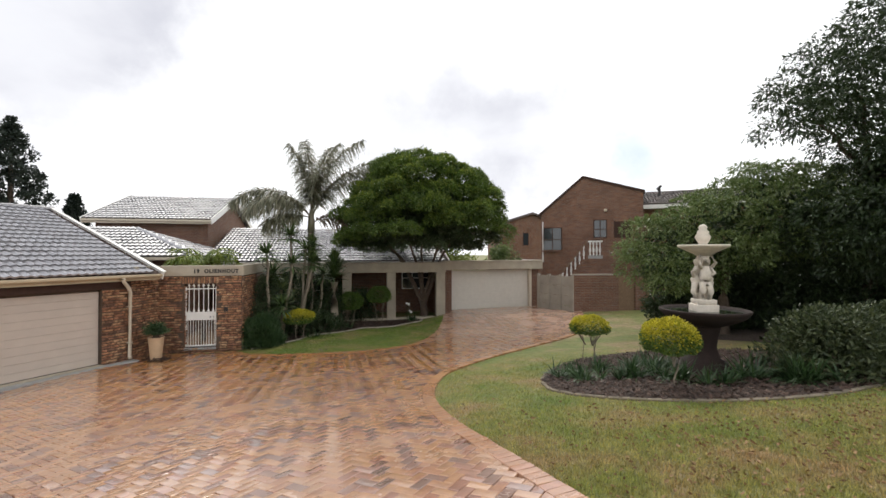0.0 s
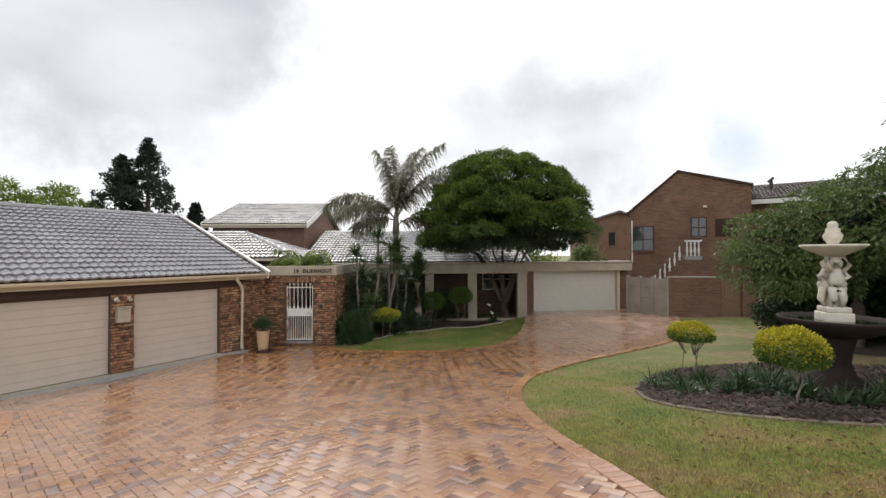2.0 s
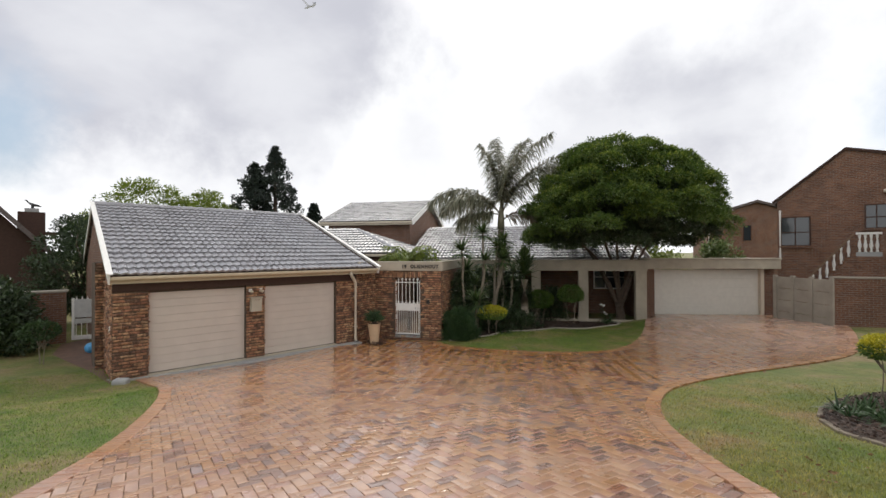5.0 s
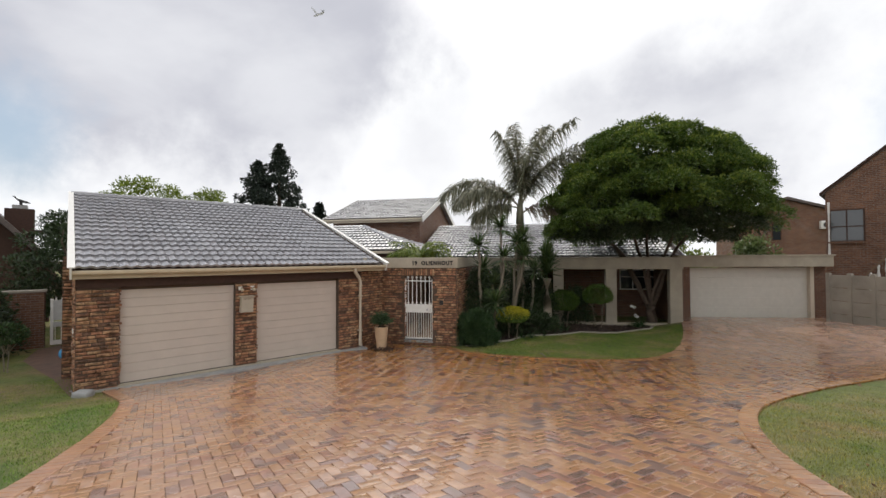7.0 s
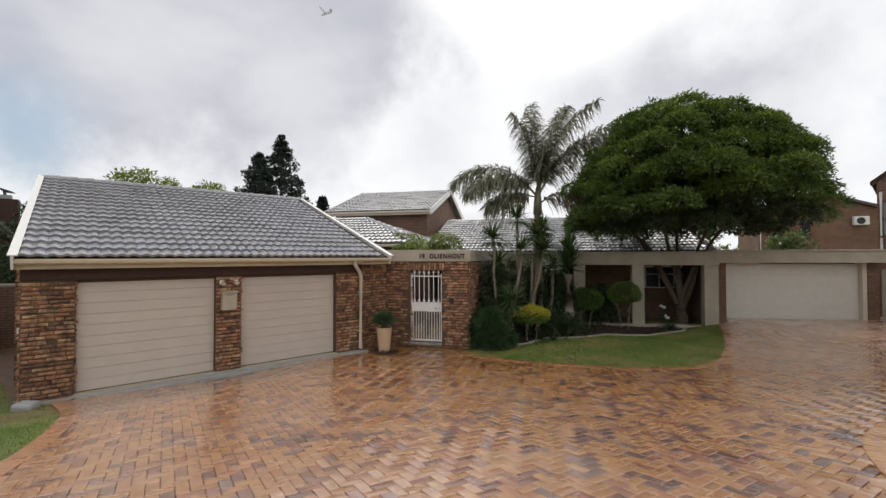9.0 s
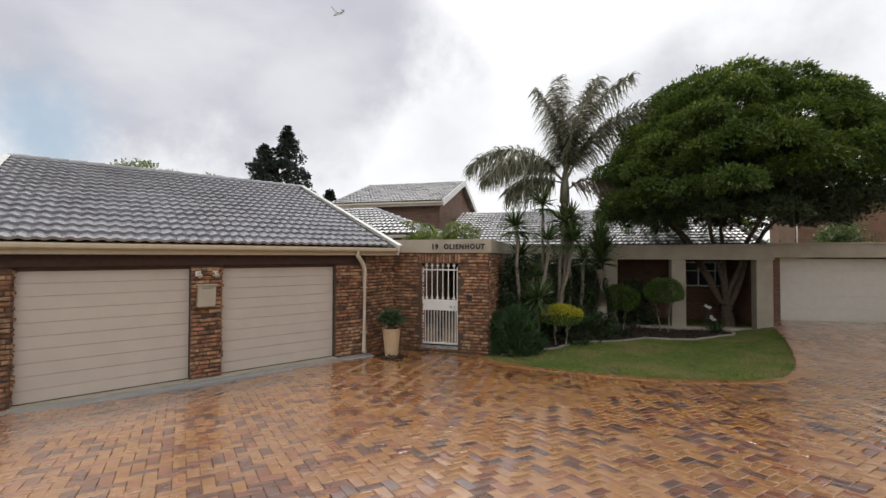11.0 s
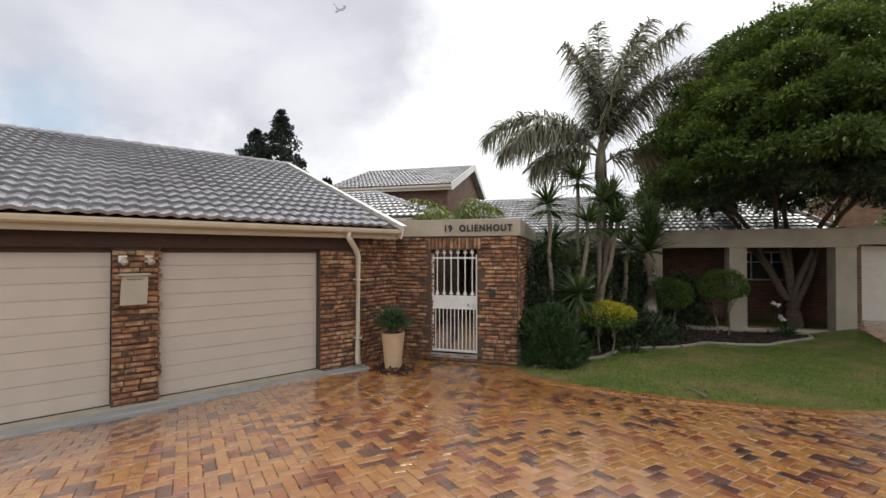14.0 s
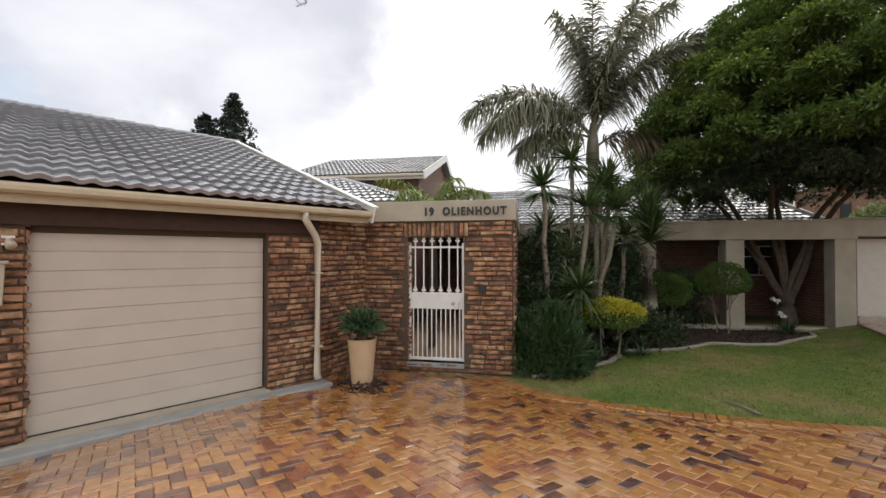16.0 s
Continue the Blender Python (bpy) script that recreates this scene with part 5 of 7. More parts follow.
def clumped_crown(name, mat, clumps, per, size, parent, lean=0.5, label="", slim=0.5, inner=0.35, level=0.0, squat=0.72):
    """A crown of many leafy clumps: clumps are (centre, radius)."""
    V, F, k = [], [], 0
    for c, r in clumps:
        n = int(per * (r ** 2))
        p, d = shell_points(c, (r, r, r * squat), n, inner)
        dirs = d + NR.normal(size=(n, 3)) * 0.7 + np.array((0, 0, lean * 0.5))
        s = size * NR.uniform(0.7, 1.3, n)
        v, f = leaves_mesh(p, dirs, s, s * slim, level=level)
        V.append(v); F.append(f + k); k += len(v)
    V, F = np.concatenate(V), np.concatenate(F)
    return raw(name, V.tolist(), F.tolist(), mat, parent, label)


def blades(paths, width, taper=0.9):
    """Flat strips along paths (n, k, 3), tapered to a point."""
    n, k, _ = paths.shape
    t = np.linspace(0, 1, k)
    w = width * (1 - t ** 2 * taper) * np.minimum(1, 0.6 + t * 2)
    d = unit(np.gradient(paths, axis=1))
    side = unit(np.cross(d, np.array((0, 0, 1.0)) + NR.normal(size=(n, 1, 3)) * 0.25))
    a, b = paths + side * w[None, :, None] / 2, paths - side * w[None, :, None] / 2
    v = np.stack([a, b], 2).reshape(-1, 3)
    f = []
    for i in range(n):
        o = i * k * 2
        for j in range(k - 1):
            q = o + j * 2
            f.append((q, q + 1, q + 3, q + 2))
    return v, f


def rosette(centre, n, length, width, up=0.5, droop=0.5, k=5, spread=1.0):
    """Sword leaves round a point."""
    az = NR.uniform(0, 2 * np.pi, n)
    el = NR.uniform(-0.25, 1.0, n) * up * 1.5 + 0.1
    L = length * NR.uniform(0.75, 1.1, n)
    t = np.linspace(0, 1, k)
    h = np.stack([np.cos(az) * np.cos(el), np.sin(az) * np.cos(el), np.sin(el)], 1)
    p = np.array(centre) + h[:, None, :] * (t[None, :, None] * L[:, None, None]) * np.array((spread, spread, 1))
    p[:, :, 2] -= droop * L[:, None] * t[None, :] ** 2.2 * np.maximum(0.1, np.cos(el))[:, None]
    return blades(p, width)


def joined(parts):
    V, F, k = [], [], 0
    for v, f in parts:
        V += np.asarray(v).tolist()
        F += [tuple(int(a) + k for a in q) for q in f]
        k += len(v)
    return V, F


def limb_path(a, b, sag, wig, n=6):
    a, b = Vector(a), Vector(b)
    pts = []
    for i in range(n + 1):
        t = i / n
        p = a.lerp(b, t)
        p.z += sag * math.sin(math.pi * t)
        if 0 < i < n:
            p += Vector((R.uniform(-wig, wig), R.uniform(-wig, wig), 0))
        pts.append(tuple(p))
    return pts


def spread_out(points, gap):
    """Those of many points that keep a distance from each other."""
    kept = []
    for p in points:
        if all((p[0] - q[0]) ** 2 + (p[1] - q[1]) ** 2 + (p[2] - q[2]) ** 2 > gap * gap for q in kept):
            kept.append(p)
    return kept


def leaf_caps(name, mat, clumps, per, size, parent, slim=0.45, droop=0.25, squat=0.7, label="", cut=-0.3):
    """Cushions of leaves, open beneath: clumps are (centre, radius)."""
    V, F, k = [], [], 0
    for c, r in clumps:
        n = int(per * r * r)
        d = unit(NR.normal(size=(n, 3)))
        d[:, 2] = np.where(d[:, 2] < cut, -d[:, 2], d[:, 2])
        ph = NR.uniform(0, 6, 3)
        lump = 1 + 0.16 * np.sin(5 * d[:, 0] + ph[0]) * np.sin(5 * d[:, 1] + ph[1]) + 0.1 * np.sin(9 * d[:, 1] + ph[2])
        p = np.array(c) + d * (NR.uniform(0.72, 1.04, n) * lump * r)[:, None] * np.array((1, 1, squat))
        out = d + NR.normal(size=(n, 3)) * 0.55 - np.array((0, 0, droop))
        s = size * NR.uniform(0.65, 1.3, n)
        v, f = leaves_mesh(p, out, s, s * slim, level=1.3)
        V.append(v); F.append(f + k); k += len(v)
    return raw(name, np.concatenate(V).tolist(), np.concatenate(F).tolist(), mat, parent, label)


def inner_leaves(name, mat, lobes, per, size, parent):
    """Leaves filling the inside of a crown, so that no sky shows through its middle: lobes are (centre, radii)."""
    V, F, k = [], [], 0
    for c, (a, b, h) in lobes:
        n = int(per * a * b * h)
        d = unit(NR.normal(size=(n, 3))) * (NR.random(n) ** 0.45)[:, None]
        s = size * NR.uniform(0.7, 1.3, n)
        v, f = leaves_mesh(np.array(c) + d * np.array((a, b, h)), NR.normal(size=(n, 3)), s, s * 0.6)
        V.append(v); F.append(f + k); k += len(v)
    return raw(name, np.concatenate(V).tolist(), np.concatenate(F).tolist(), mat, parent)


def lobe_clumps(lobes, gap, small, large, low=-0.85):
    """Clump places over the outside of a group of rounded lobes."""
    cand = []
    for _ in range(240 * len(lobes)):
        c, (a, b, h) = lobes[R.randrange(len(lobes))]
        z, az = R.uniform(low, 1), R.uniform(0, 2 * math.pi)
        q = math.sqrt(1 - z * z)
        k = R.uniform(0.86, 1.0)
        p = (c[0] + a * k * q * math.cos(az), c[1] + b * k * q * math.sin(az), c[2] + h * k * z)
        if not any(o is not c and ((p[0] - o[0]) / u) ** 2 + ((p[1] - o[1]) / v) ** 2 + ((p[2] - o[2]) / w) ** 2 < 0.6 for o, (u, v, w) in lobes):
            cand.append(p)
    return [(p, R.uniform(small, large)) for p in spread_out(cand, gap)]


def umbrella_tree():
    bx, by = -2.62, 22.45
    t = base("umbrella_tree", Matrix.Translation((bx, by, gz(bx, by))), "spreading evergreen tree with a domed dark green crown", "tree")
    part("trunk", tube(limb_path((0, 0, -0.1), (-0.05, -0.05, 0.8), 0, 0.03), [0.25, 0.23, 0.21, 0.2, 0.2, 0.21, 0.21], 12), M_BARK, t, smooth=True)
    ends = [(-2.1, -2.3, 4.2), (-0.7, -2.6, 4.5), (1.3, -2.2, 4.3), (-2.6, -0.2, 4.6), (2.0, -0.8, 4.7), (-0.1, 0.6, 5.2)]
    for e in ends:
        # steep behind the beam, then out into the crown
        knee = (e[0] * 0.42 - 0.1, 0.05 + 0.12 * e[1] * 0.3, 2.75)
        path = limb_path((-0.05, -0.05, 0.6), knee, 0.0, 0.07, 4) + limb_path(knee, e, 0.1, 0.08, 4)[1:]
        part("limb", tube(path, [0.11, 0.095, 0.082, 0.075, 0.068, 0.062, 0.056, 0.05, 0.042], 9), M_BARK, t, smooth=True)
        for k in range(4):
            e2 = (e[0] + R.uniform(-1.4, 1.4), e[1] + R.uniform(-1.4, 1.4), e[2] + R.uniform(0.4, 1.6))
            part("branch", tube(limb_path(e, e2, 0.1, 0.1, 4), [0.05, 0.04, 0.03, 0.022, 0.012], 6), M_BARK, t)
    # crown: leafy cushions over a dome, thinner beneath
    cx, cy, cz = 0.12, -1.75, 3.85
    cand = []
    for i in range(2600):
        az, h = R.uniform(0, 2 * math.pi), R.random() ** 0.8
        z = h * 3.95
        rad = 3.85 * math.sqrt(max(0.0, 1 - (z / 4.1) ** 1.9)) * (1 + 0.07 * math.sin(3 * az + 1) + 0.05 * math.sin(7 * az))
        k = R.uniform(0.86, 1.04)
        low = -0.65 * math.cos(az - 2.4) if h < 0.15 else 0
        cand.append((cx + rad * k * math.cos(az), cy + rad * k * math.sin(az), cz + z + low * 0.4 + R.uniform(-0.15, 0.15)))
    clumps = [(p, R.uniform(0.42, 0.78)) for p in spread_out(cand, 0.66)]
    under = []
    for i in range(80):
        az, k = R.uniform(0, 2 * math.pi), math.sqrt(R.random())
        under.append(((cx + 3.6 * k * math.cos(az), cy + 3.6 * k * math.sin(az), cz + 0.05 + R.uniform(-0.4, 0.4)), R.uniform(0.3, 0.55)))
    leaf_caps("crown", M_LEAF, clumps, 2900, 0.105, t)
    # leaves beneath and inside are darker: the crown's own shade is in their colour
    leaf_caps("shaded_under_leaves", M_LEAF_DK, under, 1900, 0.12, t)
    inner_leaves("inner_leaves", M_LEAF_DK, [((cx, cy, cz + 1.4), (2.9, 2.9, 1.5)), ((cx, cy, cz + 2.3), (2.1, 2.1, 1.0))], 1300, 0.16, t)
    # lighter leaves on the upper clumps carry the light from above in their colour
    lit_tops = [((p[0], p[1], p[2] + r * 0.22), r * 0.85) for p, r in clumps if p[2] > cz + 0.7 and R.random() < 0.75]
    leaf_caps("new_growth_or_lit_tops", M_LEAF_LIGHT, lit_tops, 1200, 0.11, t, label="lighter green leaves for the lit crown top", cut=0.25)


def evergreen(name, x, y, lobes, mat, label, trunk_h, per=1500, size=0.11, gap=0.55, small=0.35, large=0.6, inner=900, low=-0.85, category="tree"):
    """A tree or great shrub of several rounded lobes; lobes are ((x, y, z), (radii)) in the world."""
    z = gz(x, y)
    t = base(name, Matrix.Translation((x, y, z)), label, category)
    part("trunk", tube(limb_path((0, 0, -0.2), (0.1, 0.1, trunk_h), 0, 0.08), [0.2, 0.18, 0.16, 0.15, 0.14, 0.13, 0.1], 9), M_BARK, t, smooth=True)
    local = [((c[0] - x, c[1] - y, c[2] - z), r) for c, r in lobes]
    for c, r in local:
        part("limb", tube(limb_path((0.08, 0.08, trunk_h * 0.85), (c[0], c[1], c[2] - r[2] * 0.3), 0.15, 0.12), [0.09, 0.08, 0.07, 0.055, 0.045, 0.035, 0.02], 7), M_BARK, t)
    leaf_caps("crown", mat, lobe_clumps(local, gap, small, large, low), per, size, t, slim=0.36, droop=0.5, cut=-0.6)
    # dark leaves inside put the shade within lighter crowns into colour
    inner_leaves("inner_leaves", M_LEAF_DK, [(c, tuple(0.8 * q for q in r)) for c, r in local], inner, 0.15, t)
    return t


def frond(length, arch, az, rise, mat, n=58, leaflet=0.55, width=0.046):
    """One feather leaf of the palm: an arching rib with hanging leaflets."""
    t = np.linspace(0, 1, 12)
    ang = rise - arch * t ** 1.3
    step = length / 11
    xs = np.concatenate([[0], np.cumsum(np.cos(ang[:-1]) * step)])
    zs = np.concatenate([[0], np.cumsum(np.sin(ang[:-1]) * step)])
    ca, sa = math.cos(az), math.sin(az)
    rib = np.stack([xs * ca, xs * sa, zs], 1)
    bm = tube([tuple(p) for p in rib], [0.035 - 0.028 * a for a in t], 5)
    me = bpy.data.meshes.new("tmp")
    bm.to_mesh(me)
    rv = [tuple(v.co) for v in me.vertices]
    rf = [tuple(p.vertices) for p in me.polygons]
    bm.free()
    bpy.data.meshes.remove(me)
    paths = []
    for i in range(n):
        u = 0.16 + 0.84 * i / (n - 1)
        p = np.array([np.interp(u, t, rib[:, k]) for k in range(3)])
        tan = unit(np.array([np.interp(min(1, u + 0.03), t, rib[:, k]) for k in range(3)]) - np.array([np.interp(max(0, u - 0.03), t, rib[:, k]) for k in range(3)]))
        side = unit(np.cross(tan, (0, 0, 1)))
        up = np.cross(side, tan)
        L = leaflet * (0.55 + 0.75 * math.sin(math.pi * min(1, u * 0.9 + 0.1))) * R.uniform(0.85, 1.1)
        for s in (-1, 1):
            d = unit(side * s * 0.75 + tan * R.uniform(0.25, 0.9) + up * R.uniform(-0.9, 0.9))
            tt = np.linspace(0, 1, 4)[:, None]
            q = p + d * L * tt
            q[:, 2] -= 0.75 * L * tt[:, 0] ** 2
            paths.append(q)
    return joined([(rv, rf), blades(np.array(paths), width, 0.95)])


def palm():
    bx, by = -6.92, 18.3
    t = base("feather_palm", Matrix.Translation((bx, by, gz(bx, by))), "tall feather palm with arching grey green fronds", "palm")
    n = 14
    part("trunk", tube([(-0.2 * math.sin(i / n * 1.5), 0.15 * i / n, -0.1 + i / n * 4.55) for i in range(n + 1)], [0.20 - 0.006 * i + (0.012 if i % 2 else 0) for i in range(n + 1)], 12), M_BARK_PALM, t, smooth=True)
    part("crownshaft", tube([(-0.2, 0.15, 4.3), (-0.19, 0.15, 4.8), (-0.18, 0.15, 5.35)], [0.17, 0.15, 0.08], 10), M_PALM, t, smooth=True)
    for az, rise, arch, L in ((3.75, 0.9, 1.95, 3.9), (4.1, 0.75, 1.85, 3.3), (3.35, 0.85, 1.95, 3.5), (3.6, 1.53, 0.65, 3.5), (2.4, 1.54, 0.5, 3.7), (4.9, 1.52, 0.65, 3.5), (1.0, 1.45, 0.7, 4.1), (0.55, 1.12, 1.2, 5.0), (0.75, 1.35, 0.9, 4.8), (5.6, 1.4, 1.05, 3.6), (0.3, 1.2, 1.4, 3.8), (3.95, 0.2, 1.0, 2.2)):
        v, f = frond(L, arch, az, rise, M_PALM, n=190, leaflet=0.66, width=0.045)
        raw("frond", v, f, M_PALM, t).location = (-0.18, 0.15, 4.95)
    v, f = frond(1.9, 2.2, 0.2, 0.75, M_PALM_DRY, n=80, leaflet=0.6)
    raw("dry_frond", v, f, M_PALM_DRY, t, "hanging dry brown frond").location = (-0.18, 0.15, 4.65)


def yucca(x, y, stems, label, group="yuccas", leaf=0.7, width=0.055):
    z = gz(x, y)
    t = base("yucca", Matrix.Translation((x, y, z)), label, "yucca", group)
    for (dx, dy, h, lean_x, lean_y, count) in stems:
        part("stem", tube(limb_path((dx, dy, -0.1), (dx + lean_x, dy + lean_y, h), 0, 0.05), [0.075, 0.07, 0.06, 0.055, 0.05, 0.05, 0.045], 8), M_STEM, t, smooth=True)
        v, f = rosette((dx + lean_x, dy + lean_y, h), count, leaf, width, 0.75, 0.25)
        v2, f2 = rosette((dx + lean_x * 0.95, dy + lean_y * 0.95, h - 0.18), count // 2, leaf * 0.95, width, 0.1, 0.5)
        V, F = joined([(v, f), (v2, f2)])
        raw("leaf_head", V, F, M_YUCCA, t)


def thick_yucca():
    x, y = -5.78, 17.9
    t = base("trunk_yucca", Matrix.Translation((x, y, gz(x, y))), "yucca with a thick bare trunk and a large leaf head", "yucca", "yuccas")
    part("trunk", tube([(0, 0, -0.1), (0.02, 0, 0.6), (-0.01, 0, 1.2), (0, 0, 2.05)], [0.18, 0.165, 0.155, 0.17], 10), M_STEM, t, smooth=True)
    V, F = joined([rosette((0, 0, 2.25 + 0.22 * k), 90, 1.15 - 0.12 * k, 0.06, 0.95, 0.06, spread=0.75) for k in range(4)])
    raw("leaf_head", V, F, M_YUCCA, t)
    V, F = joined([rosette((0, -0.05, 1.95), 9, 0.3, 0.05, -0.2, 1.1)])
    raw("dead_leaves", V, F, M_PALM_DRY, t, "dry hanging leaves")


def ball_topiary(x, y, r, rz, zc, mat, label, group, stems=2, per=2600, size=0.045, squash=1.0):
    z = gz(x, y)
    t = base("topiary", Matrix.Translation((x, y, z)), label, "topiary", group)
    for k in range(stems):
        a = 2.4 * k + 0.5
        part("stem", tube(limb_path((0.12 * math.cos(a), 0.12 * math.sin(a), -0.06), (r * 0.4 * math.cos(a), r * 0.4 * math.sin(a), zc - rz * 0.3), 0, 0.03, 4), [0.035 * min(1, r + 0.1), 0.03 * min(1, r + 0.1), 0.026 * min(1, r), 0.022 * min(1, r), 0.016 * min(1, r)], 7), M_STEM, t)
        for j in range(3):
            b = a + R.uniform(-0.9, 0.9)
            part("twig", tube([(0.2 * r * math.cos(a), 0.2 * r * math.sin(a), (zc - rz) * 0.7), (r * 0.7 * math.cos(b), r * 0.7 * math.sin(b), zc - rz * 0.4)], [0.014, 0.007], 5), M_STEM, t)
    n = int(per * (r + rz) ** 2 * 1.6)
    p, d = shell_points((0, 0, zc), (r, r, rz), n, 0.72, flat_below=-0.55)
    lump = 1 + 0.05 * np.sin(7 * d[:, 0] + 3 * d[:, 2] + x) + 0.04 * np.sin(9 * d[:, 1] + y)
    p = np.array((0, 0, zc)) + (p - np.array((0, 0, zc))) * lump[:, None]
    s = size * NR.uniform(0.7, 1.4, n)
    v, f = leaves_mesh(p, d + NR.normal(size=(n, 3)) * 0.6, s, s * 0.6)
    if mat is M_LEAF_GOLD:
        # fresh golden growth over the top, older green leaves below
        top = (p[:, 2] - zc) / rz + NR.normal(size=n) * 0.22 > 0.05
        for pick, m2, nm in ((top, M_LEAF_GOLD, "new_growth_or_lit_tops"), (~top, M_LEAF_TOPI, "foliage")):
            v, f = leaves_mesh(p[pick], (d + NR.normal(size=(n, 3)) * 0.6)[pick], s[pick], s[pick] * 0.6)
            raw(nm, v.tolist(), f.tolist(), m2, t)
        return
    raw("foliage", v.tolist(), f.tolist(), mat, t)


def bush(name, x, y, rx, ry, h, mat, label, category="shrub", group="", per=420, size=0.09, clump=0.32, count=60, lift=0.0, heap=0.75, slim=0.5, lean=0.5):
    z = gz(x, y)
    t = base(name, Matrix.Translation((x, y, z)), label, category, group)
    for k in range(5):
        a = k * 1.3
        part("stem", tube(limb_path((0.1 * math.cos(a), 0.1 * math.sin(a), -0.05), (rx * 0.5 * math.cos(a), ry * 0.5 * math.sin(a), h * 0.6), 0, 0.05, 4), [0.03, 0.026, 0.02, 0.015, 0.01], 6), M_BARK, t)
    clumps = []
    for i in range(count):
        a, e = R.uniform(0, 2 * math.pi), R.random()
        k = (1 - e ** 2.2) ** 0.5 * (R.uniform(0.8, 1.0) if R.random() < heap else R.uniform(0.2, 0.8))
        clumps.append(((rx * k * math.cos(a), ry * k * math.sin(a), lift + (h - lift) * e * 0.88 + clump * 0.4), clump * R.uniform(0.7, 1.3)))
    clumped_crown("foliage", mat, clumps, per / clump ** 0.5, size, t, lean, slim=slim)
    return t


def strap_clump(x, y, n, length, width, mat, label, group, height=0.0, droop=0.6, spread=0.25):
    z = gz(x, y)
    t = base("strap_plant", Matrix.Translation((x, y, z)), label, "strap-leaf plant", group)
    sets = []
    for k in range(max(1, n // 40)):
        sets.append(rosette((R.uniform(-spread, spread), R.uniform(-spread, spread), height), 40, length, width, 0.8, droop))
    V, F = joined(sets)
    raw("leaves", V, F, mat, t)


def fern():
    x, y = -9.75, 14.9
    t = base("tree_fern", Matrix.Translation((x, y, gz(x, y))), "tree fern with yellow green fronds above the gate wall", "tree fern")
    part("trunk", tube([(0, 0, -0.1), (0.05, 0, 1.4), (0, 0, 2.9)], [0.1, 0.09, 0.1], 8), M_BARK, t)
    for i in range(13):
        az = i * 2.4
        v, f = frond(1.5, 1.35, az, 0.75 + 0.25 * math.sin(i * 3), M_FERN, n=44, leaflet=0.28, width=0.032)
        raw("frond", v, f, M_FERN, t).location = (0, 0, 2.9)


def broad_tree(name, x, y, h, trunk_h, rx, ry, mat, label, count=120, per=130, size=0.2, clump=0.9, group="", flat=0.6, z=None):
    z = gz(x, y) if z is None else z
    t = base(name, Matrix.Translation((x, y, z)), label, "tree", group)
    part("trunk", tube(limb_path((0, 0, -0.2), (0.1, 0.1, trunk_h * 1.3), 0, 0.08), [0.26, 0.23, 0.2, 0.18, 0.16, 0.14, 0.1], 10), M_BARK, t, smooth=True)
    for k in range(8):
        a = k * 0.8 + 0.3
        part("limb", tube(limb_path((0.08, 0.08, trunk_h * R.uniform(0.7, 1.2)), (rx * 0.7 * math.cos(a), ry * 0.7 * math.sin(a), trunk_h + (h - trunk_h) * R.uniform(0.35, 0.85)), 0.2, 0.15), [0.12, 0.1, 0.08, 0.065, 0.05, 0.035, 0.02], 7), M_BARK, t)
    clumps = []
    for i in range(count):
        a, e = R.uniform(0, 2 * math.pi), R.random()
        prof = math.sin(math.pi * min(1, 0.12 + e * 0.86)) ** flat
        k = prof * (R.uniform(0.75, 1.05) if R.random() < 0.7 else R.uniform(0.15, 0.75)) * (1 + 0.12 * math.sin(3 * a + h))
        clumps.append(((rx * k * math.cos(a), ry * k * math.sin(a), trunk_h * 0.8 + (h - trunk_h * 0.8 - clump * 0.5) * e), clump * R.uniform(0.55, 1.2)))
    clumped_crown("crown", mat, clumps, per, size, t, level=1.2, squat=0.6)
    return t


def conifer(x, y, h, r, label):
    t = base("cypress", Matrix.Translation((x, y, gz(x, y))), label, "conifer", "conifers")
    part("trunk", tube([(0, 0, -0.2), (0, 0, h * 0.5), (0, 0, h * 0.97)], [0.3, 0.18, 0.03], 8), M_BARK, t)
    clumps = []
    for i in range(340):
        e = R.random() ** 0.9
        a = R.uniform(0, 2 * math.pi)
        k = r * (1 - e) ** 0.8 * R.uniform(0.25, 1.1)
        clumps.append(((k * math.cos(a), k * math.sin(a), h * (0.12 + 0.86 * e)), R.uniform(0.3, 0.55) * (1.1 - 0.6 * e)))
    clumped_crown("crown", M_CONIFER, clumps, 520, 0.2, t, lean=1.6)


umbrella_tree()
palm()
yucca(-7.35, 15.35, [(0.0, 0.0, 3.35, -0.1, 0.0, 90), (0.35, 0.3, 2.95, 0.25, 0.35, 70), (0.5, -0.1, 1.35, 0.15, -0.05, 80)], "slender many-stemmed yucca with spiky leaf heads")
yucca(-7.2, 16.8, [(0.0, 0.0, 4.1, -0.05, 0.05, 80), (0.35, 0.1, 3.5, 0.2, 0.1, 60)], "tall slender yucca with spiky leaf heads")
yucca(-6.85, 16.6, [(0.0, 0.0, 2.95, 0.55, 0.3, 90), (0.1, 0.1, 3.3, 0.25, 0.5, 70)], "leaning yucca with spiky leaf heads")
thick_yucca()
yucca(-7.7, 15.9, [(0.0, 0.0, 2.5, 0.1, 0.1, 80), (0.3, 0.1, 1.9, 0.2, 0.0, 70)], "many-stemmed yucca crowding the garden wall")
yucca(-6.7, 17.5, [(0.0, 0.0, 3.7, 0.1, 0.0, 80), (0.25, 0.2, 2.4, 0.2, 0.1, 70)], "tall slender yucca with spiky leaf heads")
fern()
ball_topiary(-6.25, 15.6, 0.6, 0.30, 0.85, M_LEAF_GOLD, "bright yellow green clipped cushion topiary on thin stems", "clipped topiaries", per=4200)
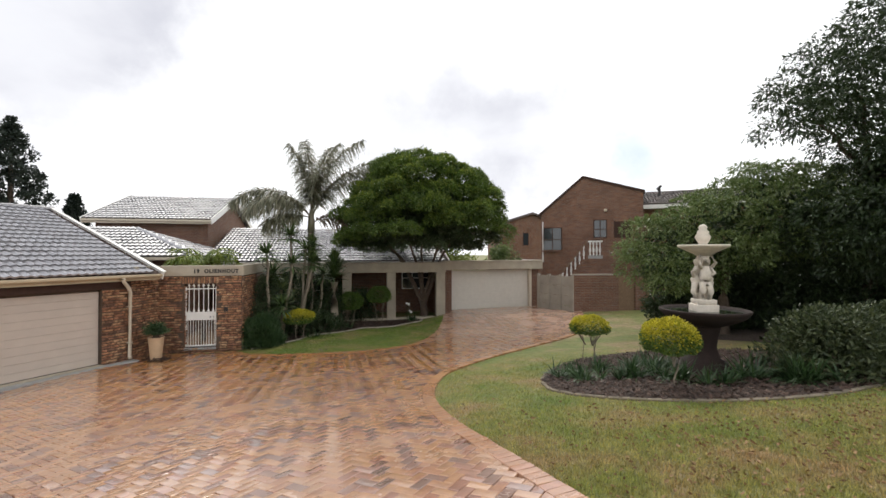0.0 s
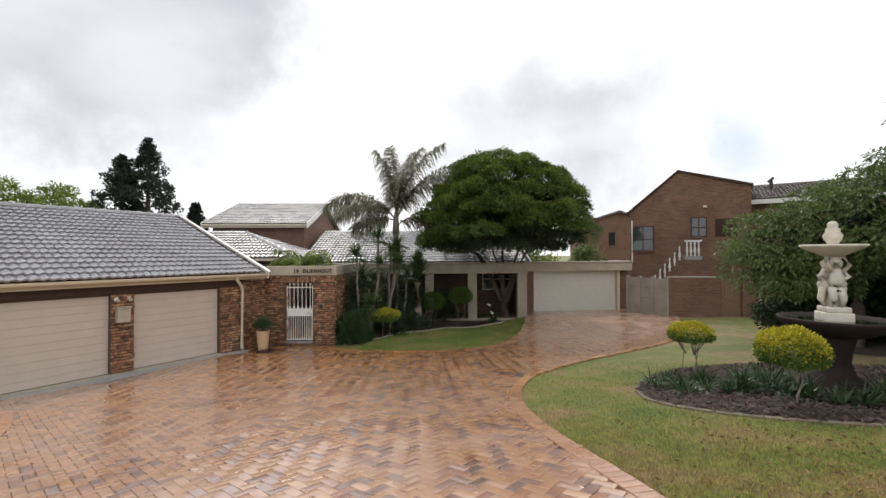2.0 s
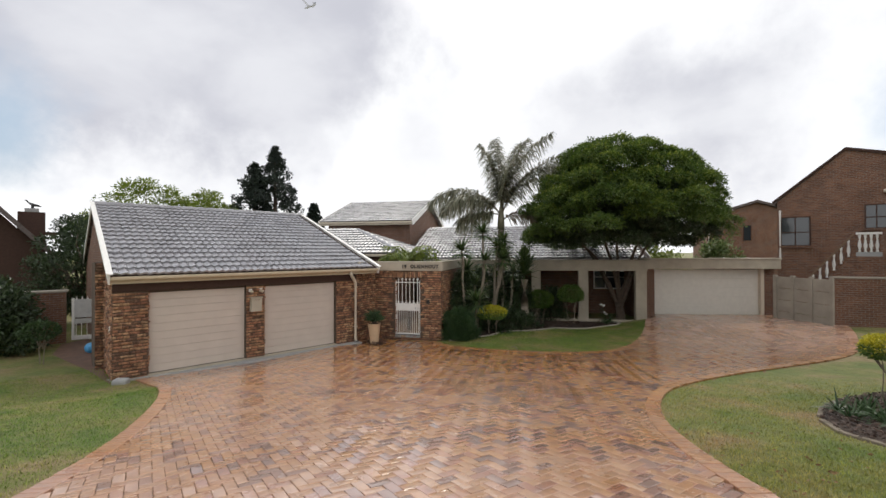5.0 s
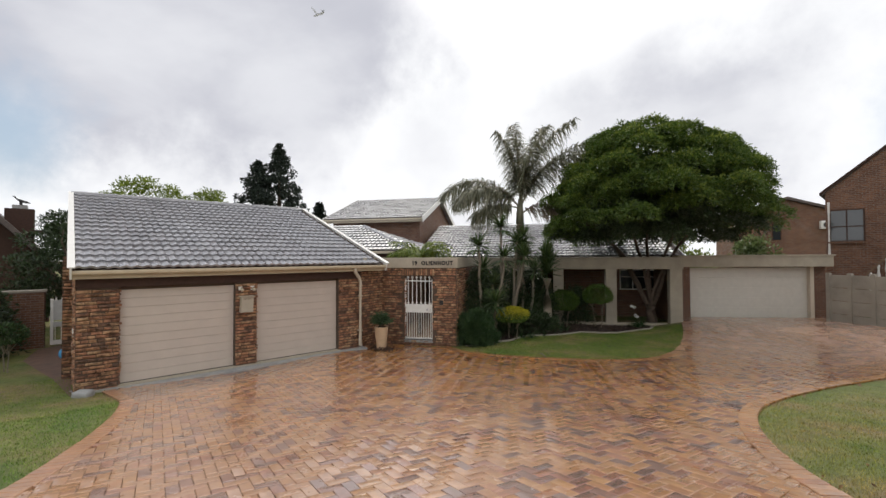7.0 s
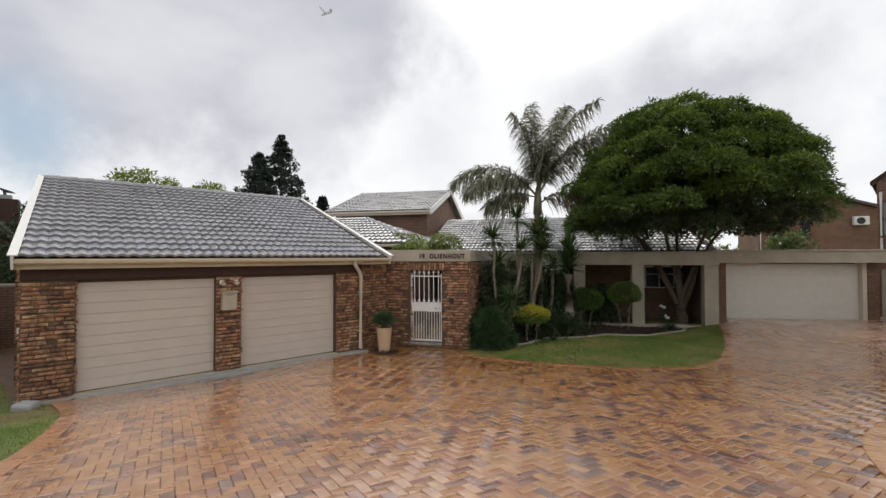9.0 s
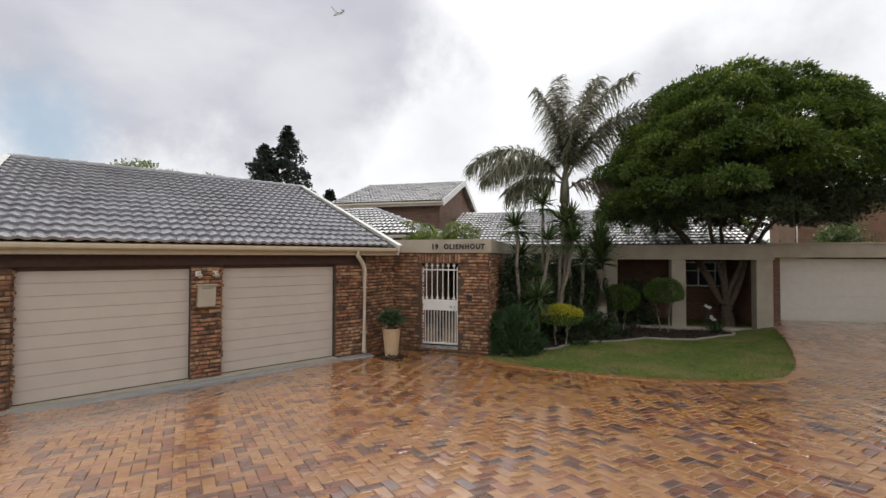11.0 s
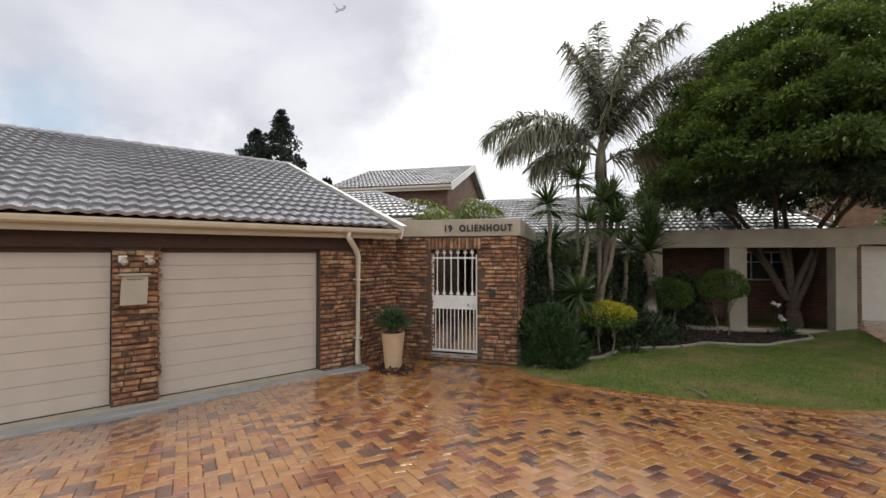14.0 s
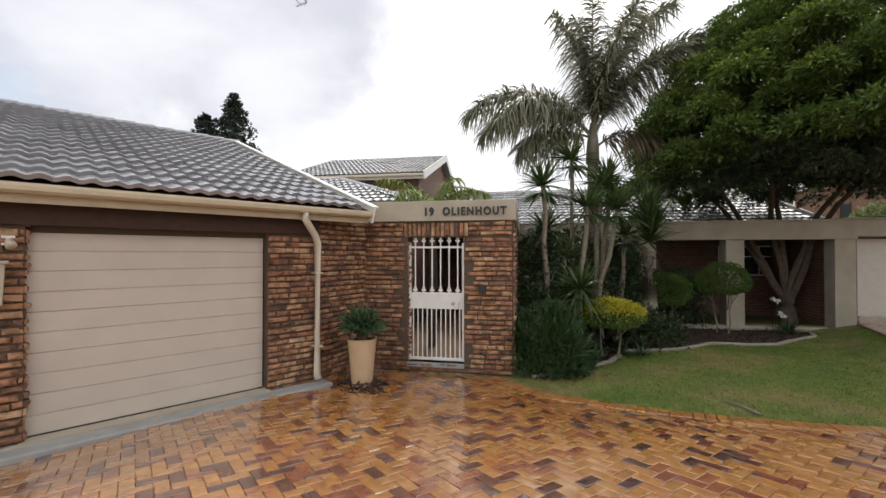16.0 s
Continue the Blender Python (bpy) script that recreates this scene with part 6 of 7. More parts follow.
ball_topiary(-5.55, 19.2, 0.6, 0.47, 1.05, M_LEAF_TOPI, "green clipped ball topiary on thin stems", "clipped topiaries", per=3600)
ball_topiary(-4.3, 19.72, 0.56, 0.45, 1.32, M_LEAF_TOPI, "green clipped ball topiary on two stems", "clipped topiaries", per=3600)
bush("rosemary_bush", -7.08, 14.42, 0.56, 0.52, 0.98, M_STRAP, "dense dark green feathery bush beside the gate wall", "bush", per=1300, size=0.15, clump=0.26, count=100, slim=0.16, lean=2.2)
bush("bed_shrub", -6.1, 17.0, 0.9, 0.6, 0.75, M_LEAF_DK, "low dark shrub in the planting bed", "shrub", "bed shrubs", count=50)
bush("bed_shrub", -7.6, 15.9, 0.6, 0.9, 2.5, M_LEAF_DK, "tall dark leafy shrub along the garden wall", "shrub", "bed shrubs", count=90, per=420)
bush("bed_shrub", -6.6, 18.3, 0.9, 0.7, 2.3, M_LEAF_DK, "tall dark leafy shrub behind the yuccas", "shrub", "bed shrubs", count=90, per=420)
bush("bed_shrub", -5.3, 20.3, 0.6, 0.5, 1.5, M_LEAF_DK, "dark leafy shrub before the colonnade", "shrub", "bed shrubs", count=50, per=420)
bush("bed_shrub", -7.4, 17.3, 0.9, 0.9, 2.6, M_LEAF_DK, "tall dark leafy shrub among the palms", "shrub", "bed shrubs", count=90, per=380)
bush("bed_shrub", -6.6, 20.3, 0.9, 0.7, 1.9, M_LEAF_DK, "dark leafy shrub before the colonnade", "shrub", "bed shrubs", count=70, per=380)
bush("bed_shrub", -8.6, 19.6, 1.0, 1.0, 2.9, M_LEAF_LIGHT, "leafy green shrub behind the palms", "shrub", "bed shrubs", count=90, per=300)
strap_clump(-2.95, 20.6, 80, 0.6, 0.04, M_STRAP, "dark strap-leaf plant with white flowers", "strap plants")
fl = base("flower_stalks", Matrix.Translation((-3.2, 20.72, gz(-3.2, 20.72))), "white flowers on thin stalks before the colonnade", "flowers")
for fx, fy, fz in ((0.0, 0.0, 0.86), (0.10, 0.02, 0.80), (0.16, 0.0, 0.48), (0.22, 0.03, 0.40)):
    part("stalk", tube([(fx * 0.4, fy, -0.02), (fx, fy, fz)], [0.008, 0.006], 5), M_STRAP, fl)
    pv, pf = leaves_mesh(np.tile(np.array((fx, fy, fz)), (14, 1)), NR.normal(size=(14, 3)) + np.array((0, -0.3, 0.4)), 0.085, 0.05)
    raw("flower", pv.tolist(), pf.tolist(), M_PETAL, fl)
strap_clump(-6.0, 16.2, 80, 0.45, 0.035, M_STRAP, "dark strap-leaf plant in the bed", "strap plants")
strap_clump(-5.2, 18.4, 80, 0.45, 0.035, M_STRAP, "dark strap-leaf plant in the bed", "strap plants")


def pot_plant():
    x, y = -9.26, 12.14
    p = tagged(base("tall_pot", Matrix.Translation((x, y, gz(x, y) + 0.015))), "tall tapered sand-coloured pot by the gate", "plant pot")
    b = bmesh.new()
    prof = [(0.135, 0.0), (0.147, 0.02), (0.213, 0.70), (0.221, 0.74), (0.197, 0.74), (0.184, 0.68)]
    rings = []
    for r, z in prof:
        ring = []
        for i in range(32):
            a = 2 * math.pi * i / 32
            c, s = math.cos(a), math.sin(a)
            k = r / max(abs(c) ** 2.6 + abs(s) ** 2.6, 1e-6) ** (1 / 2.6)
            ring.append(b.verts.new((k * c, k * s, z)))
        rings.append(ring)
    for u, w in zip(rings, rings[1:]):
        for i in range(32):
            b.faces.new((u[i], u[(i + 1) % 32], w[(i + 1) % 32], w[i]))
    b.faces.new(rings[0][::-1])
    b.faces.new(rings[-1])
    part("body", b, M_POT, p).matrix_local = pose(0, 0, 0, 0, 0, 30)
    part("soil", box(-0.12, 0.12, -0.12, 0.12, 0.67, 0.725), M_SOIL, p).matrix_local = pose(0, 0, 0, 0, 0, 30)
    c = base("potted_cycad", Matrix.Translation((x, y, gz(x, y) + 0.735)), "small dark green cycad growing in the pot", "potted plant")
    part("stem", lathe([(0.07, 0.0), (0.09, 0.06), (0.05, 0.12)], 10), M_BARK, c)
    for i in range(90):
        v, f = frond(0.44 * R.uniform(0.75, 1.1), 0.6, i * 2.4, 0.45 + 1.1 * (i % 9) / 9, M_STRAP, n=44, leaflet=0.055, width=0.009)
        raw("frond", v, f, M_STRAP, c).location = (0, 0, 0.1)


pot_plant()


# ---- garden bed with the fountain ----
BED = curve_through([(2.25, 8.3), (2.5, 7.4), (3.6, 6.75), (5.0, 6.55), (6.4, 6.9), (7.6, 7.8), (8.0, 9.3), (7.2, 10.9), (5.4, 11.5), (3.6, 10.9), (2.6, 9.6)], closed=True)
BED_FRONT = curve_through([(-7.2, 13.95), (-6.6, 14.75), (-6.1, 15.6), (-6.2, 16.3), (-5.75, 16.65), (-5.0, 17.35), (-4.6, 18.2), (-3.9, 18.4), (-3.35, 18.75), (-2.95, 19.6), (-2.45, 20.35), (-2.6, 21.1), (-4, 20.6), (-6.5, 19.7), (-9.2, 18.6), (-8.2, 16.2)], closed=True)
BED_EDGE = BED_FRONT[: int(len(BED_FRONT) * 0.52)]
tagged(sheet("soil_bed", BED, 0.03, M_SOIL, 0.3), "round bed of dark bark mulch", "planting bed", kind="structure")
BED_HEDGE = curve_through([(8.0, 12.6), (9.3, 10.8), (10.7, 7.6), (11.6, 4.8), (17.0, 3.4), (18.0, 17.0), (7.6, 17.0), (7.0, 14.6)], closed=True)
# dark soil sheet instead of lawn, for the shaded ground under the shrubs
tagged(sheet("soil_bed_hedge", BED_HEDGE, 0.012, M_SOIL, 0.5), "dark soil sheet added for the shaded ground under the shrubs", "planting bed", kind="structure")
tagged(sheet("soil_bed_front", BED_FRONT, 0.015, M_SOIL, 0.3), "dark soil bed before the colonnade", "planting bed", kind="structure")


def edging(name, line, w, h, mat, label, closed=False, seg=0.42):
    """Cast concrete edging stones along a line."""
    e = base(name, Matrix(), label, "edging", kind="structure")
    pts = [Vector((x, y, gz(x, y))) for x, y in line] + ([Vector((*line[0], gz(*line[0])))] if closed else [])
    d = 0.0
    a = pts[0]
    for p, q in zip(pts, pts[1:]):
        d += (q - p).length
        if d >= seg:
            u = (q - a)
            L = u.length
            b = box(-L / 2 + 0.004, L / 2 - 0.004, -w / 2, w / 2, -0.06, h, bevel=0.012)
            part("stone", b, mat, e).matrix_local = Matrix.Translation((a + q) / 2) @ u.to_track_quat("X", "Z").to_matrix().to_4x4()
            a, d = q, 0.0


edging("bed_edging", BED, 0.08, 0.035, M_EDGING, "low weathered concrete edging round the bed", True)
edging("front_edging", BED_EDGE, 0.09, 0.05, M_PLASTER_DK, "low curving concrete edging along the lawn")


def mulch():
    V, F, k = [], [], 0
    for _ in range(10500):
        x, y = R.uniform(2.2, 8.0), R.uniform(6.4, 11.5)
        if not inside(BED, x, y):
            continue
        s, a = R.uniform(0.015, 0.05), R.uniform(0, math.pi)
        q = pose(x, y, gz(x, y) + 0.035 + R.uniform(0, 0.03), R.uniform(-35, 35), R.uniform(-35, 35), math.degrees(a))
        for p in ((-s, -s * 0.45, 0), (s, -s * 0.35, 0), (s * 0.8, s * 0.45, 0), (-s * 0.9, s * 0.4, 0), (0, 0, 0.012)):
            V.append(tuple(q @ Vector(p)))
        F += [(k, k + 1, k + 4), (k + 1, k + 2, k + 4), (k + 2, k + 3, k + 4), (k + 3, k, k + 4)]
        k += 5
    tagged(raw("bark_chips", V, F, M_MULCH), "dark red brown bark chips covering the bed", "mulch", kind="stuff")


mulch()


def litter():
    """Dead leaves and bark over the front bed."""
    X, Y = NR.uniform(-9.0, -2.0, 9000), NR.uniform(13.9, 21.2, 9000)
    keep = within(BED_FRONT, X, Y)
    X, Y = X[keep], Y[keep]
    P = np.stack([X, Y, gz_many(X, Y) + NR.uniform(0.02, 0.04, len(X))], 1)
    D = NR.normal(size=(len(X), 3)) * np.array((1, 1, 0.2))
    v, f = leaves_mesh(P, D, NR.uniform(0.04, 0.11, len(X)), NR.uniform(0.025, 0.05, len(X)))
    tagged(raw("leaf_litter", v.tolist(), f.tolist(), M_MULCH), "brown leaf litter over the bed before the colonnade", "leaf litter", kind="stuff")


def fountain():
    x, y = 5.2, 8.65
    z = gz(x, y)
    f = base("fountain", Matrix.Translation((x, y, z)), "dark stone fountain basin on a pedestal", "fountain")
    zb = 2.18 - z
    part("pedestal", lathe([(0.5, -0.05), (0.5, 0.10), (0.40, 0.14), (0.38, 0.22), (0.26, 0.28), (0.20, 0.48), (0.22, 0.66), (0.28, zb - 0.28)], 28), M_BASIN, f, smooth=True)
    part("basin", lathe([(0.26, zb - 0.30), (0.45, zb - 0.24), (0.66, zb - 0.13), (0.73, zb - 0.04), (0.745, zb + 0.0), (0.71, zb + 0.01), (0.67, zb - 0.04), (0.45, zb - 0.08)], 40), M_BASIN, f, smooth=True)
    part("water", lathe([(0.675, zb - 0.035), (0.675, zb - 0.03)], 40), M_WATER, f)
    part("bowl", lathe([(0.10, zb + 0.98), (0.22, zb + 1.05), (0.40, zb + 1.14), (0.43, zb + 1.17), (0.42, zb + 1.19), (0.36, zb + 1.17), (0.1, zb + 1.15)], 36), M_STONE, f, "pale stone upper bowl", smooth=True)
    part("finial", lathe([(0.09, zb + 1.17), (0.07, zb + 1.21), (0.11, zb + 1.27), (0.13, zb + 1.34), (0.09, zb + 1.40), (0.10, zb + 1.43), (0.06, zb + 1.47), (0.075, zb + 1.51), (0.05, zb + 1.555), (0.005, zb + 1.57)], 20), M_STONE, f, smooth=True)
    # carved group standing in the basin, one plain mesh
    b = bmesh.new()
    box(-0.19, 0.19, -0.19, 0.19, -0.1, 0.10, b, 0.02)
    box(-0.165, 0.165, -0.165, 0.165, 0.10, 0.19, b, 0.02)
    lathe([(0.09, 0.15), (0.07, 0.5), (0.08, 0.9), (0.12, 1.02)], 12, b)
    for k in range(3):
        a = k * 2.094 + 0.5
        c, s = math.cos(a), math.sin(a)
        def at(r, side, zz):
            return (r * c - side * s, r * s + side * c, zz)
        tube([at(0.10, -0.045, 0.16), at(0.13, -0.05, 0.32), at(0.10, -0.045, 0.50)], [0.04, 0.052, 0.068], 8, b)
        tube([at(0.11, 0.05, 0.16), at(0.15, 0.06, 0.31), at(0.11, 0.045, 0.50)], [0.04, 0.052, 0.068], 8, b)
        tube([at(0.10, 0, 0.46), at(0.115, 0, 0.56), at(0.10, 0, 0.68), at(0.09, 0, 0.80)], [0.09, 0.10, 0.085, 0.05], 10, b)
        tube([at(0.09, 0, 0.80), at(0.10, 0, 0.85), at(0.105, 0, 0.91), at(0.10, 0, 0.95)], [0.035, 0.055, 0.06, 0.03], 8, b)
        tube([at(0.09, -0.08, 0.76), at(0.15, -0.13, 0.86), at(0.09, -0.09, 0.99)], [0.035, 0.03, 0.026], 7, b)
        tube([at(0.09, 0.08, 0.76), at(0.16, 0.13, 0.68), at(0.15, 0.03, 0.58)], [0.035, 0.03, 0.026], 7, b)
    st = part("statue", b, M_STONE, None, smooth=True)
    tagged(st, "pale cast stone figure group under the fountain bowl", "statue")
    st.matrix_world = Matrix.Translation((x, y, z + zb))


fountain()
ball_topiary(3.42, 9.95, 0.42, 0.23, 0.88, M_LEAF_GOLD, "golden clipped flat-topped topiary in the round bed", "golden topiaries", stems=3, per=7000, size=0.04)
ball_topiary(4.15, 7.4, 0.435, 0.31, 0.82, M_LEAF_GOLD, "golden clipped ball topiary in the round bed", "golden topiaries", stems=1, per=7600, size=0.04)
for px, py, ln in ((2.75, 8.75, 0.32), (3.35, 9.0, 0.36), (3.7, 8.3, 0.42), (4.1, 8.55, 0.45), (4.6, 9.3, 0.4), (5.9, 7.6, 0.5), (5.55, 7.9, 0.5), (3.1, 8.3, 0.34), (4.4, 8.0, 0.42), (4.9, 7.7, 0.36), (6.3, 7.5, 0.5)):
    strap_clump(px, py, 200, ln * 1.35, 0.03, M_STRAP, "tuft of dark green strap leaves in the mulch", "mulch tufts", spread=0.22)
bush("round_bed_bush", 7.0, 8.0, 0.95, 0.8, 0.92, M_LEAF_GREY, "loose grey green bush beside the fountain", "bush", "bed bushes", per=520, size=0.085, clump=0.3, count=110)
bush("round_bed_bush", 8.1, 8.5, 0.95, 0.9, 0.9, M_LEAF_GREY, "loose grey green bush beside the fountain", "bush", "bed bushes", per=520, size=0.085, clump=0.3, count=90)
evergreen("great_shrub", 8.4, 14.6, [((6.9, 14.6, 3.15), (1.5, 1.4, 1.3)), ((7.95, 14.2, 3.85), (1.5, 1.5, 1.2)), ((9.15, 13.9, 4.4), (1.3, 1.4, 1.25)), ((10.2, 13.5, 4.2), (1.45, 1.4, 1.3))], M_LEAF_OLIVE, "large rounded glossy green shrub arching over the lawn", 2.4, size=0.13, category="shrub")
evergreen("evergreen_tree", 11.0, 12.6, [((9.2, 11.9, 6.8), (1.05, 1.1, 0.9)), ((10.1, 11.9, 7.55), (1.25, 1.3, 0.95)), ((11.2, 11.6, 8.6), (1.2, 1.3, 0.95)), ((11.3, 12.1, 6.4), (1.5, 1.6, 1.3)), ((12.2, 12.8, 7.6), (2.0, 2.0, 1.6)), ((11.6, 10.6, 7.2), (1.7, 1.7, 1.4)), ((12.5, 9.0, 6.2), (1.9, 1.9, 1.5))], M_LEAF_DK, "tall dark evergreen tree with a ragged crown", 4.5, per=1000, size=0.12, gap=0.6, inner=420)
evergreen("great_shrub", 11.6, 11.2, [((10.6, 11.9, 3.9), (1.6, 1.5, 1.4)), ((11.6, 10.4, 3.7), (1.7, 1.6, 1.6)), ((12.2, 8.4, 3.6), (1.7, 1.7, 1.6)), ((11.5, 11.2, 5.0), (1.8, 1.8, 1.3))], M_LEAF_DK, "large dark evergreen shrub overhanging the bed", 2.0, size=0.12, category="shrub")
evergreen("great_shrub", 12.9, 7.6, [((12.6, 6.6, 3.6), (1.9, 1.9, 1.8)), ((13.2, 8.0, 5.0), (1.9, 1.9, 1.6))], M_LEAF_DK, "dark evergreen shrub at the lawn's edge", 2.0, size=0.12, category="shrub")
# back row added so that the shaded hollow under the crowns reads dark
bush("hollow_fill_shrub", 8.9, 16.6, 2.0, 1.0, 2.9, M_LEAF_DK, "dark shrub added behind to fill the shaded hollow", "shrub", "", per=650, size=0.13, clump=0.5, count=150, lift=0.0)
bush("hollow_fill_shrub", 11.2, 15.6, 1.6, 1.2, 3.2, M_LEAF_DK, "dark shrub added behind to fill the shaded hollow", "shrub", "", per=650, size=0.13, clump=0.5, count=150, lift=0.0)
bush("hollow_fill_shrub", 12.8, 14.0, 2.6, 2.2, 3.4, M_LEAF_DK, "dark shrub added behind to fill the shaded hollow", "shrub", "", per=650, size=0.13, clump=0.6, count=240, lift=0.0)
bush("hollow_fill_shrub", 14.6, 10.8, 2.2, 2.6, 3.6, M_LEAF_DK, "dark shrub added behind to fill the shaded hollow", "shrub", "", per=650, size=0.13, clump=0.6, count=240, lift=0.0)
bush("hollow_fill_shrub", 15.5, 7.0, 2.2, 2.6, 3.6, M_LEAF_DK, "dark shrub added behind to fill the shaded hollow", "shrub", "", per=650, size=0.13, clump=0.6, count=240, lift=0.0)
conifer(-30.5, 23.7, 12.5, 3.9, "tall dark pointed cypress behind the garage")
conifer(-31.6, 22.5, 11.0, 4.0, "dark bushy cypress beside a taller one")
conifer(-27.5, 25.3, 7.4, 1.8, "small dark cypress behind the garage")
broad_tree("garden_tree", -37.0, 16.5, 9.4, 3.0, 4.2, 4.2, M_LEAF_LIGHT, "light green tree behind the garage roof", 120, 170, 0.22, 0.9, "garden trees")
broad_tree("garden_tree", -34.5, 20.5, 8.6, 3.0, 3.4, 3.4, M_LEAF_LIGHT, "light green tree behind the garage roof", 90, 170, 0.22, 0.9, "garden trees")
broad_tree("garden_tree", -24.6, 8.5, 5.3, 0.8, 1.9, 1.7, M_LEAF_DK, "dark leafy tree at the end of the passage", 150, 420, 0.14, 0.55, "garden trees")
bush("border_bush", -19.6, 4.5, 1.7, 1.2, 2.3, M_LEAF_DK, "dark dense bush in the side border", "bush", "border bushes", per=220, size=0.15, clump=0.5, count=110)
bush("border_bush", -20.5, 2.2, 1.6, 1.4, 1.9, M_LEAF_DK, "dark dense bush in the side border", "bush", "border bushes", per=220, size=0.15, clump=0.5, count=110)
ball_topiary(-16.1, 4.9, 0.48, 0.3, 1.0, M_LEAF_TOPD, "green clipped cushion topiary by the side gate", "clipped topiaries", per=1500, size=0.07)
bush("roof_edge_bush", 1.6, 30.5, 1.2, 0.8, 3.7, M_LEAF_OLIVE, "green shrub behind the far garage", "shrub", "", per=160, size=0.2, clump=0.5, count=60)
bush("roof_edge_bush", -2.5, 33.0, 2.0, 1.2, 4.6, M_LEAF_LIGHT, "green shrub behind the house wing", "shrub", "", per=140, size=0.22, clump=0.6, count=70)


def aircraft():
    a = base("aircraft", look((-663, 570, 491), (200, 640, 491)), "distant passenger aircraft in flight", "aircraft")
    part("fuselage", tube([(0, 0, 14), (0, 0, 11), (0, 0, -12), (0, 1, -16)], [0.5, 2, 2, 0.4], 10), M_STEEL, a)
    part("wing", prism([(0, 0), (15, -7), (15, -9), (0, -5), (-15, -9), (-15, -7)], -0.4, 0.4), M_STEEL, a).matrix_local = pose(0, 0, 4, 90, 0, 0) @ pose(0, 0, 0, 0, 0, 0)
    part("tail", prism([(0, 0), (5, -3), (5, -4), (-5, -4), (-5, -3)], -0.2, 0.2), M_STEEL, a).matrix_local = pose(0, 0, -12, 90, 0, 0)
    part("fin", box(-0.2, 0.2, 0, 5, -16, -12), M_STEEL, a)


aircraft()


post = base("garden_post", Matrix.Translation((8.75, 22.45, gz(8.75, 22.45))), "thin white painted post before the garden wall", "post")
part("pole", tube([(0, 0, -0.1), (0, 0, 1.2)], [0.04, 0.04], 10), M_WHITE, post)
part("cap", lathe([(0.05, 1.18), (0.05, 1.22), (0.01, 1.24)], 10), M_WHITE, post)


def pot_litter():
    """Dead leaves heaped round the foot of the tall pot."""
    n = 260
    r, a = 0.15 + 0.34 * NR.random(n) ** 1.5, NR.uniform(0, 2 * np.pi, n)
    X, Y = -9.26 + r * np.cos(a), 12.14 + r * np.sin(a) * 0.8
    Z = np.array([gz(x, y) for x, y in zip(X, Y)]) + 0.035 + NR.uniform(0, 0.07, n) * np.clip(1.4 - r * 3, 0, 1)
    v, f = leaves_mesh(np.stack([X, Y, Z], 1), NR.normal(size=(n, 3)) * np.array((1, 1, 0.4)), 0.09, 0.045)
    tagged(raw("pot_leaf_litter", v.tolist(), f.tolist(), M_MULCH), "dark dead leaves heaped round the pot", "leaf litter", kind="stuff")


pot_litter()


# ---- grass ----
def within(poly, X, Y):
    """Which of many points lie inside an outline."""
    hit = np.zeros(len(X), bool)
    for (xi, yi), (xj, yj) in zip(poly, poly[-1:] + poly[:-1]):
        if yi != yj:
            hit ^= ((yi > Y) != (yj > Y)) & (X < (xj - xi) * (Y - yi) / (yj - yi) + xi)
    return hit


def far_from(line, X, Y, d):
    """Which of many points lie more than d off a line."""
    best = np.full(len(X), 1e9)
    for (ax, ay), (bx, by) in zip(line, line[1:]):
        dx, dy = bx - ax, by - ay
        t = np.clip(((X - ax) * dx + (Y - ay) * dy) / (dx * dx + dy * dy + 1e-9), 0, 1)
        best = np.minimum(best, (ax + t * dx - X) ** 2 + (ay + t * dy - Y) ** 2)
    return best > d * d


def gz_many(X, Y):
    """gz for many points, between the corners of a fine grid."""
    s = 0.1
    x0, y0 = X.min() - s, Y.min() - s
    nx, ny = int((X.max() - x0) / s) + 3, int((Y.max() - y0) / s) + 3
    G = np.array([[gz(x0 + i * s, y0 + j * s) for i in range(nx)] for j in range(ny)])
    u, v = (X - x0) / s, (Y - y0) / s
    i, j = u.astype(int), v.astype(int)
    a, b = u - i, v - j
    return G[j, i] * (1 - a) * (1 - b) + G[j, i + 1] * a * (1 - b) + G[j + 1, i] * (1 - a) * b + G[j + 1, i + 1] * a * b


def grass(name, poly_test, x0, x1, y0, y1, n, label, h=0.035, mat=M_GRASS):
    X, Y = NR.uniform(x0, x1, n), NR.uniform(y0, y1, n)
    keep = poly_test(X, Y)
    X, Y = X[keep], Y[keep]
    Z = gz_many(X, Y)
    m = len(X)
    az = NR.uniform(0, 2 * np.pi, m)
    lean = NR.uniform(0.2, 0.9, m) * h
    H = h * NR.uniform(0.5, 1.3, m)
    w = NR.uniform(0.003, 0.007, m)
    P = np.stack([X, Y, Z - 0.004], 1)
    S = np.stack([-np.sin(az), np.cos(az), np.zeros(m)], 1) * w[:, None]
    T = P + np.stack([np.cos(az) * lean, np.sin(az) * lean, H], 1)
    V = np.stack([P - S, P + S, T], 1).reshape(-1, 3)
    F = np.arange(m * 3).reshape(m, 3)
    tagged(raw(name, V.tolist(), F.tolist(), mat), label, "grass", kind="stuff")


litter()


def lawn_right(a, b):
    return ~within(DRIVE, a, b) & ~within(BED, a, b) & ~within(BED_HEDGE, a, b) & (a > 0.2)


def lawn_fading(a, b):
    """The round lawn, thinning out towards its far end."""
    return lawn_right(a, b) & (b < 12.5 - 3.5 * NR.random(len(b)))


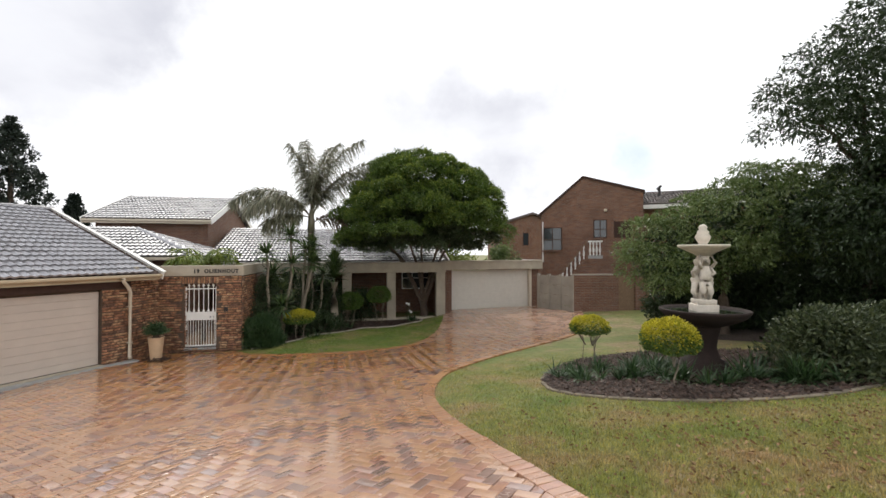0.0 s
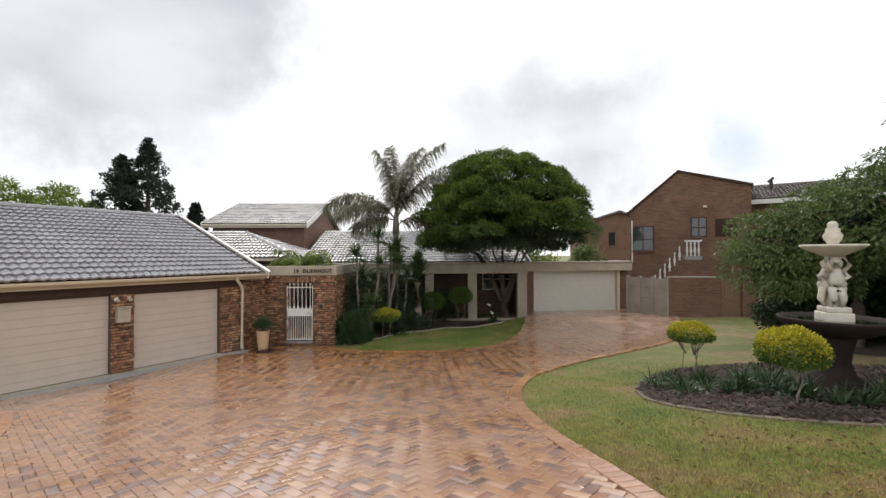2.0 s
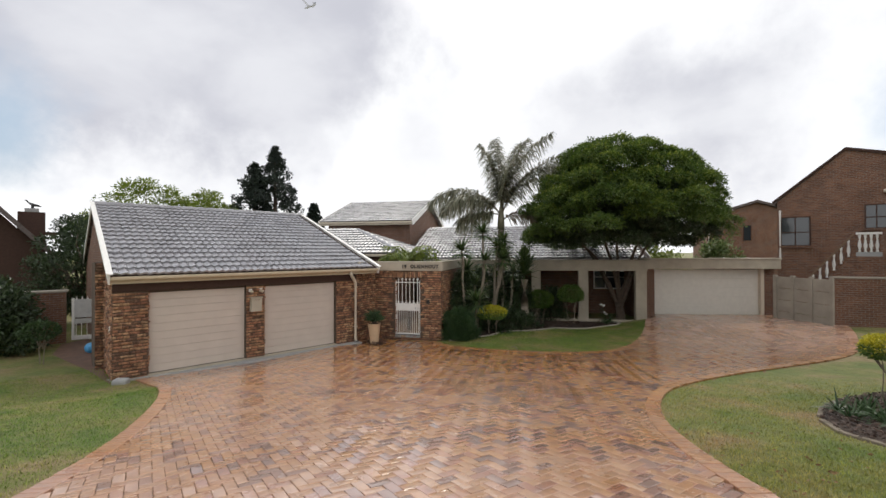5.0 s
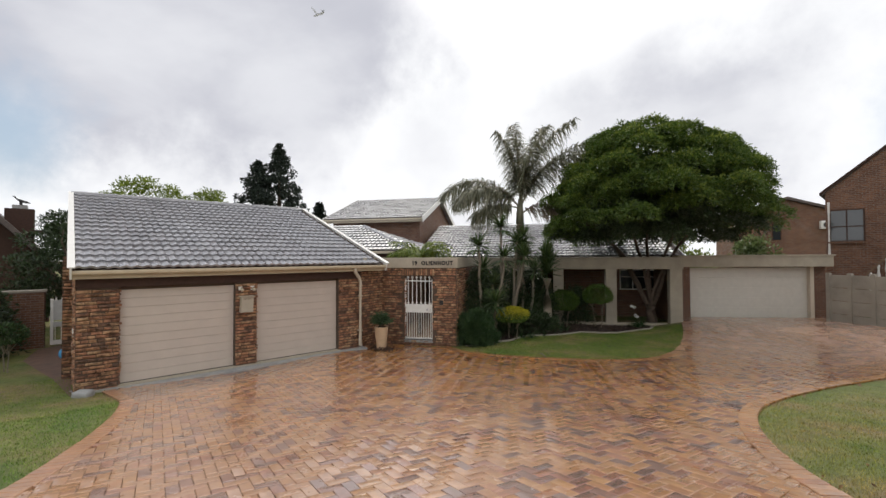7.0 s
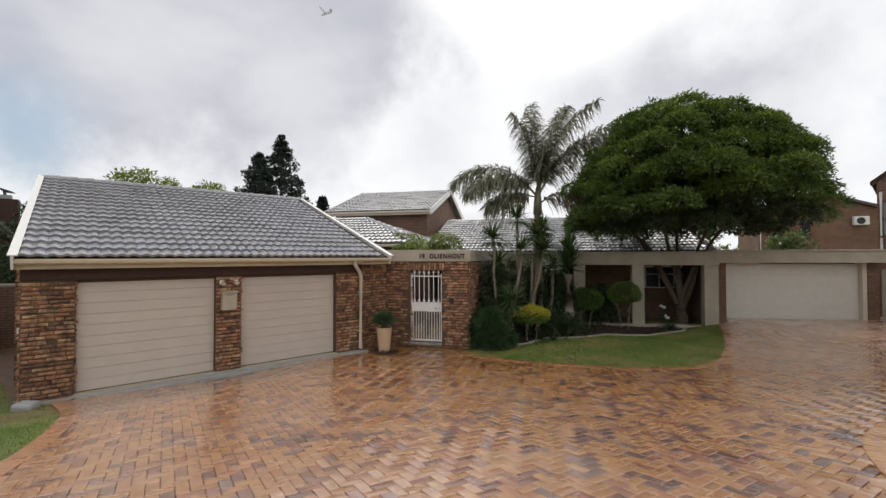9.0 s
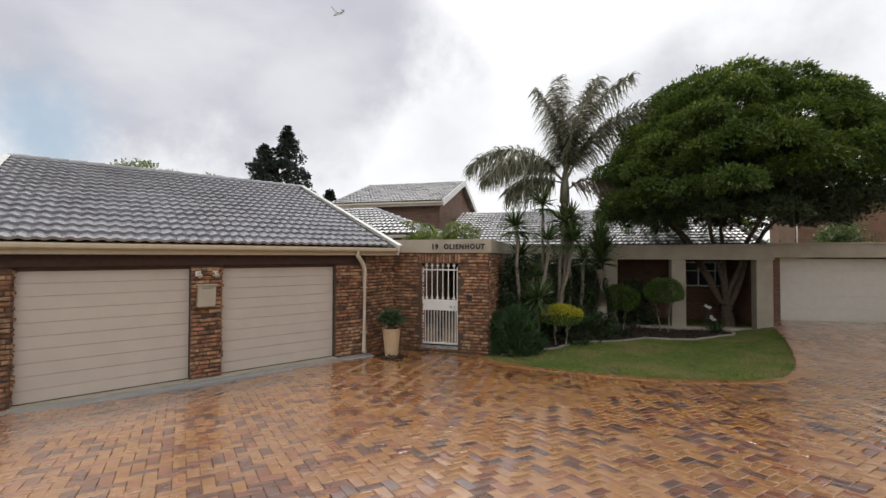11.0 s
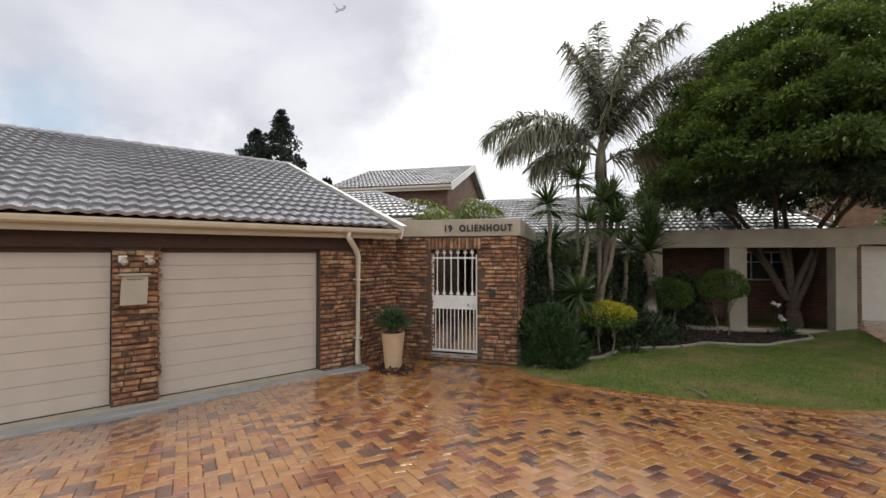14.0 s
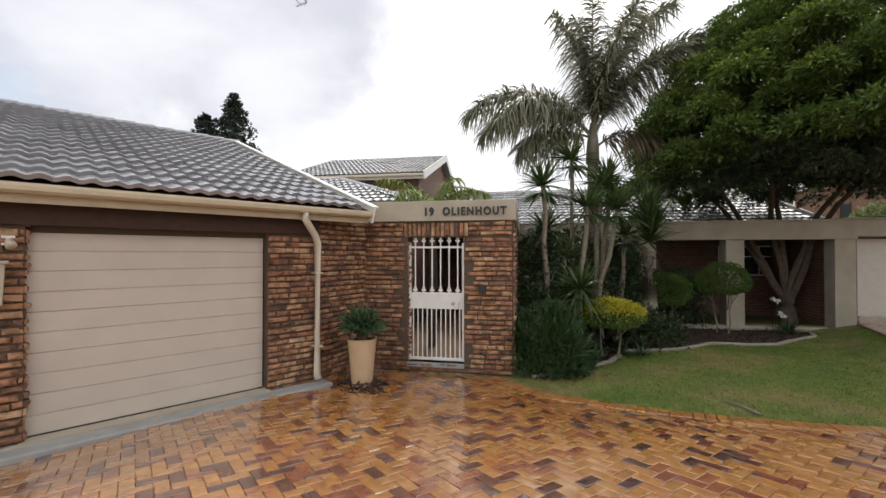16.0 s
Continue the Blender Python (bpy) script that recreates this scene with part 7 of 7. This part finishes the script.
def lawn_near(a, b):
    """The thicker part of the round lawn, with a ragged limit."""
    return lawn_right(a, b) & (b < 7.2 - 3.2 * NR.random(len(b))) & (b > 1.0 + 1.5 * NR.random(len(b))) & (a < 8.5 - 2.0 * NR.random(len(b)))


grass("grass_right", lawn_fading, 0.2, 10.5, -3.5, 12.5, 270000, "short mown grass with dry patches")
grass("grass_near", lawn_near, 0.8, 8.5, 1.0, 7.2, 150000, "short mown grass with dry brown specks", 0.045)
grass("grass_left", lambda a, b: ~within(DRIVE, a, b) & (b < 5.6), -14, -1.8, -3.5, 5.7, 150000, "short mown grass at the driveway's edge", mat=M_GRASS_GREEN)
LAWN_FRONT = KERB_FRONT + [(-1.6, 21.0)] + [p for p in BED_EDGE[::-1]]
grass("grass_front", lambda a, b: within(LAWN_FRONT, a, b), -7.4, -0.6, 13.0, 21.0, 150000, "short green grass before the house", mat=M_GRASS_GREEN)


M_BROWN_LEAF = leafy("fallen_brown_leaves", [(0.14, 0.07, 0.03), (0.26, 0.14, 0.06), (0.38, 0.24, 0.12)], 0.7, 0.1, 2)
FX, FY = NR.normal(6.2, 2.4, 5200), NR.normal(4.0, 1.7, 5200)
fk = lawn_right(FX, FY) & (FY < 7.5) & (FY > -1) & (FX < 12)
FX, FY = FX[fk], FY[fk]
fv, ff = leaves_mesh(np.stack([FX, FY, gz_many(FX, FY) + NR.uniform(0.025, 0.045, len(FX))], 1), NR.normal(size=(len(FX), 3)) * np.array((1, 1, 0.25)), NR.uniform(0.03, 0.065, len(FX)), NR.uniform(0.018, 0.035, len(FX)))
tagged(raw("fallen_leaves", fv.tolist(), ff.tolist(), M_BROWN_LEAF), "small brown dead leaves strewn over the round lawn", "fallen leaves", kind="stuff")
stick = part("fallen_stick", tube([(-4.61, 13.72, gz(-4.61, 13.72) + 0.02), (-4.43, 13.53, gz(-4.61, 13.72) + 0.05), (-4.24, 13.27, gz(-4.24, 13.27) + 0.02)], [0.008, 0.014, 0.018], 6), M_STEM)
tagged(stick, "dry fallen stick lying on the front lawn", "stick")
LX, LY = NR.uniform(-7, -0.8, 420), NR.uniform(13.2, 20.5, 420)
lk = within(LAWN_FRONT, LX, LY)
LX, LY = LX[lk], LY[lk]
lv, lf = leaves_mesh(np.stack([LX, LY, gz_many(LX, LY) + 0.03], 1), NR.normal(size=(len(LX), 3)) * np.array((1, 1, 0.15)), 0.05, 0.025)
tagged(raw("fallen_leaves", lv.tolist(), lf.tolist(), M_PALM_DRY), "pale dry leaves scattered on the front lawn", "fallen leaves", kind="stuff")


# ---- brick driveway ----
def border(name, line, side, label):
    """A course of bricks laid across the edge."""
    e = base(name, Matrix(), label, "kerb", kind="structure")
    V, F = [], []
    out = []
    acc = 0.0
    for (ax, ay), (bx, by) in zip(line, line[1:]):
        L = math.hypot(bx - ax, by - ay)
        while acc < L:
            t = acc / L
            out.append((ax + t * (bx - ax), ay + t * (by - ay), math.atan2(by - ay, bx - ax)))
            acc += 0.114
        acc -= L
    for x, y, a in out:
        nx, ny = -math.sin(a) * side, math.cos(a) * side
        cx, cy = x + nx * 0.115, y + ny * 0.115
        q = paver_pose(cx, cy, a + math.pi / 2, 0.010)
        k = len(V)
        V += [tuple(q @ Vector(p)) for p in PAVER_V]
        F += [tuple(i + k for i in f) for f in PAVER_F]
    tagged(raw("border_bricks", V, F, M_EDGE, e), kind="stuff")


def paver_data(l=0.217, w=0.107, h=0.035, c=0.005, camber=0.0013):
    """A clay paver with worn arrises and a slightly rounded back."""
    b = [(-l / 2, -w / 2), (l / 2, -w / 2), (l / 2, w / 2), (-l / 2, w / 2)]
    v = [(x, y, -h) for x, y in b] + [(x, y, -c) for x, y in b] + [(x - c * (1 if x > 0 else -1), y - c * (1 if y > 0 else -1), 0) for x, y in b]
    v += [(-l / 2 + 0.03, 0, camber), (l / 2 - 0.03, 0, camber)]
    f = [(8, 9, 13, 12), (9, 10, 13), (10, 11, 12, 13), (11, 8, 12)]
    for i in range(4):
        j = (i + 1) % 4
        f += [(i, j, 4 + j, 4 + i), (4 + i, 4 + j, 8 + j, 8 + i)]
    return v, f


PAVER_V, PAVER_F = paver_data()
PAVER_MESH = bpy.data.meshes.new("paver")
PAVER_MESH.from_pydata(PAVER_V, [], PAVER_F)
PAVER_MESH.materials.append(M_PAVER)


def paver_pose(x, y, a, lift=0.0, tip=0.0):
    e = 0.3
    sx, sy = (gz(x + e, y) - gz(x - e, y)) / (2 * e), (gz(x, y + e) - gz(x, y - e)) / (2 * e)
    n = Vector((-sx + R.gauss(0, 0.015) - tip * 0.375, -sy + R.gauss(0, 0.015) + tip * 0.927, 1)).normalized()
    tx = Vector((math.cos(a), math.sin(a), 0))
    tx = (tx - n * tx.dot(n)).normalized()
    ty = n.cross(tx)
    return Matrix(((tx.x, ty.x, n.x, x), (tx.y, ty.y, n.y, y), (tx.z, ty.z, n.z, gz(x, y) + 0.03 + lift + R.gauss(0, 0.0012)), (0, 0, 0, 1)))


def driveway():
    d = base("pavement", Matrix(), "wet brown clay brick driveway laid in herringbone", "driveway", kind="structure")
    ang = radians(67)
    ca, sa = math.cos(ang), math.sin(ang)
    W = 0.1105
    I, J = np.meshgrid(np.arange(-130, 260), np.arange(-130, 200), indexing="ij")
    I, J = I.ravel(), J.ravel()
    K = (I - J) % 4
    flat = K == 0
    U, T = np.where(flat, I + 1, I + 0.5) * W, np.where(flat, J + 0.5, J + 1) * W
    X, Y = U * ca - T * sa, U * sa + T * ca
    keep = (flat | (K == 3)) & (X > -12.2) & (X < 6.6) & (Y > -3.0) & (Y < 25.2)
    X, Y, flat = X[keep], Y[keep], flat[keep]
    keep = within(DRIVE, X, Y)
    for line in (KERB_RIGHT, KERB_FRONT, KERB_LEFT):
        keep &= far_from(line, X, Y, 0.18)
    V, F = [], []
    singles = 0
    for x, y, lies in zip(X[keep].tolist(), Y[keep].tolist(), flat[keep].tolist()):
        a = ang if lies else ang + math.pi / 2
        q = paver_pose(x, y, a, 0.0, 0.03 if lies else -0.03)
        if singles < 300 and -6.9 < x < -4.9 and 8.6 < y < 11.6:
            ob = new("paver", PAVER_MESH)
            ob.parent = d
            ob.matrix_local = q
            singles += 1
        else:
            n = len(V)
            V += [tuple(q @ Vector(p)) for p in PAVER_V]
            F += [tuple(b + n for b in f) for f in PAVER_F]
    tagged(raw("paver_field", V, F, M_PAVER_J, d), kind="stuff")


border("kerb_right", KERB_RIGHT, -1, "border course of clay bricks along the round lawn")
border("kerb_front", KERB_FRONT, -1, "border course of clay bricks along the front lawn")
border("kerb_left", KERB_LEFT, -1, "border course of clay bricks along the side lawn")
driveway()
